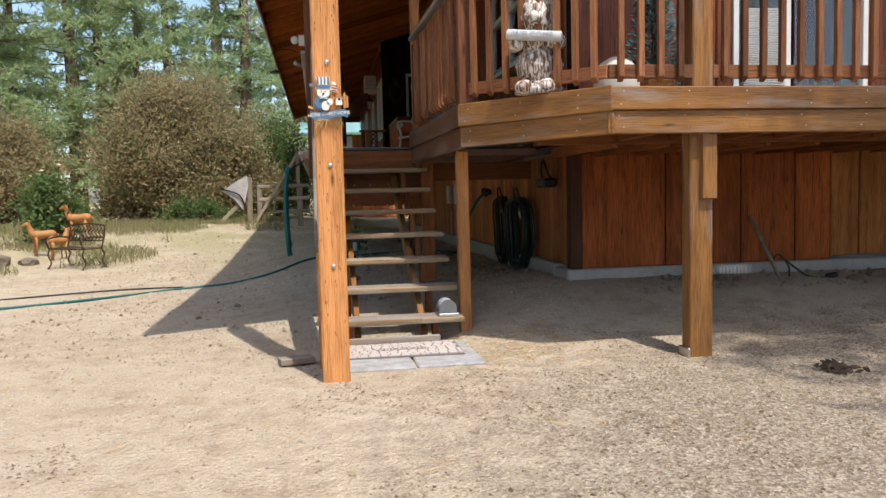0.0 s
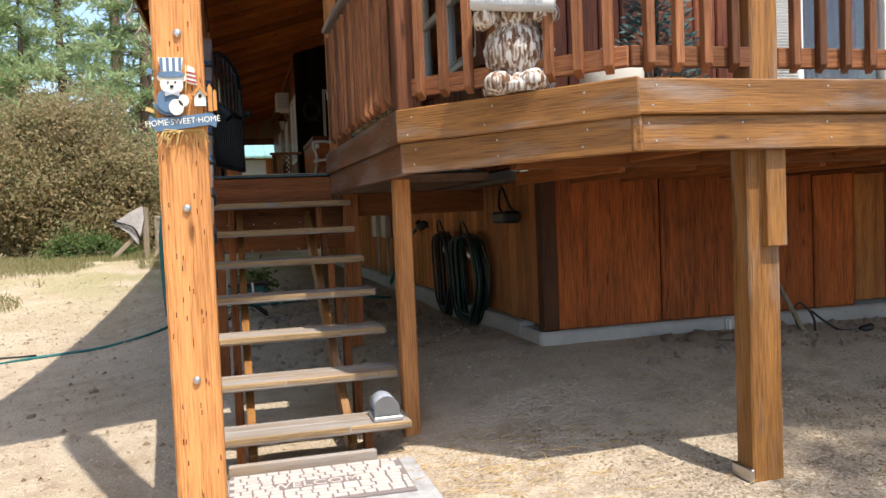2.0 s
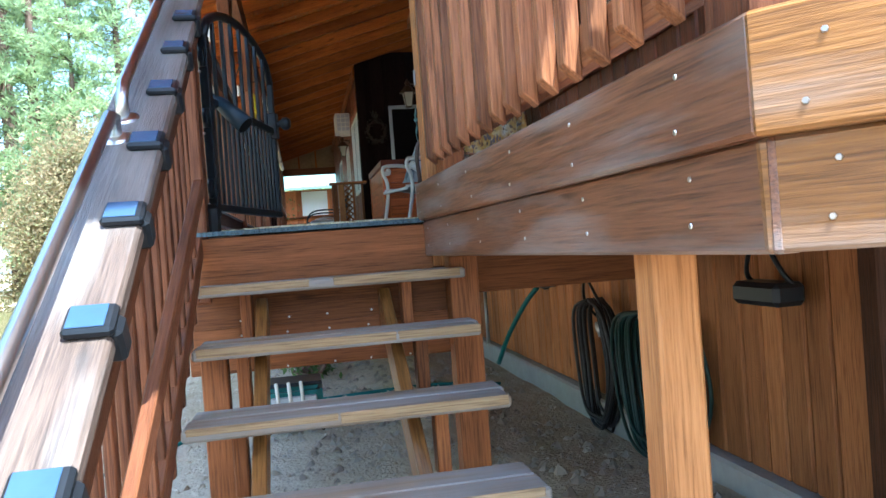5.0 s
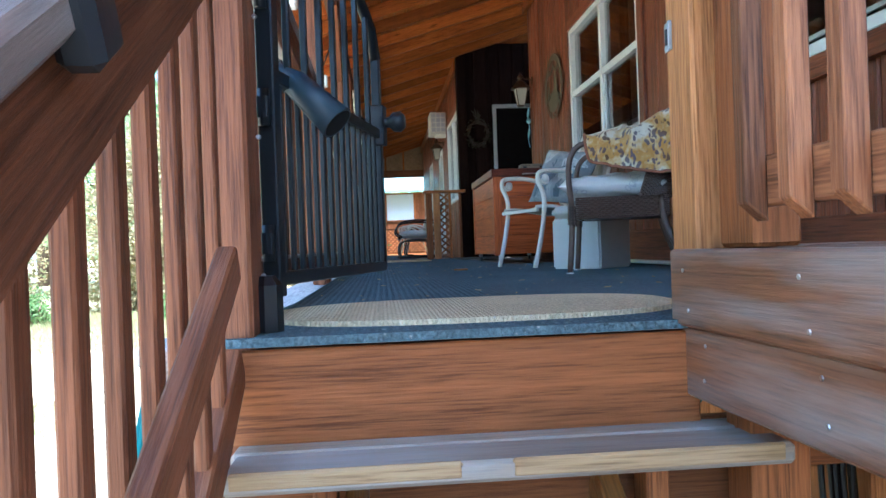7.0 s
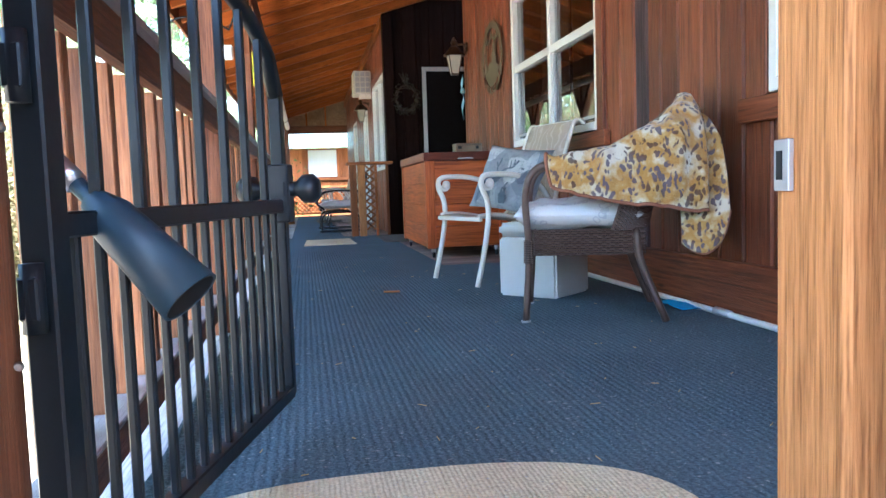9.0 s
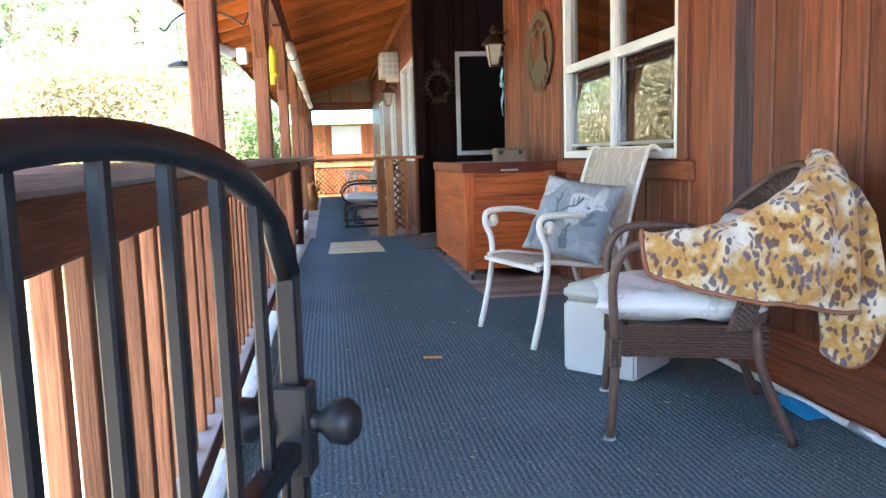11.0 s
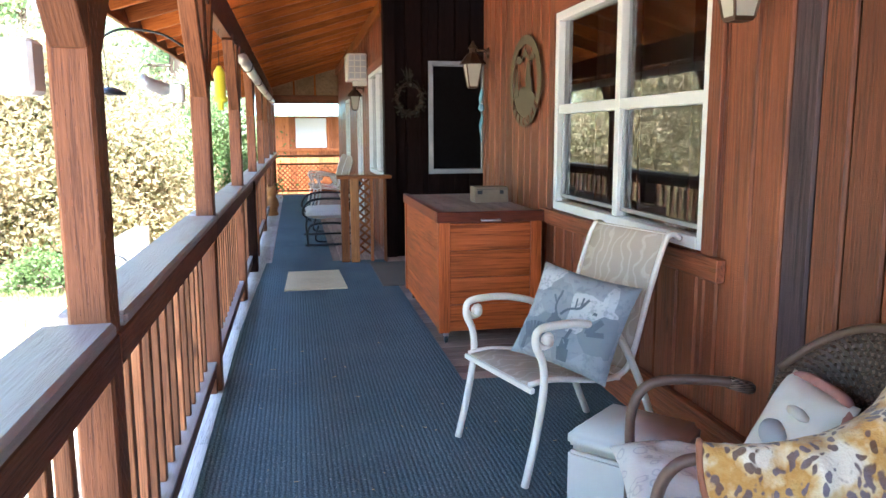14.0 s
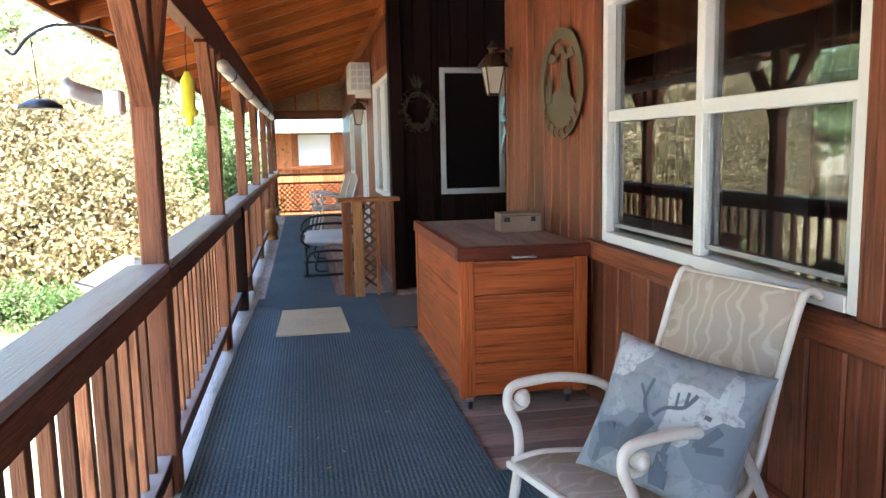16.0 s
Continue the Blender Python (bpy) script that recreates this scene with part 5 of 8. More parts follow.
def make_wicker():
    c = thing("wicker_chair", 0, 0, 0, "dark brown wicker armchair with a curved back and cane legs", "chair")
    seat = bmesh.new()
    bmesh.ops.create_cube(seat, size=1, matrix=Matrix.Translation((0, 0.26, 0.345)) @ Matrix.Diagonal((0.50, 0.46, 0.11, 1)))
    bmesh.ops.bevel(seat, geom=seat.edges[:], offset=0.015, segments=2, affect="EDGES")
    apron = part("seat_frame", seat, M_CANE, c, "woven wicker seat frame")
    strands = bmesh.new()
    for k in range(11):
        z = 0.295 + 0.0105 * k
        ring = []
        for x0, y0, x1, y1 in ((-0.255, 0.025, 0.255, 0.025), (0.255, 0.025, 0.255, 0.495), (0.255, 0.495, -0.255, 0.495), (-0.255, 0.495, -0.255, 0.025)):
            n = 26
            for q in range(n):
                w = 0.004 * (1 if (q + k) % 2 else -1)
                a = q / n
                nx, ny = (y1 - y0), -(x1 - x0)
                ln = math.hypot(nx, ny)
                ring.append((x0 + (x1 - x0) * a + nx / ln * w, y0 + (y1 - y0) * a + ny / ln * w, z))
        tube_bm(ring, 0.0055, strands, 4, True)
    tagged(part("weave", strands, M_CANE, apron), kind="stuff")

    def shell(a, t):
        """A point of the curved back: a round it, t up it."""
        flare = 1 + 0.10 * t
        h = 0.26 + 0.27 * max(0.0, math.cos(a)) ** 0.9
        return Vector((math.sin(a) * 0.33 * flare, 0.31 + math.cos(a) * 0.22 * flare + 0.10 * t, 0.40 + t * h))
    back = part("backrest", sheet_bm([[shell(-1.38 + 2.76 * i / 20, j / 12) for i in range(21)] for j in range(13)], 0.004), M_TWIG_BROWN, c, "curved woven wicker back", smooth=True)
    weave = bmesh.new()
    for k in range(46):
        t = (k + 0.5) / 46
        pts = []
        for q in range(65):
            a = -1.38 + 2.76 * q / 64
            p = shell(a, t)
            out = Vector((math.sin(a), math.cos(a), 0))
            pts.append(p + out * (0.001 + 0.0045 * (1 if (q + k) % 2 else -1)) + Vector((0, 0, 0.0015 * math.sin(q * 1.7 + k))))
        tube_bm(pts, 0.0068, weave, 4)
    tagged(part("weave", weave, M_CANE, back), kind="stuff")
    part("back_rim", tube_bm([shell(-1.38 + 2.76 * i / 28, 1.0) for i in range(29)], 0.015), M_CANE, c, smooth=True)
    for s in (-1, 1):
        part("arm_and_leg", tube_bm(curve_points([(s * 0.275, -0.02, 0.0), (s * 0.27, 0.0, 0.30), (s * 0.285, -0.01, 0.55), (s * 0.29, 0.03, 0.66), (s * 0.295, 0.12, 0.69), (s * 0.31, 0.28, 0.685), (s * 0.335, 0.37, 0.655)], 5), 0.016, None, 10), M_CANE, c, smooth=True)
        part("wrapping", tube_bm([(s * 0.312, 0.29, 0.683), (s * 0.330, 0.36, 0.66)], 0.021, None, 10), M_WICKER, c, smooth=True)
        part("wrapping", tube_bm([(s * 0.271, -0.003, 0.26), (s * 0.270, 0.0, 0.36)], 0.022, None, 10), M_WICKER, c, smooth=True)
        part("rear_leg", tube_bm(curve_points([(s * 0.25, 0.46, 0.40), (s * 0.26, 0.48, 0.25), (s * 0.28, 0.58, 0.0)], 4), 0.017, None, 10), M_CANE, c, smooth=True)
        part("foot_cap", lathe_bm([(0.022, 0), (0.022, 0.008)], 10, Matrix.Translation((s * 0.275, -0.02, 0.0))), M_GREYALU, c)
    c.matrix_basis = pose(1.665, 10.68, CARPET, 0, 0, -108.6)
    return c


wicker = make_wicker()
WM = pose(1.665, 10.68, CARPET, 0, 0, -108.6)
seatc = thing("seat_cushion", 1.85, 10.6, 2.0, "white seat cushion with a faint grey leaf print", "cushion")
part("cushion", cushion_bm(0.56, 0.56, 0.125, 20, wrinkle=0.03, pinch=0.35), M_LEAFPRINT, seatc, m=WM @ pose(0, 0.21, 0.465), smooth=True)
bearp = thing("throw_pillow", 2.1, 10.7, 2.1, "white pillow with a dusty-pink fringe and grey animal shape", "pillow")
BPM = WM @ pose(-0.08, 0.42, 0.60) @ pose(0, 0, 0, 62, 0, 10)
M_PINK = plain("dusty_pink_fringe", (0.30, 0.15, 0.13), 0.95, vary=0.3)
part("pillow_body", cushion_bm(0.34, 0.34, 0.12, 14), M_WHITECLOTH, bearp, m=BPM, smooth=True)
fr = [((0.17 * math.copysign(abs(math.cos(a)) ** 0.45, math.cos(a))), (0.17 * math.copysign(abs(math.sin(a)) ** 0.45, math.sin(a))), 0) for a in (2 * math.pi * k / 40 for k in range(40))]
part("fringe", tube_bm(fr, 0.017, None, 6, True), M_PINK, bearp, "dusty-pink fringe", m=BPM, smooth=True)
part("applique", lathe_bm([(0.06, 0), (0.055, 0.02), (0.02, 0.035)], 14, Matrix.Diagonal((1.2, 0.7, 1, 1)) @ pose(0.0, -0.02, 0.05)), M_GREYCLOTH, bearp, "grey plush shape", m=BPM, smooth=True)
part("applique", lathe_bm([(0.022, 0), (0.02, 0.02)], 8, Matrix.Diagonal((2.2, 0.8, 1, 1)) @ pose(0.02, 0.09, 0.05, 0, 0, 30)), M_WHITECLOTH, bearp, m=BPM, smooth=True)


def bez(p, t):
    a, b, c, d = p
    s = 1 - t
    return a * s ** 3 + b * 3 * s * s * t + c * 3 * s * t * t + d * t ** 3


def patch(ctrl, nu=44, nv=26, wrinkle=0.012, seed=0.0):
    rows = []
    for j in range(nv + 1):
        line = [bez([Vector(ctrl[r][k]) for r in range(4)], j / nv) for k in range(4)]
        row = []
        for i in range(nu + 1):
            p = bez(line, i / nu)
            w = wrinkle * (noise.noise((p.x * 10 + seed, p.y * 10, p.z * 3)) + 0.5 * noise.noise((p.x * 22, p.y * 22 + seed, p.z * 9)))
            row.append(p + Vector((-0.4, -0.8, 0.5)) * w)
        rows.append(row)
    return rows


blk = thing("throw_blanket", 2.1, 10.4, 2.0, "leopard-print plush blanket with a brown hem draped over the chair", "blanket")
rows = patch([
    [(1.70, 10.45, 2.22), (1.93, 10.36, 2.22), (2.13, 10.36, 2.34), (2.26, 10.44, 2.50)],
    [(1.66, 10.40, 2.40), (1.87, 10.22, 2.44), (2.06, 10.10, 2.56), (2.26, 10.32, 2.70)],
    [(1.62, 10.33, 2.27), (1.86, 10.13, 2.24), (2.08, 9.98, 2.34), (2.30, 10.14, 2.52)],
    [(1.66, 10.34, 2.18), (1.84, 10.20, 2.10), (2.06, 10.11, 2.09), (2.26, 10.12, 2.05)]], 72, 40, wrinkle=0.036)
part("drape", sheet_bm(rows, 0.012), M_LEOPARD, blk, smooth=True)
part("hem", tube_bm(rows[-1], 0.008, None, 6), M_BROWNHEM, blk, "brown hem", smooth=True)
part("hem", tube_bm([r[0] for r in rows], 0.008, None, 6), M_BROWNHEM, blk, "brown hem", smooth=True)
rows = patch([
    [(2.20, 10.24, 2.08), (2.26, 10.22, 2.15), (2.31, 10.20, 2.3), (2.33, 10.32, 2.48)],
    [(2.18, 10.19, 2.00), (2.26, 10.16, 2.02), (2.33, 10.11, 2.15), (2.37, 10.20, 2.44)],
    [(2.16, 10.17, 1.97), (2.23, 10.13, 1.94), (2.31, 10.08, 2.03), (2.35, 10.12, 2.27)],
    [(2.18, 10.18, 1.93), (2.23, 10.11, 1.85), (2.30, 10.08, 1.87), (2.34, 10.09, 2.06)]], 30, 18, 0.02, 7.0)
part("hanging_fold", sheet_bm(rows, 0.012), M_LEOPARD, blk, smooth=True)
part("hem", tube_bm(rows[-1], 0.008, None, 6), M_BROWNHEM, blk, "brown hem", smooth=True)
origin(0.1, 0.0)
pipe = thing("white_pipe", 2.31, 10.0, CARPET, "white plastic pipe lying along the wall foot", "pipe")
tube("pipe_run", [(2.305, 8.2, CARPET + 0.014), (2.305, 10.3, CARPET + 0.014), (2.305, 12.4, CARPET + 0.014)], 0.014, M_WHITE, pipe, 10)
tube("coupling", [(2.305, 10.2, CARPET + 0.016), (2.305, 10.32, CARPET + 0.016)], 0.019, M_GREYALU, pipe, 10, 0)
M_BLUE = plain("bright_blue_plastic", (0.02, 0.28, 0.55), 0.5)
bag = thing("plastic_wrapper", 2.25, 10.5, CARPET, "bright blue plastic wrapper on the carpet", "wrapper")
part("film", sheet_bm([[(2.2 + 0.03 * i, 10.42 + 0.05 * j, CARPET + 0.012 + 0.02 * abs(noise.noise((i * 0.7, j * 0.9, 1)))) for i in range(4)] for j in range(6)], 0.003), M_BLUE, bag)


def text_part(name, body, size, m, material, parent, label="", depth=0.002, spacing=1.0):
    """Raised lettering as a mesh, centred on the pose m."""
    cu = bpy.data.curves.new(name, "FONT")
    cu.body, cu.size, cu.extrude, cu.align_x, cu.align_y, cu.space_character = body, size, depth, "CENTER", "CENTER", spacing
    cu.resolution_u = 3
    tmp = new(name, cu)
    me = bpy.data.meshes.new_from_object(tmp.evaluated_get(bpy.context.evaluated_depsgraph_get()))
    bpy.data.objects.remove(tmp)
    me.materials.clear()
    me.materials.append(material)
    ob = new(name, me)
    ob.matrix_basis = place(m)
    hang(ob, parent)
    return tagged(ob, label) if label else ob


origin(0.1, 0.35)
WALL_L = WALL_X - 0.1
# ---- lanterns, wreath and wall sign ----
M_BRONZE = plain("aged_bronze", (0.09, 0.055, 0.035), 0.45, metal=0.6, vary=0.3)
M_FROST = plain("frosted_glass", (0.38, 0.36, 0.29), 0.35, vary=0.1)
M_OLIVE = plain("olive_metal", (0.105, 0.085, 0.05), 0.6, metal=0.0, vary=0.2)


def taper_bm(r0, r1, z0, z1, sides=4, turn=45):
    return lathe_bm([(r0, z0), (r1, z1)], sides, pose(0, 0, 0, 0, 0, turn))


def make_lantern():
    t = thing("wall_lantern", 0, 0, 0, "bronze carriage wall lantern with frosted glass panes", "lantern", group="porch lanterns")
    part("glass_body", taper_bm(0.055, 0.10, -0.40, -0.20), M_FROST, t, "frosted cream glass")
    part("base", taper_bm(0.05, 0.062, -0.415, -0.40), M_BRONZE, t)
    for k in range(4):
        a = math.radians(45 + 90 * k)
        part("corner_bar", tube_bm([(0.056 * math.cos(a), 0.056 * math.sin(a), -0.40), (0.101 * math.cos(a), 0.101 * math.sin(a), -0.20)], 0.006, None, 6), M_BRONZE, t)
    part("roof", lathe_bm([(0.125, -0.205), (0.12, -0.19), (0.05, -0.11), (0.03, -0.10), (0.03, -0.07), (0.045, -0.06), (0.02, -0.03), (0.008, 0.0)], 8, pose(0, 0, 0, 0, 0, 22.5)), M_BRONZE, t)
    part("bracket", tube_bm(curve_points([(0.13, 0, -0.10), (0.10, 0, -0.08), (0.04, 0, -0.08)], 4), 0.012), M_BRONZE, t, smooth=True)
    part("wall_plate", lathe_bm([(0.05, 0), (0.045, 0.012), (0.02, 0.02)], 12, pose(0.145, 0, -0.10, 0, -90)), M_BRONZE, t)
    return t


lantern = make_lantern()
lantern.matrix_basis = place(pose(WALL_L - 0.15, 15.33, 3.86))
copy_thing(lantern, place(pose(WALL_L - 0.15, 11.06, 3.86)))
copy_thing(lantern, place(pose(1.55, 20.35, 3.80)))

scarf = thing("hanging_ribbon", 2.33, 15.45, 3.0, "pale blue ribbon hanging below the lantern", "ribbon")
M_SKYBLUE = plain("pale_blue_cloth", (0.20, 0.42, 0.55), 0.8, vary=0.3)
part("cloth", sheet_bm([[(2.335 + 0.012 * math.sin(j * 1.3 + i), 15.40 + 0.025 * i + 0.012 * math.sin(j * 0.9), 3.46 - 0.05 * j) for i in range(3)] for j in range(11)], 0.004), M_SKYBLUE, scarf, smooth=True)
part("knot", lathe_bm([(0.01, 0), (0.03, 0.02), (0.025, 0.05), (0.008, 0.07)], 8, Matrix.Translation((2.325, 15.38, 3.24))), M_SKYBLUE, scarf, smooth=True)


def make_oval_sign():
    t = thing("oval_welcome_sign", 2.36, 14.12, 3.1, "olive metal oval welcome sign with a cut-out bear and pines", "sign")
    cy, cz, ry, rz = 14.12, 3.43, 0.40, 0.34

    def ring(f, n=48):
        return [(cy + ry * f * math.cos(2 * math.pi * k / n), cz + rz * f * math.sin(2 * math.pi * k / n)) for k in range(n)]
    bm = bmesh.new()
    o, i = ring(1.0), ring(0.80)
    for x0 in (2.355,):
        vo = [bm.verts.new((x0, *p)) for p in o]
        vi = [bm.verts.new((x0, *p)) for p in i]
        for k in range(48):
            bm.faces.new((vo[k], vo[(k + 1) % 48], vi[(k + 1) % 48], vi[k]))
    bmesh.ops.recalc_face_normals(bm, faces=bm.faces)
    bmesh.ops.solidify(bm, geom=bm.faces[:], thickness=0.004)
    part("rim", bm, M_OLIVE, t)

    lift = [0.0]

    def plate(nm, pts):
        b = bmesh.new()
        lift[0] += 0.0012
        f = b.faces.new([b.verts.new((2.356 - lift[0], cy - p[0] * ry, cz + p[1] * rz)) for p in pts])
        ext = bmesh.ops.extrude_face_region(b, geom=[f])
        bmesh.ops.translate(b, vec=(0.003, 0, 0), verts=[v for v in ext["geom"] if isinstance(v, bmesh.types.BMVert)])
        bmesh.ops.recalc_face_normals(b, faces=b.faces)
        part(nm, b, M_OLIVE, t)
    plate("ground_shape", [(-0.72, -0.42), (-0.5, -0.2), (-0.1, -0.1), (0.4, -0.2), (0.72, -0.42), (0.5, -0.68), (0, -0.82), (-0.5, -0.68)])
    plate("bear_shape", [(0.05, -0.2), (0.05, 0.05), (0.1, 0.2), (0.12, 0.35), (0.2, 0.42), (0.3, 0.35), (0.32, 0.15), (0.42, -0.05), (0.42, -0.25)])
    plate("mountain_shape", [(-0.62, 0.45), (-0.45, 0.62), (-0.2, 0.5), (0.0, 0.72), (0.25, 0.5), (0.5, 0.62), (0.62, 0.45), (0.3, 0.40), (0.0, 0.55), (-0.3, 0.40)])
    for px in (-0.62, -0.48):
        plate("pine_shape", [(px - 0.1, -0.35), (px - 0.03, -0.1), (px - 0.06, -0.1), (px, 0.3), (px + 0.06, -0.1), (px + 0.03, -0.1), (px + 0.1, -0.3)])
    for k, ch in enumerate("WELCOME"):
        a = math.radians(-142 + 17.5 * k)
        pos = Matrix.Translation((2.348, cy - ry * 0.895 * math.cos(a), cz + rz * 0.895 * math.sin(a)))
        text_part("letter", ch, 0.085, pos @ Matrix(((0, 0, -1, 0), (-1, 0, 0, 0), (0, 1, 0, 0), (0, 0, 0, 1))) @ pose(0, 0, 0, 0, 0, math.degrees(a) + 90), M_CHEST_TRIM, t)


make_oval_sign()

M_TWIG = plain("dark_twig", (0.05, 0.032, 0.02), 0.9, vary=0.4)
M_DRYLEAF = plain("dried_leaves", (0.04, 0.036, 0.022), 0.9, vary=0.5)
wr = thing("wreath", 1.96, 17.44, 3.45, "dark dried twig wreath with pale berries and bow", "wreath")
bm = bmesh.new()
for k in range(26):
    a0 = random.uniform(0, 6.28)
    pts = [(1.96 + (0.15 + random.uniform(-0.03, 0.03)) * math.cos(a0 + j * 0.35), 17.44 + random.uniform(-0.03, 0.02), 3.44 + (0.17 + random.uniform(-0.03, 0.03)) * math.sin(a0 + j * 0.35)) for j in range(7)]
    tube_bm(pts, 0.006, bm, 4)
part("twigs", bm, M_TWIG, wr)
bm = bmesh.new()
for k in range(170):
    a = random.uniform(0, 6.28)
    c = Vector((1.96 + 0.16 * math.cos(a) + random.uniform(-0.05, 0.05), 17.42 + random.uniform(-0.04, 0.02), 3.44 + 0.18 * math.sin(a) + random.uniform(-0.05, 0.05)))
    u = Vector((random.uniform(-1, 1), random.uniform(-1, 1), random.uniform(-1, 1))).normalized() * 0.025
    w = u.orthogonal().normalized() * 0.012
    bm.faces.new([bm.verts.new(c + q) for q in (-u, w, u, -w)])
for k in range(14):
    u = Vector((random.uniform(-0.1, 0.1), 0, random.uniform(0.1, 0.24)))
    tube_bm([(1.96, 17.43, 3.60), (1.96 + u.x * 0.6, 17.42, 3.60 + u.z * 0.6), (1.96 + u.x, 17.42, 3.58 + u.z)], 0.005, bm, 4)
part("leaves", bm, M_DRYLEAF, wr)

# ---- air conditioner ----
ac = thing("air_conditioner", 1.56, 19.9, 3.7, "cream window air conditioner with louvred grille on the wall", "air conditioner")
block("case", 1.40, 19.72, 3.80, 1.69, 20.25, 4.18, M_CREAM, ac, 0.015)
for k in range(4):
    for j in range(3):
        block("grille_slot", 1.43 + 0.085 * j, 19.712, 3.83 + 0.085 * k, 1.50 + 0.085 * j, 19.722, 3.90 + 0.085 * k, M_GREYALU, ac, 0)
block("support", 1.48, 19.75, 3.72, 1.69, 19.80, 3.795, M_CREAM, ac)

# ---- half wall with lattice by the recess ----
hw = thing("porch_divider", 1.4, 17.1, CARPET, "short porch divider of orange posts and lattice", "divider", kind="structure")
block("post", 1.12, 17.08, DECK, 1.21, 17.20, 2.54, M_CEDAR, hw)
block("post", 1.225, 17.05, DECK, 1.32, 17.15, 2.54, M_POST, hw)
block("cap", 1.08, 17.0, 2.54, 1.69, 17.22, 2.575, M_CEDAR, hw)
for xx in (1.45, 1.60):
    block("picket", xx, 17.09, DECK, xx + 0.035, 17.13, 2.54, M_CEDAR, hw)
for k in range(9):
    for s in (-1, 1):
        z = 1.72 + 0.095 * k
        board("lath", (1.33, 17.16 + 0.006 * s, z - s * 0.05), (1.45, 17.16 + 0.006 * s, z + s * 0.05), 0.006, 0.025, M_CEDAR, hw, up=(0, 0, 1), bevel=0)

# ---- far porch ----
gl = thing("glider_bench", 1.1, 18.8, CARPET, "black tubular glider bench with a cream cushion", "bench")
for yy in (18.4, 19.5):
    tube("base_frame", [(0.72, yy, CARPET + 0.02), (1.4, yy, CARPET + 0.02)], 0.016, M_IRON, gl, 8, 0)
    tube("base_leg", [(0.76, yy, CARPET), (0.76, yy, CARPET + 0.2), (0.86, yy, CARPET + 0.29), (1.2, yy, CARPET + 0.29), (1.34, yy, CARPET + 0.18), (1.36, yy, CARPET)], 0.016, M_IRON, gl)
    tube("arm", [(0.80, yy, CARPET + 0.34), (0.70, yy, CARPET + 0.44), (0.78, yy, CARPET + 0.58), (1.0, yy, CARPET + 0.62), (1.4, yy, CARPET + 0.60)], 0.015, M_IRON, gl)
    tube("hanger", [(0.9, yy + 0.05, CARPET + 0.27), (0.86, yy + 0.05, CARPET + 0.08), (1.0, yy + 0.05, CARPET + 0.05)], 0.012, M_IRON, gl)
tube("front_bar", [(0.75, 18.4, CARPET + 0.33), (0.75, 19.5, CARPET + 0.33)], 0.015, M_IRON, gl, 8, 0)
part("cushion", cushion_bm(0.62, 1.1, 0.12, 12, pinch=0.3), M_VINYL, gl, "cream seat cushion", m=pose(1.04, 18.95, CARPET + 0.40), smooth=True)
for k in range(9):
    tube("back_bar", [(1.36, 18.42 + 0.13 * k, CARPET + 0.38), (1.46, 18.42 + 0.13 * k, CARPET + 0.85)], 0.008, M_IRON, gl, 6, 0)
tube("back_rail", [(1.46, 18.4, CARPET + 0.86), (1.46, 19.5, CARPET + 0.86)], 0.015, M_IRON, gl, 8, 0)

M_CARVED = wood("carved_wood", (0.50, 0.24, 0.08), (0.28, 0.12, 0.04))
prof = [(0.11, 0), (0.13, 0.03), (0.115, 0.06), (0.10, 0.10), (0.13, 0.18), (0.125, 0.27), (0.085, 0.34), (0.095, 0.39), (0.10, 0.43), (0.075, 0.49), (0.03, 0.52)]
cb = lathe_bm(prof, 18)
for v in cb.verts:
    k = 1 + 0.10 * noise.noise(v.co * 9)
    v.co = Vector((v.co.x * k, v.co.y * k, v.co.z))
for s in (-1, 1):
    ear = bmesh.ops.create_cone(cb, segments=8, radius1=0.035, radius2=0.006, depth=0.09, cap_ends=True, matrix=pose(s * 0.05, 0, 0.53))
tagged(part("wooden_carving", cb, M_CARVED, m=pose(0.18, 22.6, DECK), smooth=True), "small carved wooden animal figure on the porch edge", "carving")

lat = thing("lattice_railing", 0.9, 27.55, DECK, "brown wooden lattice railing across the porch end", "railing", kind="structure")
block("top_rail", 0.18, 27.52, 2.46, 1.69, 27.58, 2.52, M_CEDAR, lat)
block("mid_rail", 0.18, 27.52, 2.27, 1.69, 27.58, 2.32, M_CEDAR, lat)
block("bottom_rail", 0.18, 27.52, 1.62, 1.69, 27.58, 1.67, M_CEDAR, lat)
for s in (-1, 1):
    for k in range(-4, 15):
        xa = 0.19 + 0.115 * k
        xb, za, zb = xa + 0.60, 1.67, 2.27
        x0c, x1c = max(xa, 0.19), min(xb, 1.68)
        if x1c - x0c < 0.05:
            continue
        z0c, z1c = za + (x0c - xa), za + (x1c - xa)
        if s < 0:
            z0c, z1c = 2.27 - (x0c - xa), 2.27 - (x1c - xa)
        board("lath", (x0c, 27.55 + 0.007 * s, z0c), (x1c, 27.55 + 0.007 * s, z1c), 0.008, 0.035, M_CEDAR, lat, up=(0, 0, 1), bevel=0)

roll = thing("rolled_shade", 0.17, 20.0, 3.7, "pale rolled bamboo shade tied under the porch beam", "shade")
tube("roll", [(0.20, 15.6, 3.70), (0.20, 20.0, 3.68), (0.20, 25.0, 3.70)], 0.05, M_CREAM, roll, 10)
for yy in (16.2, 18.4, 20.6, 22.8):
    part("cord", tube_bm([(0.20 + 0.054 * math.cos(a), yy, 3.69 + 0.06 * math.sin(a)) for a in (2 * math.pi * k / 12 for k in range(12))], 0.006, None, 5, True), M_TWIG, roll)
    block("hanger", 0.16, yy - 0.01, 3.74, 0.20, yy + 0.01, 3.81, M_TWIG, roll)

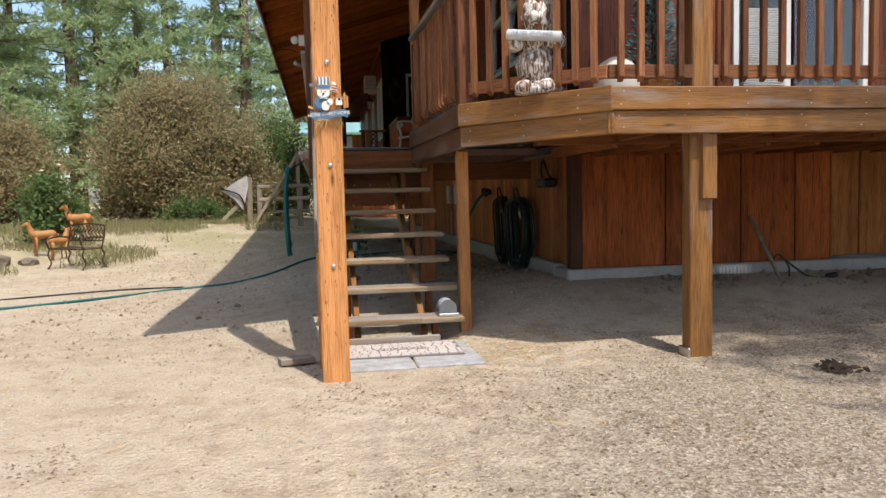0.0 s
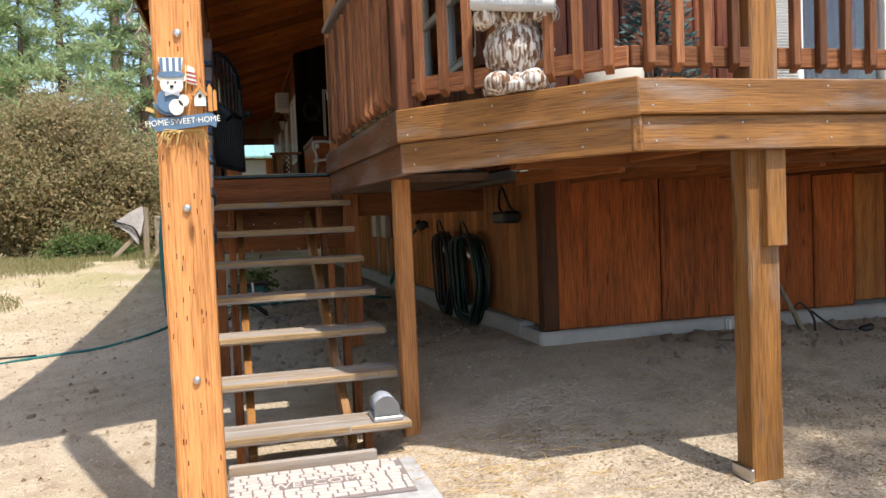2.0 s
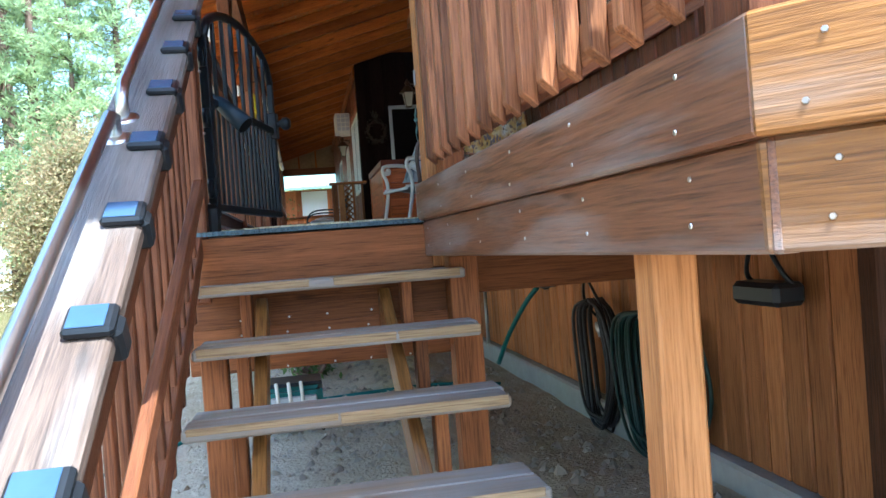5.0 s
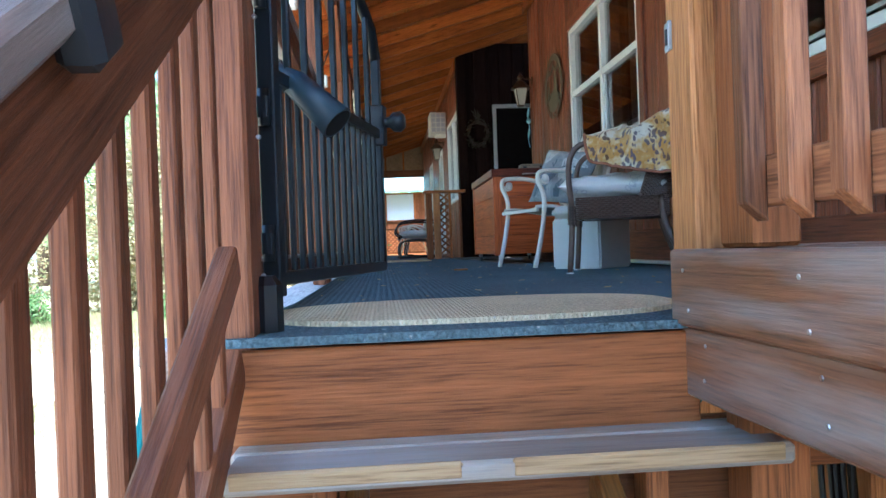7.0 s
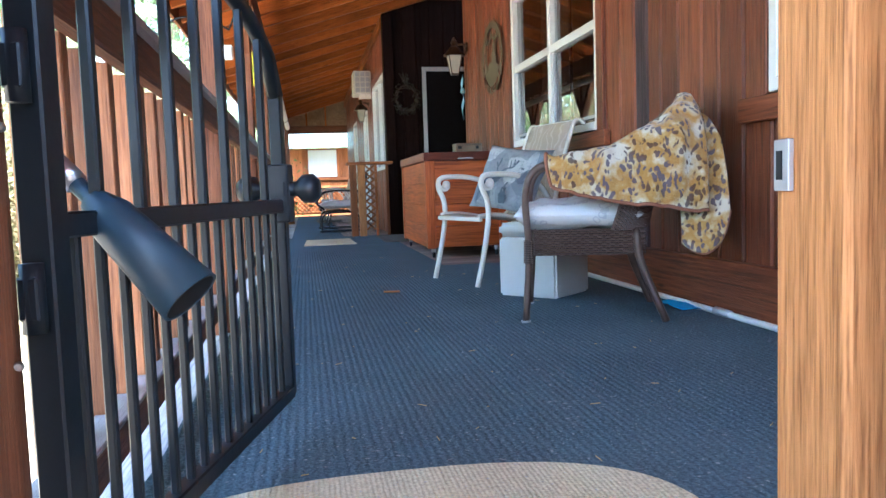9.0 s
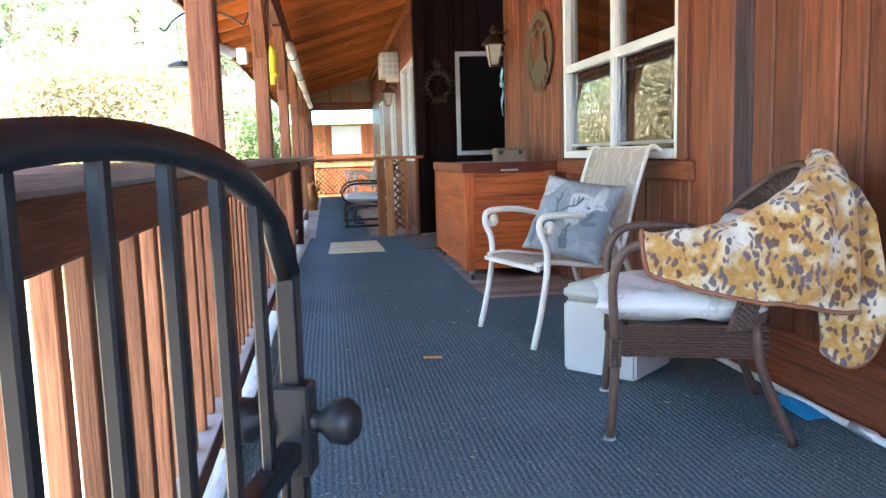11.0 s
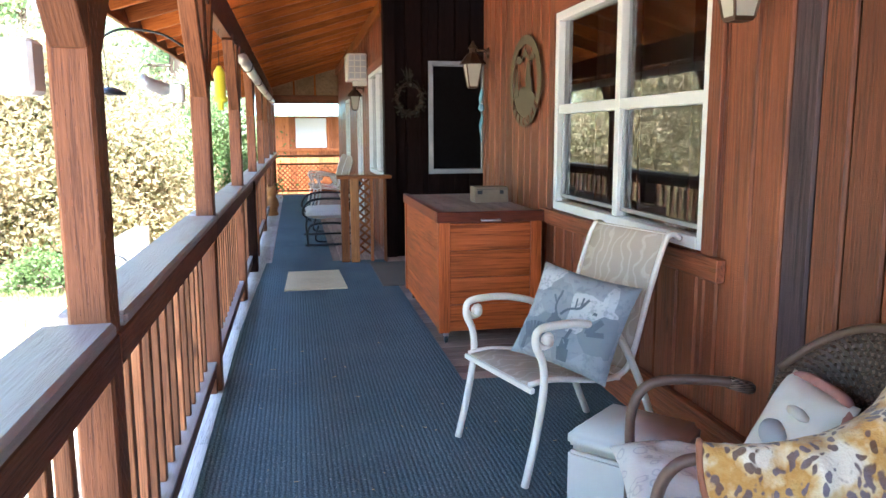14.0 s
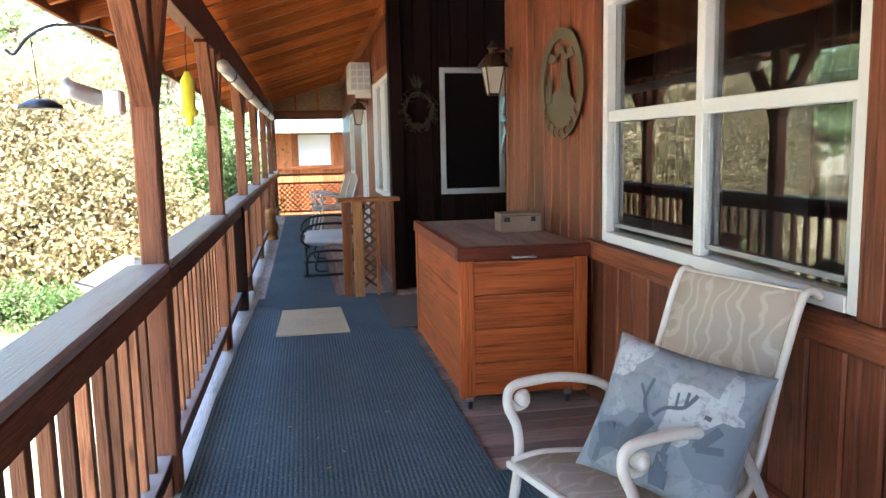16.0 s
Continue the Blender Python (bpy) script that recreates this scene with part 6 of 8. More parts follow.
M_YELLOW = plain("yellow_plastic", (0.62, 0.56, 0.03), 0.35, vary=0.1)
trap = thing("wasp_trap", 0.10, 14.4, 3.2, "yellow plastic insect trap hanging from the beam", "insect trap")
part("bottle", lathe_bm([(0.02, 0), (0.022, 0.05), (0.05, 0.06), (0.055, 0.09), (0.04, 0.10), (0.042, 0.27), (0.03, 0.29), (0.015, 0.32)], 14, Matrix.Translation((0.10, 14.4, 3.22))), M_YELLOW, trap, smooth=True)
tube("cord", [(0.10, 14.4, 3.53), (0.10, 14.4, 3.7), (0.11, 14.4, 3.82)], 0.003, M_TWIG, trap, 5)

hook = thing("plant_hook", -0.5, 13.7, 3.6, "black curved hanging hook at the eave", "hook")
tube("arm", [(-0.05, 13.72, 3.60), (-0.2, 13.7, 3.68), (-0.42, 13.7, 3.70), (-0.55, 13.7, 3.64), (-0.62, 13.7, 3.56), (-0.66, 13.7, 3.58)], 0.008, M_IRON, hook)
tube("fixing", [(-0.05, 13.72, 3.60), (0.05, 13.72, 3.84)], 0.008, M_IRON, hook, 6, 0)
lampd = thing("eave_lamp", -0.5, 13.7, 3.3, "dark disc lamp hanging under the eave", "lamp")
part("shade", lathe_bm([(0.01, 0.05), (0.05, 0.045), (0.10, 0.02), (0.105, 0.0), (0.095, 0.0)], 18, Matrix.Translation((-0.52, 13.7, 3.29))), M_BLACK, lampd, smooth=True)
tube("cord", [(-0.52, 13.7, 3.33), (-0.54, 13.7, 3.66)], 0.003, M_BLACK, lampd, 5, 0)
flood = thing("flood_light", 0.0, 12.95, 3.3, "white motion flood light on the porch post", "flood light")
block("mount", -0.03, 12.88, 3.22, 0.038, 12.98, 3.32, M_WHITE, flood, 0.01)
part("head", lathe_bm([(0.02, 0), (0.035, 0.02), (0.035, 0.12), (0.042, 0.16)], 12, pose(-0.04, 12.93, 3.28, 30, -70)), M_GREYALU, flood, smooth=True)
camw = thing("security_light", -0.02, 10.48, 3.2, "white outdoor light with round joint on the porch post", "light")
block("case", -0.05, 10.40, 3.14, 0.038, 10.5, 3.27, M_WHITE, camw, 0.01)
part("joint", lathe_bm([(0.04, 0), (0.05, 0.02), (0.05, 0.05), (0.03, 0.06)], 14, pose(-0.10, 10.44, 3.2, 90)), M_WHITE, camw, smooth=True)
part("arm", tube_bm([(-0.05, 10.45, 3.2), (-0.1, 10.45, 3.2)], 0.02), M_WHITE, camw)


# ---- far cabin ----
def make_cabin():
    t = thing("far_cabin", 1.6, 31.0, 0.2, "orange wooden cabin with a teal metal roof behind the porch", "cabin")
    x = -0.1
    while x < 3.6:
        block("wall_board", x, 30.0, 0.3, x + 0.19, 30.03, 3.5, M_CABIN, t)
        x += 0.195
    block("wall_core", -0.1, 30.03, 0.2, 3.6, 33.0, 3.5, M_CABIN, t)
    win = block("window_pane", 0.66, 29.985, 2.65, 1.5, 30.0, 3.45, M_WHITE, t, label="pale curtained window")
    for q in ((0.60, 2.62, 0.66, 3.5), (1.5, 2.62, 1.56, 3.5)):
        block("window_frame", q[0], 29.97, q[1], q[2], 30.0, q[3], M_CABIN, win)
    block("ledge", 0.0, 29.95, 2.55, 3.6, 30.0, 2.62, M_CABIN, t)
    bm = bmesh.new()
    v = [bm.verts.new(p) for p in ((-0.5, 29.5, 3.50), (4.0, 29.5, 3.50), (4.0, 31.8, 4.1), (-0.5, 31.8, 4.1), (-0.5, 29.5, 3.56), (4.0, 29.5, 3.56), (4.0, 31.8, 4.16), (-0.5, 31.8, 4.16))]
    for f in ((0, 1, 2, 3), (7, 6, 5, 4), (0, 4, 5, 1), (1, 5, 6, 2), (2, 6, 7, 3), (3, 7, 4, 0)):
        bm.faces.new([v[i] for i in f])
    bmesh.ops.recalc_face_normals(bm, faces=bm.faces)
    roof = part("roof", bm, M_PALETEAL, t, "faded teal metal roof")
    for k in range(12):
        board("rib", (-0.4 + 0.38 * k, 29.5, 3.575), (-0.4 + 0.38 * k, 31.8, 4.175), 0.03, 0.03, M_PALETEAL, roof)


make_cabin()

origin(0, 0)
# ---- entry sign on the post ----
M_NAVY = plain("slate_blue_paint", (0.10, 0.17, 0.26), 0.7, vary=0.2)
M_OFFWHITE = plain("off_white_paint", (0.72, 0.68, 0.58), 0.7, vary=0.1)
M_STRAW = plain("straw", (0.48, 0.32, 0.12), 0.9, vary=0.3)
M_RUST = plain("rust_paint", (0.50, 0.22, 0.06), 0.7, vary=0.2)
M_CREAMPAINT = plain("cream_paint", (0.62, 0.50, 0.28), 0.7)
M_DARKRED = plain("dark_red_paint", (0.30, 0.05, 0.05), 0.7)


def flat(nm, pts, y0, y1, mtl, parent, label=""):
    """A flat board cut to an outline in the x-z plane, bevelled a little."""
    bm = bmesh.new()
    f = bm.faces.new([bm.verts.new((x, y0, z)) for x, z in pts])
    ext = bmesh.ops.extrude_face_region(bm, geom=[f])
    bmesh.ops.translate(bm, vec=(0, y1 - y0, 0), verts=[v for v in ext["geom"] if isinstance(v, bmesh.types.BMVert)])
    bmesh.ops.recalc_face_normals(bm, faces=bm.faces)
    return part(nm, bm, mtl, parent, label)


def disc(cx, cz, rx, rz, n=20, a0=0.0, a1=360.0):
    return [(cx + rx * math.cos(math.radians(a0 + (a1 - a0) * k / n)), cz + rz * math.sin(math.radians(a0 + (a1 - a0) * k / n))) for k in range(n)]


origin(0.012, 0)
es = thing("welcome_plaque", 0.29, 4.8, 1.55, "painted wooden plaque of a bear on a blue banner with straw", "plaque")
Y = 4.818
flat("banner", [(0.165, 1.575), (0.20, 1.55), (0.27, 1.558), (0.33, 1.566), (0.40, 1.575), (0.425, 1.565), (0.43, 1.60), (0.41, 1.622), (0.33, 1.612), (0.25, 1.604), (0.19, 1.60), (0.17, 1.612)], Y - 0.016, Y - 0.002, M_NAVY, es, "slate-blue banner")
text_part("lettering", "HOME·SWEET·HOME", 0.031, pose(0.297, Y - 0.017, 1.588, 90, -4.0, 0), M_OFFWHITE, es, "white painted letters", 0.0008, 1.02)
flat("boat", disc(0.25, 1.655, 0.058, 0.045, 18, 180, 360), Y - 0.02, Y - 0.002, M_NAVY, es)
flat("body", disc(0.25, 1.665, 0.05, 0.045), Y - 0.024, Y - 0.002, M_NAVY, es)
flat("lap", disc(0.275, 1.64, 0.028, 0.03), Y - 0.03, Y - 0.002, M_OFFWHITE, es)
flat("leg", disc(0.305, 1.665, 0.02, 0.022), Y - 0.03, Y - 0.002, M_OFFWHITE, es)
flat("head", disc(0.262, 1.725, 0.044, 0.036), Y - 0.026, Y - 0.002, M_OFFWHITE, es)
for sx in (-0.04, 0.042):
    flat("ear", disc(0.262 + sx, 1.752, 0.015, 0.015), Y - 0.022, Y - 0.002, M_OFFWHITE, es)
flat("hat_brim", disc(0.262, 1.762, 0.052, 0.012), Y - 0.03, Y - 0.002, M_NAVY, es)
flat("hat_crown", [(0.225, 1.762), (0.30, 1.762), (0.31, 1.825), (0.215, 1.825)], Y - 0.026, Y - 0.002, M_OFFWHITE, es)
for k in range(4):
    flat("hat_stripe", [(0.222 + 0.023 * k, 1.775), (0.233 + 0.023 * k, 1.775), (0.232 + 0.024 * k, 1.824), (0.22 + 0.024 * k, 1.824)], Y - 0.028, Y - 0.026, M_NAVY, es)
for sx in (-0.014, 0.014):
    flat("eye", disc(0.262 + sx, 1.733, 0.004, 0.004, 8), Y - 0.029, Y - 0.026, M_BLACK, es)
flat("nose", disc(0.262, 1.717, 0.008, 0.006, 8), Y - 0.030, Y - 0.026, M_BLACK, es)
flat("bow_tie", [(0.235, 1.702), (0.262, 1.692), (0.29, 1.702), (0.29, 1.68), (0.262, 1.688), (0.235, 1.68)], Y - 0.032, Y - 0.024, M_GREYALU, es)
flat("flag", [(0.315, 1.735), (0.36, 1.725), (0.35, 1.79), (0.325, 1.80)], Y - 0.012, Y - 0.004, M_OFFWHITE, es)
for k in range(3):
    flat("flag_stripe", [(0.316, 1.74 + 0.016 * k), (0.358, 1.731 + 0.016 * k), (0.357, 1.738 + 0.016 * k), (0.316, 1.747 + 0.016 * k)], Y - 0.014, Y - 0.012, M_DARKRED, es)
tube("flag_pole", [(0.312, Y - 0.012, 1.65), (0.318, Y - 0.012, 1.80)], 0.004, M_STRAW, es, 6, 0)
flat("birdhouse", [(0.345, 1.645), (0.39, 1.645), (0.39, 1.69), (0.368, 1.715), (0.345, 1.69)], Y - 0.026, Y - 0.002, M_OFFWHITE, es)
flat("birdhouse_roof", [(0.335, 1.685), (0.368, 1.725), (0.40, 1.685), (0.392, 1.68), (0.368, 1.708), (0.343, 1.68)], Y - 0.032, Y - 0.002, M_RUST, es)
flat("birdhouse_hole", disc(0.368, 1.682, 0.007, 0.009, 10), Y - 0.0275, Y - 0.026, M_BLACK, es)
flat("fence_picket", [(0.398, 1.625), (0.415, 1.625), (0.415, 1.715), (0.4065, 1.73), (0.398, 1.715)], Y - 0.02, Y - 0.004, M_RUST, es)
flat("fence_picket", [(0.418, 1.63), (0.432, 1.63), (0.432, 1.70), (0.425, 1.71), (0.418, 1.70)], Y - 0.016, Y - 0.004, M_RUST, es)
flat("star", [(0.18 + 0.018 * (1 if k % 2 == 0 else 0.45) * math.cos(math.radians(90 + 36 * k)), 1.775 + 0.018 * (1 if k % 2 == 0 else 0.45) * math.sin(math.radians(90 + 36 * k))) for k in range(10)], Y - 0.02, Y - 0.008, M_NAVY, es)
flat("fish_tail", [(0.155, 1.63), (0.19, 1.62), (0.185, 1.635), (0.16, 1.645)], Y - 0.014, Y - 0.004, M_STRAW, es)
bm = bmesh.new()
for k in range(60):
    a = random.uniform(-1, 1)
    p0 = Vector((0.29, Y - 0.012, 1.555))
    p1 = p0 + Vector((0.085 * a, random.uniform(-0.012, 0.004), random.uniform(-0.015, 0.004)))
    p2 = p0 + Vector((0.11 * a + random.uniform(-0.02, 0.02), random.uniform(-0.02, 0.004), random.uniform(-0.075, -0.005)))
    tube_bm([p0, p1, p2], 0.0016, bm, 3)
part("straw_bow", bm, M_STRAW, es, "tied straw bundle")
es.matrix_basis = Matrix.Translation((0.312, 4.818, 1.62)) @ Matrix.Diagonal((0.84, 1, 0.9, 1)) @ Matrix.Translation((-0.297, -4.818, -1.62)) @ es.matrix_basis

origin(0, 0)
# ---- carved bear on the rim ----
def carved_mat():
    """Whitewash over brown wood, brushed into upright fur strokes."""
    m, nt, b = mat_base("whitewashed_carving", 0.9)
    stroke = noise_tex(nt, coords(nt, (62, 62, 7), False), 1.0, 3.0)
    worn = noise_tex(nt, coords(nt, shift=False), 6.0, 3.0)
    col = ramp(nt, mix(nt, 0.3, stroke, worn), [(0.42, (0.13, 0.065, 0.035)), (0.49, (0.34, 0.26, 0.20)), (0.55, (0.66, 0.62, 0.57))])
    nt.links.new(col, b.inputs["Base Color"])
    bump(nt, b, stroke, 0.9, 0.012)
    return m


M_BEAR = carved_mat()


def make_bear():
    prof = [(0.0, 0.0), (0.155, 0.005), (0.165, 0.04), (0.13, 0.075), (0.115, 0.09), (0.145, 0.14), (0.155, 0.20), (0.135, 0.26), (0.11, 0.30), (0.13, 0.34), (0.14, 0.37), (0.11, 0.40), (0.085, 0.42), (0.11, 0.46), (0.125, 0.52), (0.115, 0.58), (0.08, 0.63), (0.0, 0.65)]
    bm = lathe_bm([(max(r, 0.004), z) for r, z in prof], 40)
    bmesh.ops.subdivide_edges(bm, edges=[e for e in bm.edges if abs(e.verts[0].co.z - e.verts[1].co.z) > 0.002], cuts=3)
    for v in bm.verts:
        a = math.atan2(v.co.y, v.co.x)
        k = 1 + 0.05 * math.sin(a * 17 + 3 * math.sin(v.co.z * 30)) + 0.05 * noise.noise((a * 3, v.co.z * 14, 0))
        v.co.x *= k
        v.co.y *= k
    bmesh.ops.create_uvsphere(bm, u_segments=14, v_segments=10, radius=1, matrix=Matrix.Translation((0, -0.10, 0.50)) @ Matrix.Diagonal((0.06, 0.06, 0.045, 1)))
    for s in (-1, 1):
        bmesh.ops.create_uvsphere(bm, u_segments=12, v_segments=8, radius=1, matrix=Matrix.Translation((s * 0.09, 0, 0.62)) @ Matrix.Diagonal((0.04, 0.025, 0.04, 1)))
        bmesh.ops.create_uvsphere(bm, u_segments=14, v_segments=10, radius=1, matrix=Matrix.Translation((s * 0.075, -0.08, 0.05)) @ Matrix.Diagonal((0.075, 0.09, 0.055, 1)))
        tube_bm(curve_points([(s * 0.12, 0, 0.38), (s * 0.15, -0.07, 0.33), (s * 0.09, -0.15, 0.34)], 5), 0.045, bm, 10)
    m = pose(1.735, 5.28, 1.752, 0, 0, -28)
    return tagged(part("bear_statue", bm, M_BEAR, m=m, smooth=True), "whitewashed carved wooden bear statue on the deck rim", "statue")


make_bear()
lg = thing("welcome_log", 1.66, 5.18, 2.08, "pale grey carved log held by the bear statue", "sign")
LM = pose(1.735, 5.28, 1.752, 0, 0, -28) @ pose(0.0, -0.16, 0.37, 0, 7, 0)
M_LOG = plain("pale_painted_log", (0.55, 0.55, 0.54), 0.8, vary=0.2)
part("log", lathe_bm([(0.03, -0.18), (0.035, -0.175), (0.035, 0.175), (0.03, 0.18)], 14, pose(0, 0, 0, 0, 90)), M_LOG, lg, m=LM, smooth=True)
text_part("lettering", "WELCOME", 0.055, LM @ pose(0, -0.0365, 0.0, 90), M_GREYALU, lg, "grey carved letters", 0.001)

# ---- door mat and pavers at the stair foot ----
M_PAVER = plain("grey_aggregate", (0.36, 0.35, 0.34), 0.9, vary=0.35, scale=90, relief=0.6)
pav = thing("paving_slab", 0.6, 5.3, 0.0, "grey exposed-aggregate paving slab", "paving slab", group="slabs at the stairs")
block("slab", 0.37, 5.03, -0.03, 0.82, 5.78, 0.02, M_PAVER, pav, 0.01)
copy_thing(pav, pav.matrix_basis @ pose(0.465, 0.02, 0))
block_l = thing("wood_offcut", 0.1, 5.3, 0.0, "weathered board offcut lying on the ground", "board")
board("offcut", (-0.05, 5.36, 0.03), (0.17, 5.42, 0.03), 0.12, 0.04, M_TREAD, block_l)
M_MATDARK = plain("dark_mat_rubber", (0.19, 0.16, 0.15), 0.9)
M_MATPALE = plain("pale_mat_stones", (0.47, 0.41, 0.37), 0.9, vary=0.15, scale=20)
wm = thing("welcome_mat", 0.78, 5.55, 0.02, "rubber welcome mat patterned like pale paving stones", "mat")
part("base", slab_bm([(0.375, 5.33), (1.19, 5.30), (1.20, 5.77), (0.39, 5.79)], 0.021, 0.029), M_MATDARK, wm)
for j in range(10):
    x = 0.385 + (0.02 if j % 2 else 0.0)
    y = 5.335 + 0.0435 * j
    while x < 1.17:
        w = random.uniform(0.05, 0.085)
        inner = 0.49 < x + w / 2 < 1.07 and 2 <= j <= 7
        if not (inner and 0.60 < x + w / 2 < 0.98 and 4 <= j <= 5):
            block("stone", x, y, 0.029, min(x + w - 0.008, 1.185), y + 0.036, 0.034, M_MATPALE, wm, 0.002)
        x += w
text_part("lettering", "WELCOME", 0.095, pose(0.79, 5.55, 0.031, 0, 0, -1), M_MATPALE, wm, "pale letters", 0.002)

scr = thing("boot_brush", 1.17, 5.93, 0.2, "dark boot brush with half-round dull steel ends on the lowest step", "boot brush")
part("brush", lathe_bm([(0.052, -0.07), (0.06, -0.065), (0.06, 0.065), (0.052, 0.07)], 24, pose(1.17, 5.93, 0.262, 90)), M_GREYCLOTH, scr, "worn grey bristle roll", smooth=True)
for yq in (5.85, 6.0):
    flat("end_plate", [(1.105, 0.218)] + [(1.17 - 0.065 * math.cos(math.radians(a)), 0.258 + 0.065 * math.sin(math.radians(a))) for a in range(0, 181, 15)] + [(1.235, 0.218), (1.205, 0.218), (1.195, 0.228), (1.145, 0.228), (1.135, 0.218)], yq, yq + 0.006, M_DARKSTEEL, scr, "half-round dull steel end plate")
block("base", 1.10, 5.84, 0.196, 1.25, 6.02, 0.22, M_GREYALU, scr)

# ---- hoses and tools under the deck ----
M_HOSE = plain("dark_green_hose", (0.012, 0.035, 0.03), 0.4, vary=0.3)
M_HOSEBLK = plain("black_hose", (0.02, 0.02, 0.021), 0.45, vary=0.3)
M_TEALHOSE = plain("teal_hose", (0.014, 0.12, 0.115), 0.4, vary=0.2)


def hose_coil(y, z, drop, loops, mtl, label, wide):
    t = thing("coiled_hose", 2.42, y, z - drop, label, "hose", group="hoses on the skirt wall")
    for k in range(loops):
        w = wide * random.uniform(0.55, 1.0)
        dz = drop * random.uniform(0.86, 1.0)
        o = 2.49 - 0.018 - 0.018 * (k % 6)
        sh = random.uniform(-0.03, 0.03)
        tube("loop", [(o, y, z), (o - 0.02, y - w * 0.8 + sh, z - 0.1 * drop), (o, y - w + sh, z - dz * 0.55), (o - 0.01, y - w * 0.6 + sh, z - dz * 0.93), (o, y + sh, z - dz), (o - 0.01, y + w * 0.6 + sh, z - dz * 0.93), (o, y + w + sh, z - dz * 0.55), (o - 0.02, y + w * 0.8 + sh, z - 0.1 * drop), (o, y, z + 0.002)], 0.010, mtl, t, 6, 5)
    h = part("hook", tube_bm(curve_points([(2.48, y - 0.14, z - 0.12), (2.41, y - 0.13, z - 0.03), (2.38, y - 0.06, z + 0.09), (2.38, y, z + 0.12), (2.38, y + 0.06, z + 0.09), (2.41, y + 0.13, z - 0.03), (2.48, y + 0.14, z - 0.12)], 5), 0.009), M_IRON, t, "black wire hose hanger", smooth=True)
    part("nozzle", lathe_bm([(0.018, 0), (0.022, 0.03), (0.013, 0.09)], 10, pose(2.42, y - 0.03, z - 0.14, 160)), M_STEEL, t, smooth=True)


hose_coil(8.44, 1.05, 0.80, 22, M_HOSE, "dark green garden hose coiled on a wall hanger", 0.45)
hose_coil(9.24, 1.06, 0.82, 14, M_HOSEBLK, "black garden hose looped on a wall hanger", 0.32)
hb = thing("hose_hanger", 2.46, 7.45, 1.2, "empty black hose hanger on the skirt wall", "hose hanger")
tube("wire", [(2.49, 7.33, 1.20), (2.42, 7.33, 1.27), (2.40, 7.45, 1.42), (2.42, 7.57, 1.27), (2.49, 7.57, 1.20)], 0.010, M_IRON, hb)
block("tray", 2.36, 7.30, 1.15, 2.495, 7.60, 1.24, M_BLACK, hb, 0.02)
sp = thing("outdoor_faucet", 2.4, 10.35, 1.05, "black faucet manifold with a green hose on the skirt wall", "faucet")
for k, (yy, zz) in enumerate(((10.15, 1.14), (10.3, 1.10), (10.45, 1.15))):
    part("valve", lathe_bm([(0.02, 0), (0.035, 0.03), (0.035, 0.05), (0.02, 0.08)], 10, pose(2.49, yy, zz, 20 * k, -90)), M_BLACK, sp, smooth=True)
tube("pipe", [(2.47, 10.1, 1.12), (2.42, 10.3, 1.10), (2.47, 10.5, 1.14)], 0.022, M_BLACK, sp)
tube("feed_hose", [(2.42, 10.4, 1.08), (2.34, 10.5, 0.95), (2.25, 10.7, 0.7), (2.2, 10.9, 0.45)], 0.02, M_TEALHOSE, sp)
for yy in (12.2, 12.9):
    u = thing("utility_box", 2.45, yy, 0.8, "grey utility box with conduit on the skirt wall", "utility box")
    block("case", 2.40, yy, 0.95, 2.495, yy + 0.25, 1.25, M_GREYALU, u, 0.01)
    block("cover", 2.39, yy + 0.03, 0.98, 2.4, yy + 0.22, 1.22, M_GREYALU, u, 0.004)
    tube("conduit", [(2.46, yy + 0.12, 0.95), (2.46, yy + 0.12, 0.4)], 0.018, M_GREYALU, u, 8, 0)

gb = thing("tool_bag", 0.55, 10.1, ground_z(0.55, 10.1), "teal and black canvas garden tool bag on a folding stool", "tool bag")
gz = ground_z(0.55, 10.1)
for s in (-1, 1):
    tube("stool_leg", [(0.55 - s * 0.2, 9.95, gz), (0.55 + s * 0.17, 9.95, gz + 0.3)], 0.009, M_IRON, gb, 6, 0)
    tube("stool_leg", [(0.55 - s * 0.2, 10.25, gz), (0.55 + s * 0.17, 10.25, gz + 0.3)], 0.009, M_IRON, gb, 6, 0)
bagm = bmesh.new()
bmesh.ops.create_cube(bagm, size=1, matrix=Matrix.Translation((0.55, 10.1, gz + 0.22)) @ Matrix.Diagonal((0.38, 0.34, 0.2, 1)))
bmesh.ops.bevel(bagm, geom=bagm.edges[:], offset=0.03, segments=2, affect="EDGES")
part("bag", bagm, M_TEALHOSE, gb)
block("seat", 0.36, 9.94, gz + 0.32, 0.74, 10.26, gz + 0.345, M_BLACK, gb, 0.008)
block("pocket", 0.40, 9.91, gz + 0.15, 0.70, 9.94, gz + 0.26, M_GREYALU, gb, 0.008)
for k in range(3):
    tube("tool_handle", [(0.45 + 0.08 * k, 9.91, gz + 0.2), (0.44 + 0.08 * k, 9.90, gz + 0.36)], 0.012, M_OFFWHITE, gb, 8, 0)

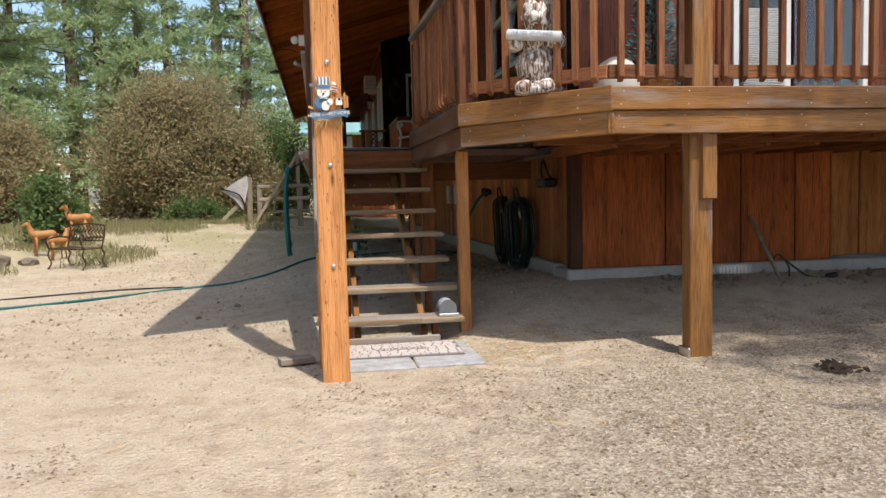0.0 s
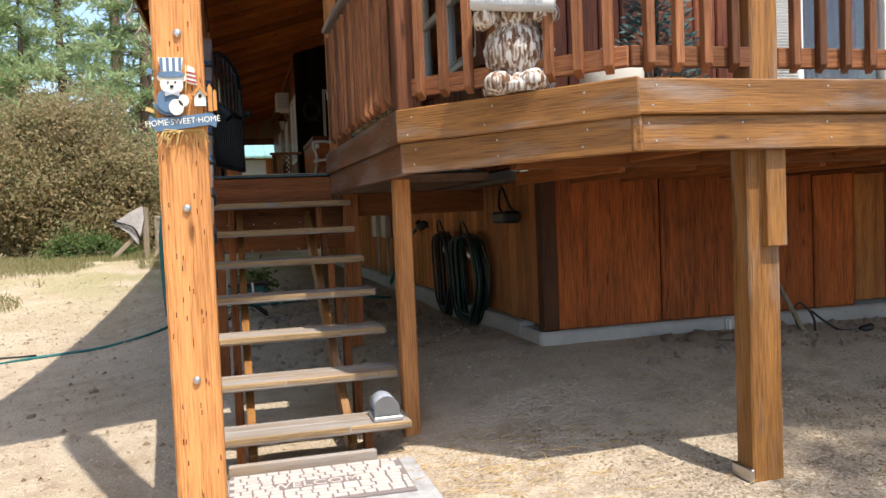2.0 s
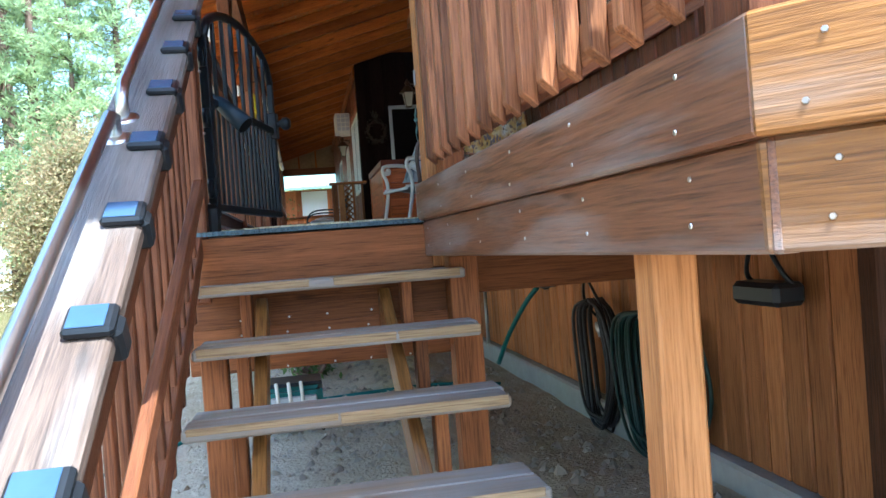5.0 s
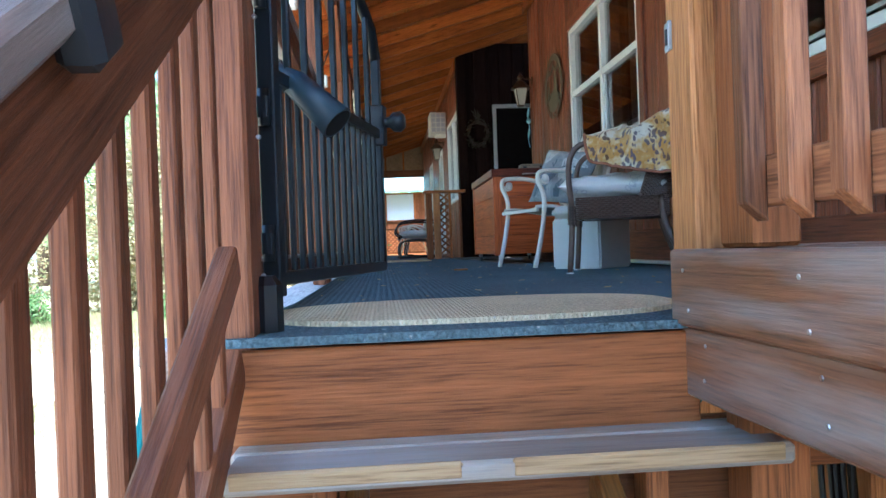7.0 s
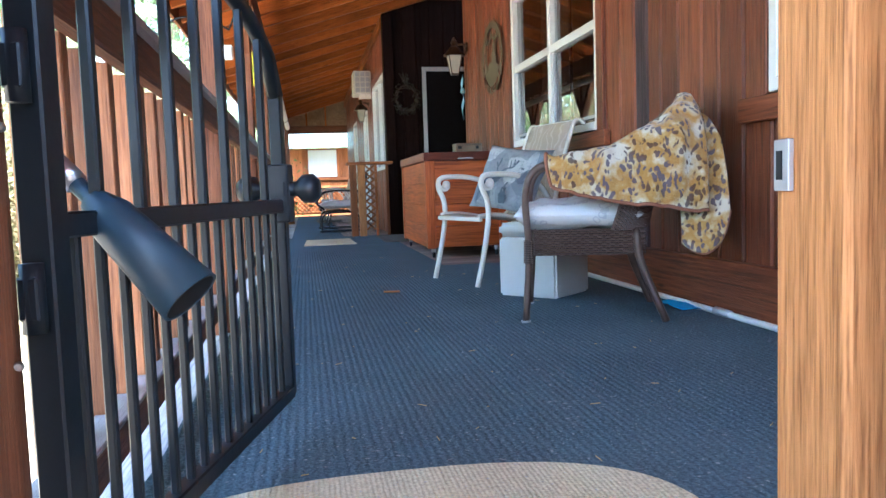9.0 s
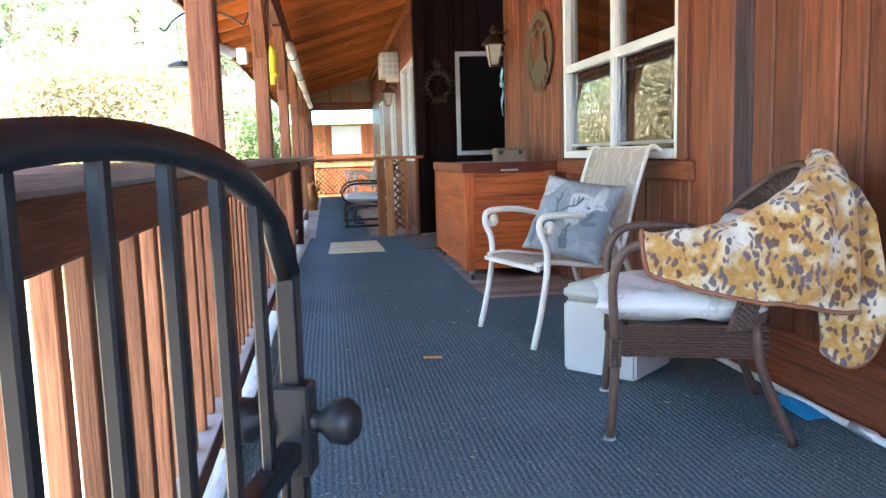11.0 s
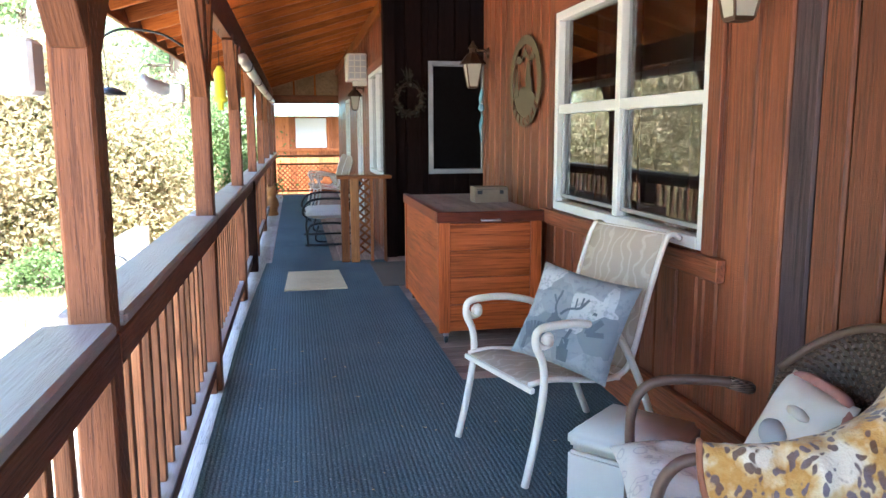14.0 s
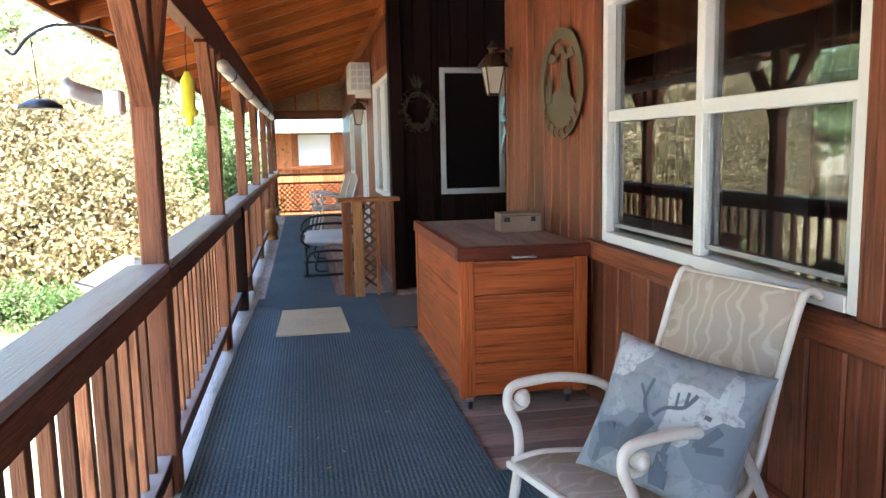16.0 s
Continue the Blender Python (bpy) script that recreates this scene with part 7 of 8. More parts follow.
# shovel, vent, cable by the front footing
sv = thing("wooden_stake", 4.38, 6.75, 0.2, "weathered wooden tool handle leaning on the skirt", "tool handle")
tube("shaft", [(4.45, 6.66, 0.18), (4.28, 6.96, 0.83)], 0.018, M_FENCE, sv, 8, 0)
tube("loop", [(4.52, 6.7, 0.22), (4.55, 6.75, 0.36), (4.48, 6.8, 0.47), (4.42, 6.8, 0.40), (4.44, 6.75, 0.25)], 0.008, M_HOSEBLK, sv)
vent = thing("foundation_vent", 4.1, 6.92, 0.2, "grey metal louvred foundation vent", "vent")
block("vent_frame", 3.92, 6.918, 0.22, 4.28, 6.932, 0.38, M_GREYALU, vent, 0.002)
for k in range(9):
    block("louvre", 3.945 + 0.037 * k, 6.910, 0.235, 3.965 + 0.037 * k, 6.918, 0.365, M_STEEL, vent, 0)
cb = thing("cable_reel_end", 4.75, 6.7, 0.2, "black cable with a plug lying by the footing", "cable")
tube("cable", [(4.5, 6.72, 0.42), (4.6, 6.7, 0.34), (4.7, 6.66, 0.27), (4.85, 6.62, 0.26)], 0.009, M_HOSEBLK, cb)
part("plug", lathe_bm([(0.02, 0), (0.028, 0.03), (0.028, 0.1), (0.015, 0.12)], 10, pose(4.84, 6.62, 0.265, 0, 80)), M_BLACK, cb, smooth=True)

# things on the front deck
dome = thing("dome_planter", 2.57, 6.0, 1.737, "cream dome-shaped planter on the front deck", "planter")
part("dome", lathe_bm([(0.15, 0), (0.175, 0.02), (0.18, 0.24), (0.165, 0.30), (0.12, 0.36), (0.05, 0.40), (0.01, 0.405)], 22, Matrix.Translation((2.57, 6.0, 1.738))), M_CREAM, dome, smooth=True)
M_SPRUCE = plain("blue_spruce", (0.07, 0.13, 0.12), 0.8, vary=0.4, scale=8)
sp2 = thing("potted_spruce", 2.95, 6.1, 1.737, "small blue-green spruce in a brown pot on the deck", "potted plant")
part("pot", lathe_bm([(0.12, 0), (0.16, 0.22), (0.17, 0.24), (0.15, 0.24)], 18, Matrix.Translation((2.95, 6.15, 1.738))), M_RUST, sp2, smooth=True)
tube("stem", [(2.95, 6.15, 1.93), (2.95, 6.15, 2.95)], 0.02, M_TWIG, sp2, 6, 0)
bm = bmesh.new()
for k in range(2600):
    z = random.uniform(0.25, 1.4)
    r = 0.30 * (1.5 - z) / 1.2 * math.sqrt(random.random())
    a = random.uniform(0, 6.28)
    c = Vector((2.95 + r * math.cos(a), 6.15 + r * math.sin(a), 1.67 + z))
    u = Vector((math.cos(a), math.sin(a), random.uniform(-0.2, 0.9))).normalized() * 0.028
    w = u.orthogonal().normalized() * 0.010
    bm.faces.new([bm.verts.new(c + q) for q in (-u, w, u, -w)])
part("foliage", bm, M_SPRUCE, sp2, "dense blue-green needles")


# ---- plants ----
def leaf_mat(name, stops, rough=0.7):
    """Leaf colour that varies from leaf to leaf, a little light passing through."""
    m, nt, b = mat_base(name, rough)
    geo = nt.nodes.new("ShaderNodeNewGeometry")
    col = ramp(nt, geo.outputs["Random Per Island"], stops)
    big = noise_tex(nt, coords(nt, shift=False), 0.9, 3.0)
    col = mix(nt, ramp(nt, big, [(0.35, (0, 0, 0)), (0.7, (0.55, 0.55, 0.55))]), col, stops[-1][1])
    nt.links.new(col, b.inputs["Base Color"])
    tr = nt.nodes.new("ShaderNodeBsdfTranslucent")
    nt.links.new(col, tr.inputs["Color"])
    ms = nt.nodes.new("ShaderNodeMixShader")
    ms.inputs[0].default_value = 0.5
    nt.links.new(b.outputs[0], ms.inputs[1])
    nt.links.new(tr.outputs[0], ms.inputs[2])
    nt.links.new(ms.outputs[0], nt.nodes["Material Output"].inputs["Surface"])
    return m


M_PINE = leaf_mat("pine_needles", [(0.0, (0.24, 0.34, 0.18)), (0.5, (0.31, 0.40, 0.20)), (1.0, (0.37, 0.43, 0.20))])
M_BUSH = leaf_mat("autumn_leaves", [(0.0, (0.22, 0.25, 0.11)), (0.5, (0.33, 0.28, 0.14)), (1.0, (0.36, 0.26, 0.14))])
M_GREENLEAF = leaf_mat("green_leaves", [(0.0, (0.06, 0.13, 0.03)), (0.5, (0.10, 0.17, 0.05)), (1.0, (0.16, 0.20, 0.07))])
M_GRASS = leaf_mat("dry_grass", [(0.0, (0.30, 0.26, 0.13)), (0.5, (0.36, 0.30, 0.16)), (1.0, (0.20, 0.22, 0.09))], 0.9)
M_BARK = plain("pine_bark", (0.16, 0.105, 0.075), 0.95, vary=0.4, scale=14, relief=0.8)


def leaf_mesh(name, centres, long_, wide, material, up=0.0, seed=0, out=None):
    """Many small leaves as one mesh; each a bent kite of two triangles."""
    rng = np.random.default_rng(seed)
    c = np.asarray(centres, float)
    n = len(c)
    d = rng.normal(size=(n, 3))
    if out is not None:
        d = d * 0.6 + out
    d[:, 2] += up
    d /= np.linalg.norm(d, axis=1)[:, None]
    s = np.cross(d, rng.normal(size=(n, 3)))
    s /= np.linalg.norm(s, axis=1)[:, None] + 1e-9
    k = rng.uniform(0.6, 1.3, n)[:, None]
    d, s = d * long_ * k, s * wide * k
    v = np.stack([c - d, c + s, c + d, c - s], 1).reshape(-1, 3)
    f = np.arange(4 * n).reshape(n, 4)
    me = bpy.data.meshes.new(name)
    me.from_pydata(v.tolist(), [], f.tolist())
    me.materials.append(material)
    return me


def make_pine(seed, height, spread, sparse=1.0):
    """A tall pine: a tapered trunk, whorls of limbs, and needle clumps along them."""
    rng = random.Random(seed)
    t = thing("pine_tree", 0, 0, 0, "tall green pine tree with ragged drooping limbs", "tree", group="pines behind the yard")
    lean = rng.uniform(-0.02, 0.02)
    trunk = [(lean * height * (k / 10) ** 2, 0.05 * math.sin(k), height * k / 10) for k in range(11)]
    part("trunk", tube_bm(trunk, 0.2, None, 9, radii=[0.02 * height * (1 - 0.93 * k / 10) for k in range(11)]), M_BARK, t, smooth=True)
    limbs, cs, outs = bmesh.new(), [], []
    z = height * 0.10
    while z < height * 0.98:
        f = 1 - z / height
        reach = spread * (0.25 + 0.85 * f ** 0.75) * min(1.0, 0.55 + z / (height * 0.3))
        for k in range(rng.randint(3, 5)):
            if rng.random() > sparse:
                continue
            a = rng.uniform(0, 6.283)
            r = reach * rng.uniform(0.55, 1.1)
            rise = rng.uniform(-0.15, 0.3) * r
            x0 = lean * height * (z / height) ** 2
            pts = [Vector((x0, 0, z)), Vector((x0 + math.cos(a) * r * 0.5, math.sin(a) * r * 0.5, z + rise * 0.3)), Vector((x0 + math.cos(a) * r, math.sin(a) * r, z + rise))]
            tube_bm(pts, 0.03, limbs, 4, radii=[0.05 * (0.3 + f), 0.03 * (0.3 + f), 0.008])
            n = max(4, int(r * 6))
            for q in range(n):
                u = 0.28 + 0.75 * q / n
                base = pts[1].lerp(pts[2], (u - 0.5) * 2) if u > 0.5 else pts[0].lerp(pts[1], u * 2)
                side = Vector((-math.sin(a), math.cos(a), 0)) * rng.gauss(0, 0.16 * r)
                ctr = base + side + Vector((0, 0, rng.gauss(0.02, 0.10)))
                for w in range(15):
                    o = Vector((rng.gauss(0, 1), rng.gauss(0, 1), rng.gauss(0.3, 0.8)))
                    cs.append(ctr + o * 0.12)
                    outs.append(o)
        z += height * rng.uniform(0.022, 0.04)
    tagged(part("branchwork", limbs, M_BARK, t), kind="stuff")
    nd = new("needles", leaf_mesh("needles", [tuple(c) for c in cs], 0.17, 0.028, M_PINE, 0.2, seed, np.array([tuple(o) for o in outs])))
    hang(nd, t)
    tagged(nd, "clumps of green needles")
    return t


PINES = [make_pine(1, 16.0, 3.0), make_pine(2, 20.0, 3.4), make_pine(3, 12.0, 2.6), make_pine(4, 22.0, 2.8, 0.45)]
spots = [(-12.5, 33, 1, 1.0), (-9.5, 38, 0, 1.1), (-15.5, 37, 0, 1.15), (-7.0, 34, 2, 0.95), (-19, 33, 1, 0.9), (-22, 41, 1, 1.1), (-12.5, 44, 1, 1.2), (-5.2, 46, 3, 1.1), (-2.6, 33, 0, 0.95), (-0.6, 38, 1, 0.95),
         (-17, 48, 0, 1.3), (-26, 36, 0, 1.1), (-30, 48, 1, 1.2), (2.5, 42, 0, 1.1), (6, 40, 1, 1.0), (11, 44, 0, 1.2), (-8.6, 50, 0, 1.2), (0.6, 52, 1, 1.1), (-25, 55, 1, 1.2), (-38, 52, 0, 1.3), (18, 50, 1, 1.2),
         (-15, 20, 0, 1.0), (-17, 12, 1, 0.9), (-16, 4, 0, 1.0), (-19, -4, 1, 1.0), (-14.5, 27, 2, 1.1), (-21, 24, 1, 1.0), (-23, 8, 0, 1.1), (-20, 16, 2, 1.4), (-24, -12, 1, 1.0), (-14, 8, 2, 1.1), (-13.5, 16, 2, 1.0),
         # the last pine is out of view, added to shade the right foreground
         (-10, -22, 0, 1.0), (4, -26, 1, 0.8), (16, -24, 0, 1.0), (6.4, 0.0, 3, 0.75)]
used = set()
for x, y, k, s in spots:
    m = pose(x, y, ground_z(x, y) - 0.05, 0, 0, (x * 57 + y * 31) % 360) @ Matrix.Scale(s, 4)
    if k in used:
        o = copy_thing(PINES[k], m)
    else:
        PINES[k].matrix_basis = m
        used.add(k)


def make_bush(name, x, y, w, d, h, n, material, label, size=0.05, seed=0, branches=60):
    """A wide shrub: many stems from the ground, with leaves thickest in uneven clumps near the outside."""
    rng = random.Random(seed)
    z0 = ground_z(x, y)
    t = thing(name, x, y, z0, label, "shrub")
    stems, cs = bmesh.new(), []
    clumps = []
    for k in range(branches):
        a, e = rng.uniform(0, 6.283), rng.uniform(0.1, 1.45)
        k1 = 1 + 0.18 * noise.noise((math.cos(a) * 2 + seed, math.sin(a) * 2, e * 2))
        tip = Vector((math.cos(a) * math.cos(e) * w / 2, math.sin(a) * math.cos(e) * d / 2, math.sin(e) * h)) * (rng.uniform(0.72, 1.0) * k1)
        mid = tip * 0.5 + Vector((rng.uniform(-0.2, 0.2), rng.uniform(-0.2, 0.2), 0.18 * h))
        tube_bm([(x + tip.x * 0.06, y + tip.y * 0.06, z0), (x + mid.x, y + mid.y, z0 + mid.z * 0.9), (x + tip.x, y + tip.y, z0 + tip.z)], 0.02, stems, 4, radii=[0.03, 0.018, 0.005])
        for q in range(4):
            u = rng.uniform(0.5, 1.0)
            clumps.append((tip * u + Vector((0, 0, 0.1 * h * (1 - u))), rng.uniform(0.10, 0.2) * h ** 0.6))
    tagged(part("branchwork", stems, M_BARK, t), kind="stuff")
    for k in range(n):
        c, r = clumps[rng.randrange(len(clumps))]
        p = c + Vector((rng.gauss(0, r), rng.gauss(0, r), rng.gauss(0, r * 0.8)))
        cs.append((x + p.x, y + p.y, z0 + max(0.03, p.z)))
    lv = new("leaves", leaf_mesh("leaves", cs, size, size * 0.45, material, 0.1, seed))
    hang(lv, t)
    return t


make_bush("large_shrub", -3.9, 25.5, 6.6, 4.6, 4.7, 130000, M_BUSH, "large rounded shrub with dry yellow-brown autumn leaves", 0.056, 5, 200)
make_bush("large_shrub", -8.8, 23.8, 5.0, 4.0, 3.4, 36000, M_BUSH, "rounded shrub with yellow-brown and green leaves", 0.056, 6, 90)
make_bush("shrub", -1.2, 27.5, 3.0, 3.0, 3.6, 20000, M_GREENLEAF, "leafy green shrub behind the fence", 0.055, 7, 70)
make_bush("shrub", -12.5, 25.0, 5.0, 4.0, 2.6, 16000, M_GREENLEAF, "leafy green undergrowth at the yard edge", 0.06, 8, 70)
make_bush("shrub", -6.4, 21.8, 1.5, 1.2, 0.8, 4000, M_GREENLEAF, "low green weeds before the shrub", 0.045, 9, 30)
make_bush("shrub", -3.0, 22.0, 2.6, 0.8, 0.7, 5000, M_GREENLEAF, "low green weeds before the shrub", 0.045, 10, 30)
make_bush("garden_plant", -4.95, 16.4, 1.1, 1.0, 1.55, 3500, M_GREENLEAF, "tall leafy garden plant with pale yellow flowers", 0.06, 11, 26)
make_bush("shrub", -10.5, 20.0, 4.0, 3.0, 1.6, 9000, M_BUSH, "dry undergrowth at the yard edge", 0.055, 12, 50)
make_bush("weed", 0.7, 12.2, 0.5, 0.5, 0.35, 500, M_GREENLEAF, "small green weed under the porch", 0.04, 13, 12)


def make_grass():
    rng = np.random.default_rng(4)
    pts = []
    n = 60000
    xs, ys = rng.uniform(-12, -0.6, n), rng.uniform(10, 24, n)
    for x, y in zip(xs, ys):
        k = noise.noise((x * 0.5, y * 0.5, 4)) + 0.4 * noise.noise((x * 1.7, y * 1.7, 1)) + smooth_step(13, 21, y) * 0.8 - 0.30 - 0.6 * smooth_step(-3.6, -1.8, x) * (1 - smooth_step(20, 22, y))
        if k > 0:
            pts.append((x, y, ground_z(x, y) + 0.06))
    ob = new("grass", leaf_mesh("grass", pts, 0.11, 0.006, M_GRASS, 2.2, 3))
    tagged(ob, "patchy dry grass on the yard", "grass", kind="stuff")


make_grass()

# loose gravel, chips and stones on the ground
M_CHIP = leaf_mat("wood_chips", [(0.0, (0.45, 0.36, 0.25)), (0.5, (0.66, 0.58, 0.44)), (1.0, (0.28, 0.20, 0.13))], 0.95)


M_GRIT = leaf_mat("brown_grit", [(0.0, (0.30, 0.22, 0.145)), (0.5, (0.50, 0.40, 0.28)), (1.0, (0.18, 0.125, 0.08))], 0.95)


def scatter(name, n, x0, x1, y0, y1, lo, hi, material, label, seed, keep=lambda x, y: True, flatness=0.5):
    """Small uneven stones strewn over the ground, in one mesh."""
    rng = np.random.default_rng(seed)
    verts, faces = [], []
    for _ in range(n):
        x, y = rng.uniform(x0, x1), rng.uniform(y0, y1)
        if not keep(x, y):
            continue
        s = lo + (hi - lo) * rng.random() ** 3
        z = ground_z(x, y)
        a = rng.uniform(0, 6.28)
        k = len(verts)
        e = rng.uniform(0.5, 1.0)
        for q in range(5):
            t = a + q * 1.257 + rng.uniform(-0.3, 0.3)
            cx, cy = math.cos(t) * s, math.sin(t) * s * e
            verts.append((x + cx * math.cos(a) - cy * math.sin(a), y + cx * math.sin(a) + cy * math.cos(a), z - 0.2 * s))
        verts.append((x + rng.uniform(-0.3, 0.3) * s, y + rng.uniform(-0.3, 0.3) * s, z + s * flatness * rng.uniform(0.5, 1.2)))
        verts.append((x + rng.uniform(-0.4, 0.4) * s, y + rng.uniform(-0.4, 0.4) * s, z + s * flatness * rng.uniform(0.5, 1.2)))
        for q in range(5):
            faces.append((k + q, k + (q + 1) % 5, k + 5 + (q > 2)))
        faces.append((k + 3, k + 6, k + 5))
    me = bpy.data.meshes.new(name)
    me.from_pydata(verts, [], faces)
    me.materials.append(material)
    return tagged(new(name, me), label, "gravel", kind="stuff")


def clear(x, y):
    return not (0.3 < x < 1.35 and 4.95 < y < 5.9) and y < 40 and not (y > 6.9 and x > 2.4)


def gravelly(x, y):
    return clear(x, y) and smooth_step(-0.4, 4.2, x) * smooth_step(6.4, 3.6, y) + 0.5 + 0.5 * noise.noise((x * 1.5, y * 1.5, 3)) > 0.72


scatter("gravel", 90000, -3, 7, 1.6, 6.4, 0.004, 0.022, M_GRIT, "fine brown gravel strewn before the deck", 21, gravelly, 0.35)
scatter("gravel", 52000, -5, 7, 1.6, 7.0, 0.004, 0.021, M_CHIP, "scattered tan wood chips on the sand", 28, clear, 0.35)
scatter("gravel", 9000, -6, 2.4, 7.0, 20.0, 0.008, 0.035, M_CHIP, "fine tan gravel and stones on the ground", 22, clear, 0.4)
M_STONE = leaf_mat("field_stones", [(0.0, (0.38, 0.32, 0.26)), (0.5, (0.48, 0.42, 0.34)), (1.0, (0.28, 0.22, 0.17))], 0.95)
scatter("gravel", 2600, 0.2, 2.35, 7.6, 14.0, 0.012, 0.06, M_STONE, "loose grey stones under the porch", 23, clear, 0.6)
scatter("gravel", 2600, -2.8, 0.2, 5.6, 14.0, 0.008, 0.034, M_CHIP, "loose pale stones beside the stairs", 24, clear, 0.6)
scatter("gravel", 420, -2.8, -0.6, 11.0, 20.0, 0.02, 0.09, M_CHIP, "pale flat stones along the path", 27, clear, 0.3)
scatter("gravel", 260, 3.0, 6.0, 6.4, 6.9, 0.015, 0.06, M_STONE, "brown stones heaped along the footing", 25, clear, 0.7)


def rock(x, y, r, seed):
    bm = bmesh.new()
    bmesh.ops.create_icosphere(bm, subdivisions=2, radius=r)
    for v in bm.verts:
        k = 1 + 0.35 * noise.noise(v.co * (2 / r) + Vector((seed, 0, 0)))
        v.co = Vector((v.co.x * k, v.co.y * k * 0.85, v.co.z * k * 0.55))
    ob = part("rock", bm, M_STONE, m=pose(x, y, ground_z(x, y) + r * 0.2, 0, 0, seed * 40))
    tagged(ob, "rough grey-brown field rock on the ground", "rock")


for k, (x, y, r) in enumerate(((3.55, 6.72, 0.09), (3.75, 6.68, 0.07), (3.35, 6.78, 0.06), (3.95, 6.6, 0.05), (5.1, 6.6, 0.06), (5.4, 6.7, 0.08), (-0.9, 7.6, 0.035), (-0.6, 8.1, 0.04), (0.6, 8.6, 0.07), (1.6, 9.2, 0.08), (1.9, 10.0, 0.07), (-5.0, 13.6, 0.28), (-5.7, 13.4, 0.24), (-6.3, 13.2, 0.3), (-4.5, 13.7, 0.16))):
    rock(x, y, r, k)

# pine straw and twigs on the ground
bm = bmesh.new()
for k in range(420):
    if k < 300:
        x, y = random.gauss(1.5, 0.5), random.gauss(5.45, 0.3)
    else:
        x, y = random.uniform(-2, 5), random.uniform(3, 6.6)
    if 0.3 < x < 1.24 and y > 5:
        continue
    a, l = random.uniform(0, 6.28), random.uniform(0.04, 0.13)
    z = ground_z(x, y) + 0.008
    tube_bm([(x, y, z), (x + math.cos(a) * l * 0.5 + 0.01, y + math.sin(a) * l * 0.5, z + 0.006), (x + math.cos(a) * l, y + math.sin(a) * l, z)], 0.0016, bm, 3)
tagged(part("pine_straw", bm, M_STRAW), "dry pine straw and twigs on the ground", "debris", kind="stuff")
bm = bmesh.new()
for k in range(120):
    x, y = random.uniform(0.25, 2.2), random.uniform(8.2, 14.0)
    if x > 1.5 and y > 12.6:
        continue
    a, l = random.uniform(0, 6.28), random.uniform(0.004, 0.028)
    tube_bm([(x, y, CARPET + 0.002), (x + math.cos(a) * l, y + math.sin(a) * l, CARPET + 0.004)], 0.0013, bm, 3)
tagged(part("carpet_debris", bm, M_STRAW), "bits of straw and lint on the carpet", "debris", kind="stuff")
dl = thing("dry_leaf", 1.05, 11.6, CARPET, "curled dry brown leaf on the carpet", "leaf")
part("blade", sheet_bm([[(1.05 + 0.03 * i, 11.6 + 0.012 * j - 0.006 * i, CARPET + 0.006 + 0.008 * abs(j - 1)) for i in range(4)] for j in range(3)], 0.002), M_RUST, dl)
pb = thing("plant_debris", 3.2, 4.35, 0.0, "dark clump of dead leaves on the gravel", "debris")
bm = bmesh.new()
for k in range(60):
    c = Vector((3.25 + random.gauss(0, 0.05), 4.3 + random.gauss(0, 0.05), 0.02 + abs(random.gauss(0, 0.015))))
    u = Vector((random.uniform(-1, 1), random.uniform(-1, 1), random.uniform(-0.5, 0.8))).normalized() * 0.03
    w = u.orthogonal().normalized() * 0.014
    bm.faces.new([bm.verts.new(c + q) for q in (-u, w, u, -w)])
part("leaves", bm, M_TWIG, pb)

# ---- yard things ----
gh = thing("garden_hose", -2.0, 9.5, 0.0, "teal garden hose lying across the ground", "hose")


def on_ground(pts, dz):
    return [(x, y, ground_z(x, y) + dz) for x, y in pts]


tube("hose_run", on_ground([(-6.5, 7.9), (-4.5, 8.4), (-3.2, 8.9), (-2.2, 9.6), (-1.5, 10.2), (-0.9, 10.3), (-0.4, 10.5), (0.1, 11.2), (0.7, 11.0), (1.6, 10.9), (2.2, 10.9)], 0.012), 0.016, M_TEALHOSE, gh, 7)
gh2 = thing("black_hose", -3.0, 9.8, 0.0, "thin dark hose lying across the ground", "hose")
tube("hose_run", on_ground([(-6.5, 8.6), (-4.5, 9.2), (-3.2, 9.9), (-2.2, 10.2), (-1.5, 10.35)], 0.01), 0.011, M_HOSEBLK, gh2, 6)
hc = thing("hanging_hose", 0.0, 8.6, 0.6, "teal garden hose coiled on a hook beneath the porch rail", "hose")
for k in range(9):
    w = 0.09 + 0.02 * random.random()
    x0 = -0.06 - 0.012 * (k % 3)
    yb = 8.6 + random.uniform(-0.03, 0.03)
    dz = random.uniform(0.75, 0.9)
    tube("loop", [(x0, yb, 1.44), (x0 - 0.03, yb - w, 1.1), (x0 - 0.02, yb - w * 0.8, 1.44 - dz), (x0, yb, 1.38 - dz), (x0 - 0.02, yb + w * 0.8, 1.44 - dz), (x0 - 0.03, yb + w, 1.1), (x0, yb, 1.445)], 0.011, M_TEALHOSE, hc, 6, 5)
tube("hook", [(0.12, 8.6, 1.52), (0.05, 8.6, 1.47), (-0.06, 8.6, 1.42), (-0.11, 8.6, 1.47)], 0.008, M_IRON, hc, 6)


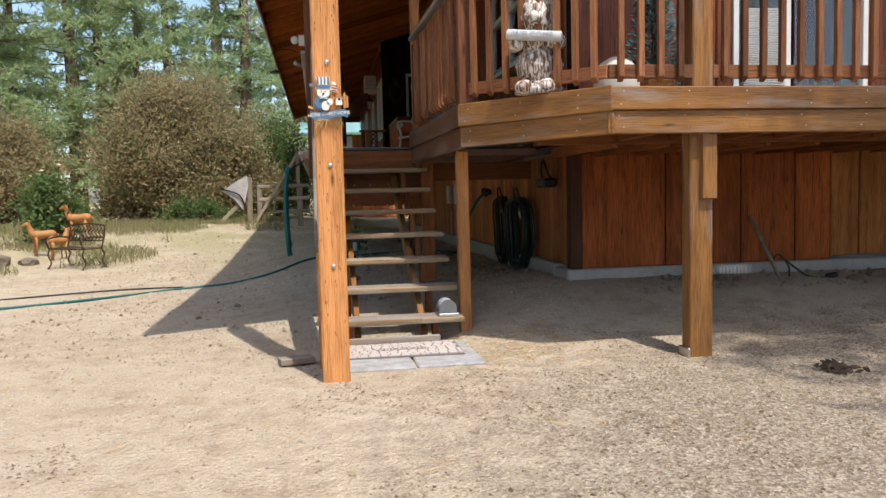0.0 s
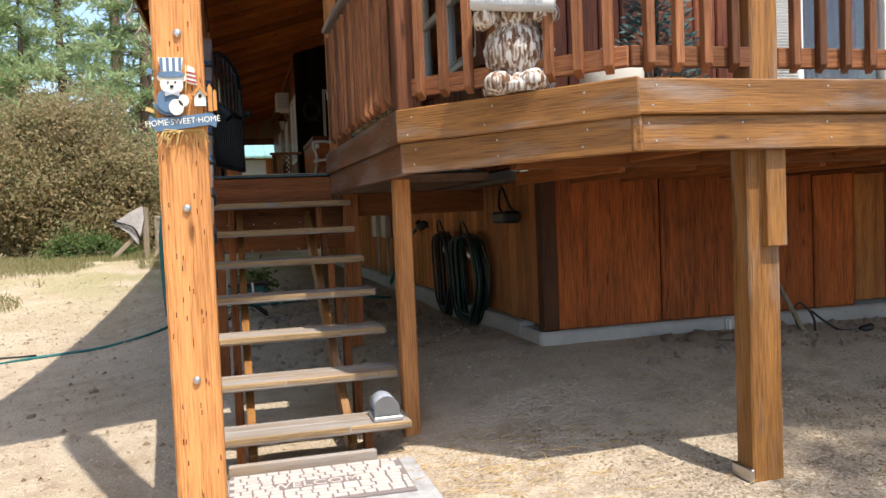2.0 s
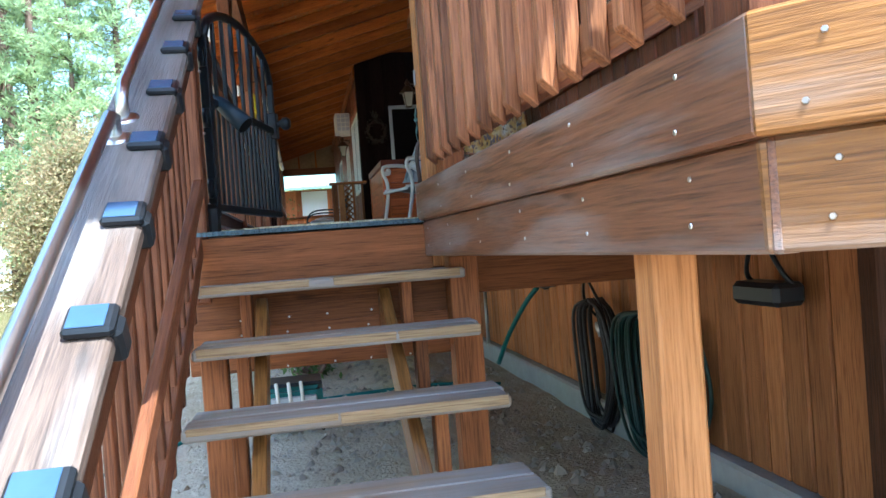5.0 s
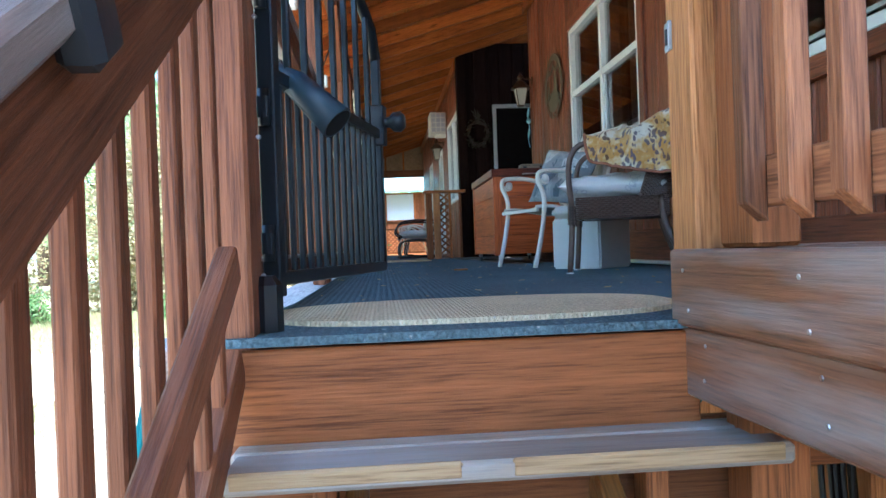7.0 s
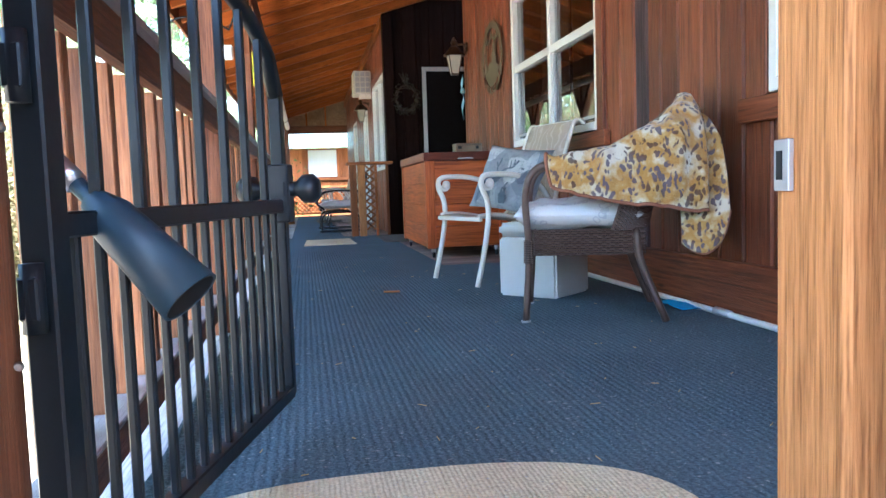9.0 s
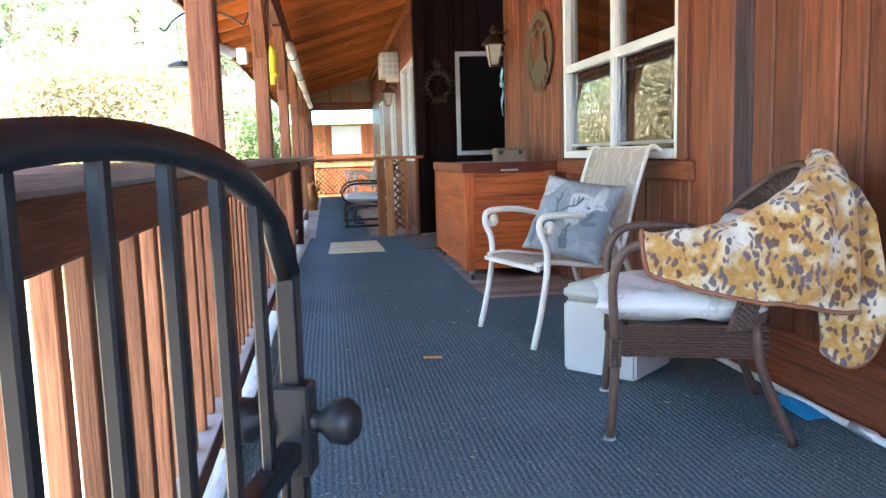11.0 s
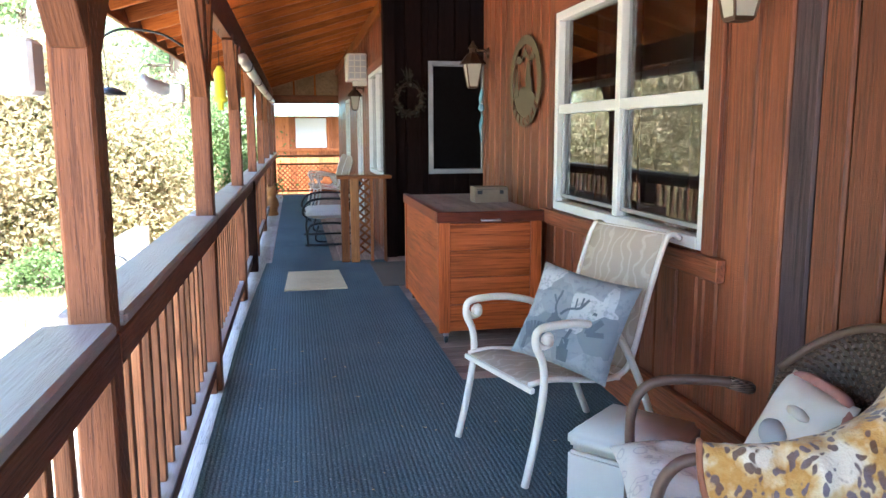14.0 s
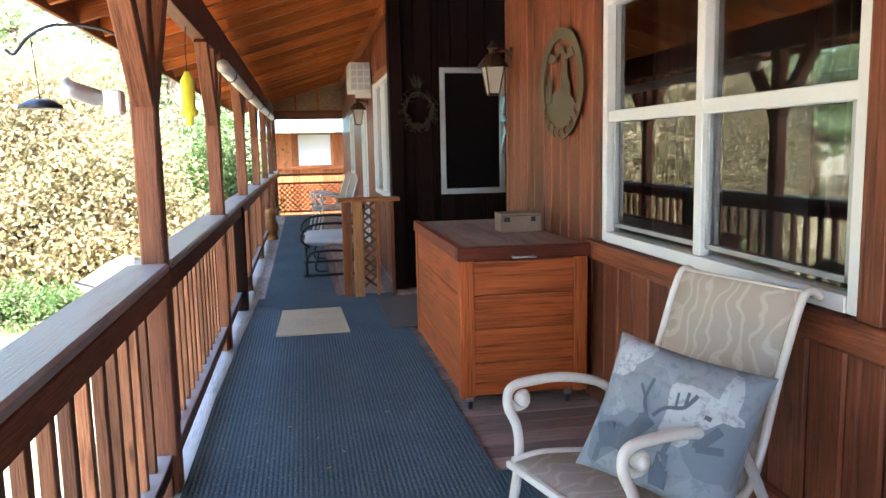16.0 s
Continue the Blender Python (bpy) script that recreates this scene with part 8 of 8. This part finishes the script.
def make_fence():
    t = thing("log_fence", -1.2, 20.8, 0.3, "weathered timber fence with rails and a diagonal brace", "fence")
    z = ground_z(-1.6, 20.8)
    for x in (-1.55, -1.30, -0.25):
        board("post", (x, 20.8, z - 0.1), (x + 0.02, 20.8, z + (1.2 if x < -1.4 else 1.0)), 0.13, 0.13, M_FENCE, t, up=(0, 1, 0), bevel=0.015)
    for zz in (0.28, 0.62, 0.95):
        board("rail", (-1.30, 20.75, z + zz), (0.0, 20.75, z + zz + 0.02), 0.06, 0.09, M_FENCE, t, bevel=0.015)
    board("brace", (-1.38, 20.68, z + 0.05), (-0.3, 20.68, z + 1.75), 0.06, 0.07, M_FENCE, t)
    board("far_post", (-0.28, 20.85, z - 0.1), (-0.28, 20.85, z + 1.8), 0.09, 0.09, M_FENCE, t, up=(0, 1, 0))
    board("prop", (-2.35, 20.7, z - 0.02), (-1.6, 20.75, z + 0.72), 0.1, 0.1, M_FENCE, t)


make_fence()
origin(0.4, 0)
sg = thing("rustic_board", -2.3, 20.65, 0.9, "split grey slab board fixed slanting to the fence post", "board")
zf = ground_z(-2, 20.8)
flat("slab", [(-2.62, zf + 0.85), (-2.2, zf + 1.12), (-1.98, zf + 1.22), (-1.95, zf + 0.95), (-2.05, zf + 0.55), (-2.1, zf + 0.35), (-2.3, zf + 0.62)], 20.62, 20.70, M_GREYBOARD, sg)
tube("strap", [(-2.6, 20.6, zf + 0.9), (-2.2, 20.58, zf + 0.75), (-2.05, 20.6, zf + 0.45)], 0.02, M_IRON, sg, 6)


origin(0, 0)


def make_garden_bench():
    t = thing("garden_bench", -3.55, 13.0, 0.0, "dark wrought-iron garden bench with a scrolled back", "bench")
    z = ground_z(-3.55, 13.0)
    m = Matrix.Translation((-3.55, 13.0, z)) @ pose(0, 0, 0, 0, 0, -35) @ Matrix.Scale(0.78, 4)

    def b(nm, pts, r=0.014, steps=5):
        tube(nm, [tuple(m @ Vector(p)) for p in pts], r, M_BRONZE, t, 6, steps)
    for s in (-0.5, 0.5):
        b("front_leg", [(s, -0.28, 0.0), (s, -0.2, 0.12), (s, -0.26, 0.28), (s, -0.22, 0.40)])
        b("rear_leg", [(s, 0.30, 0.0), (s, 0.2, 0.14), (s, 0.25, 0.30), (s, 0.2, 0.40), (s, 0.26, 0.62), (s, 0.30, 0.86)])
        b("arm", [(s, 0.25, 0.62), (s, -0.05, 0.64), (s, -0.28, 0.58), (s, -0.24, 0.42)])
    for k in range(6):
        b("seat_slat", [(-0.5, -0.22 + 0.085 * k, 0.41), (0.5, -0.22 + 0.085 * k, 0.41)], 0.016, 0)
    b("back_rail", [(-0.5, 0.30, 0.86), (0, 0.31, 0.89), (0.5, 0.30, 0.86)])
    b("back_rail", [(-0.5, 0.25, 0.55), (0.5, 0.25, 0.55)], 0.012, 0)
    for k in range(10):
        x = -0.45 + 0.1 * k
        b("scroll", [(x, 0.26, 0.56), (x + 0.05, 0.27, 0.64), (x - 0.02, 0.28, 0.72), (x + 0.06, 0.29, 0.79), (x, 0.30, 0.86)], 0.010)


make_garden_bench()


def make_deer(m, label):
    """A deer ornament in one mesh, facing +x."""
    bm = bmesh.new()
    tube_bm(curve_points([(-0.36, 0, 0.66), (-0.15, 0, 0.68), (0.15, 0, 0.66), (0.3, 0, 0.70), (0.38, 0, 0.88), (0.42, 0, 1.0), (0.50, 0, 1.0), (0.60, 0, 0.95)], 4), 0.1, bm, 12,
            radii=[0.07, 0.12, 0.135, 0.14, 0.135, 0.13, 0.135, 0.14, 0.145, 0.145, 0.14, 0.13, 0.12, 0.11, 0.10, 0.09, 0.08, 0.075, 0.07, 0.07, 0.075, 0.075, 0.07, 0.065, 0.06, 0.055, 0.045, 0.04, 0.03][:29])
    for x in (-0.28, -0.22, 0.22, 0.28):
        y = 0.07 if int(x * 100) % 4 else -0.07
        tube_bm([(x, y, 0.62), (x + (0.05 if x < 0 else -0.02), y, 0.34), (x, y, 0.0)], 0.03, bm, 8, radii=[0.06, 0.032, 0.022])
    for s in (-1, 1):
        tube_bm([(0.42, s * 0.04, 1.03), (0.38, s * 0.12, 1.12)], 0.02, bm, 6, radii=[0.025, 0.008])
    tube_bm([(-0.38, 0, 0.68), (-0.44, 0, 0.60)], 0.02, bm, 6, radii=[0.03, 0.012])
    ob = part("deer_figure", bm, M_DEER, m=m, smooth=True)
    return tagged(ob, label, "garden figure")


M_DEER = plain("fawn_paint", (0.42, 0.19, 0.06), 0.6, vary=0.25, scale=7)
make_deer(pose(-4.35, 16.0, ground_z(-4.35, 16.0) + 0.12, 0, 0, 172) @ Matrix.Scale(0.62, 4), "tan painted deer figure standing in the garden bed")
make_deer(pose(-4.2, 14.2, ground_z(-4.2, 14.2), 0, 0, 60) @ Matrix.Scale(0.5, 4), "small tan painted fawn figure in the garden bed")
make_deer(pose(-4.55, 14.6, ground_z(-4.55, 14.6) + 0.04, 0, 0, 200) @ Matrix.Scale(0.55, 4), "small tan painted fawn figure in the garden bed")
bed = bmesh.new()
bmesh.ops.create_uvsphere(bed, u_segments=28, v_segments=14, radius=1, matrix=Matrix.Translation((-6.0, 15.2, 0.0)) @ Matrix.Diagonal((2.2, 1.9, 0.28, 1)))
for v in bed.verts:
    v.co += Vector((0, 0, 0.05 * noise.noise(v.co * 2.0)))
tagged(part("garden_bed", bed, M_GROUND, smooth=True), "raised earth garden bed edged with rocks", "garden bed", kind="structure")
rodt = thing("plant_stake", -6.6, 14.0, 0.1, "thin green garden stake", "stake")
tube("rod", [(-6.55, 14.0, 0.1), (-6.57, 14.0, 1.6)], 0.012, M_GREENLEAF, rodt, 6, 0)
fl = thing("yellow_flower", -5.3, 15.2, 1.6, "pale yellow flower heads on the garden plant", "flower")
for k, (x, y, z) in enumerate(((-4.7, 16.1, 1.85), (-5.05, 16.2, 1.75), (-5.35, 16.4, 1.65))):
    part("bloom", lathe_bm([(0.01, -0.02), (0.05, 0), (0.045, 0.02), (0.01, 0.03)], 10, Matrix.Translation((x, y, z))), M_CREAMPAINT, fl)
    tube("stem", [(x, y, z - 0.02), (x - 0.05, y + 0.05, z - 0.35)], 0.006, M_GREENLEAF, fl, 5, 0)
sc = thing("eave_ornament", -0.55, 9.0, 3.7, "pale antler ornament hanging along the eave", "ornament")
for k in range(5):
    yy = 9.0 + 0.9 * k
    tube("antler", [(-0.56, yy, 3.84), (-0.58, yy - 0.05, 3.76), (-0.64, yy + 0.03, 3.70), (-0.58, yy + 0.05, 3.62)], 0.014, M_CREAM, sc, 6)
    tube("cord", [(-0.525, yy, 3.95), (-0.56, yy, 3.83)], 0.004, M_TWIG, sc, 4, 0)
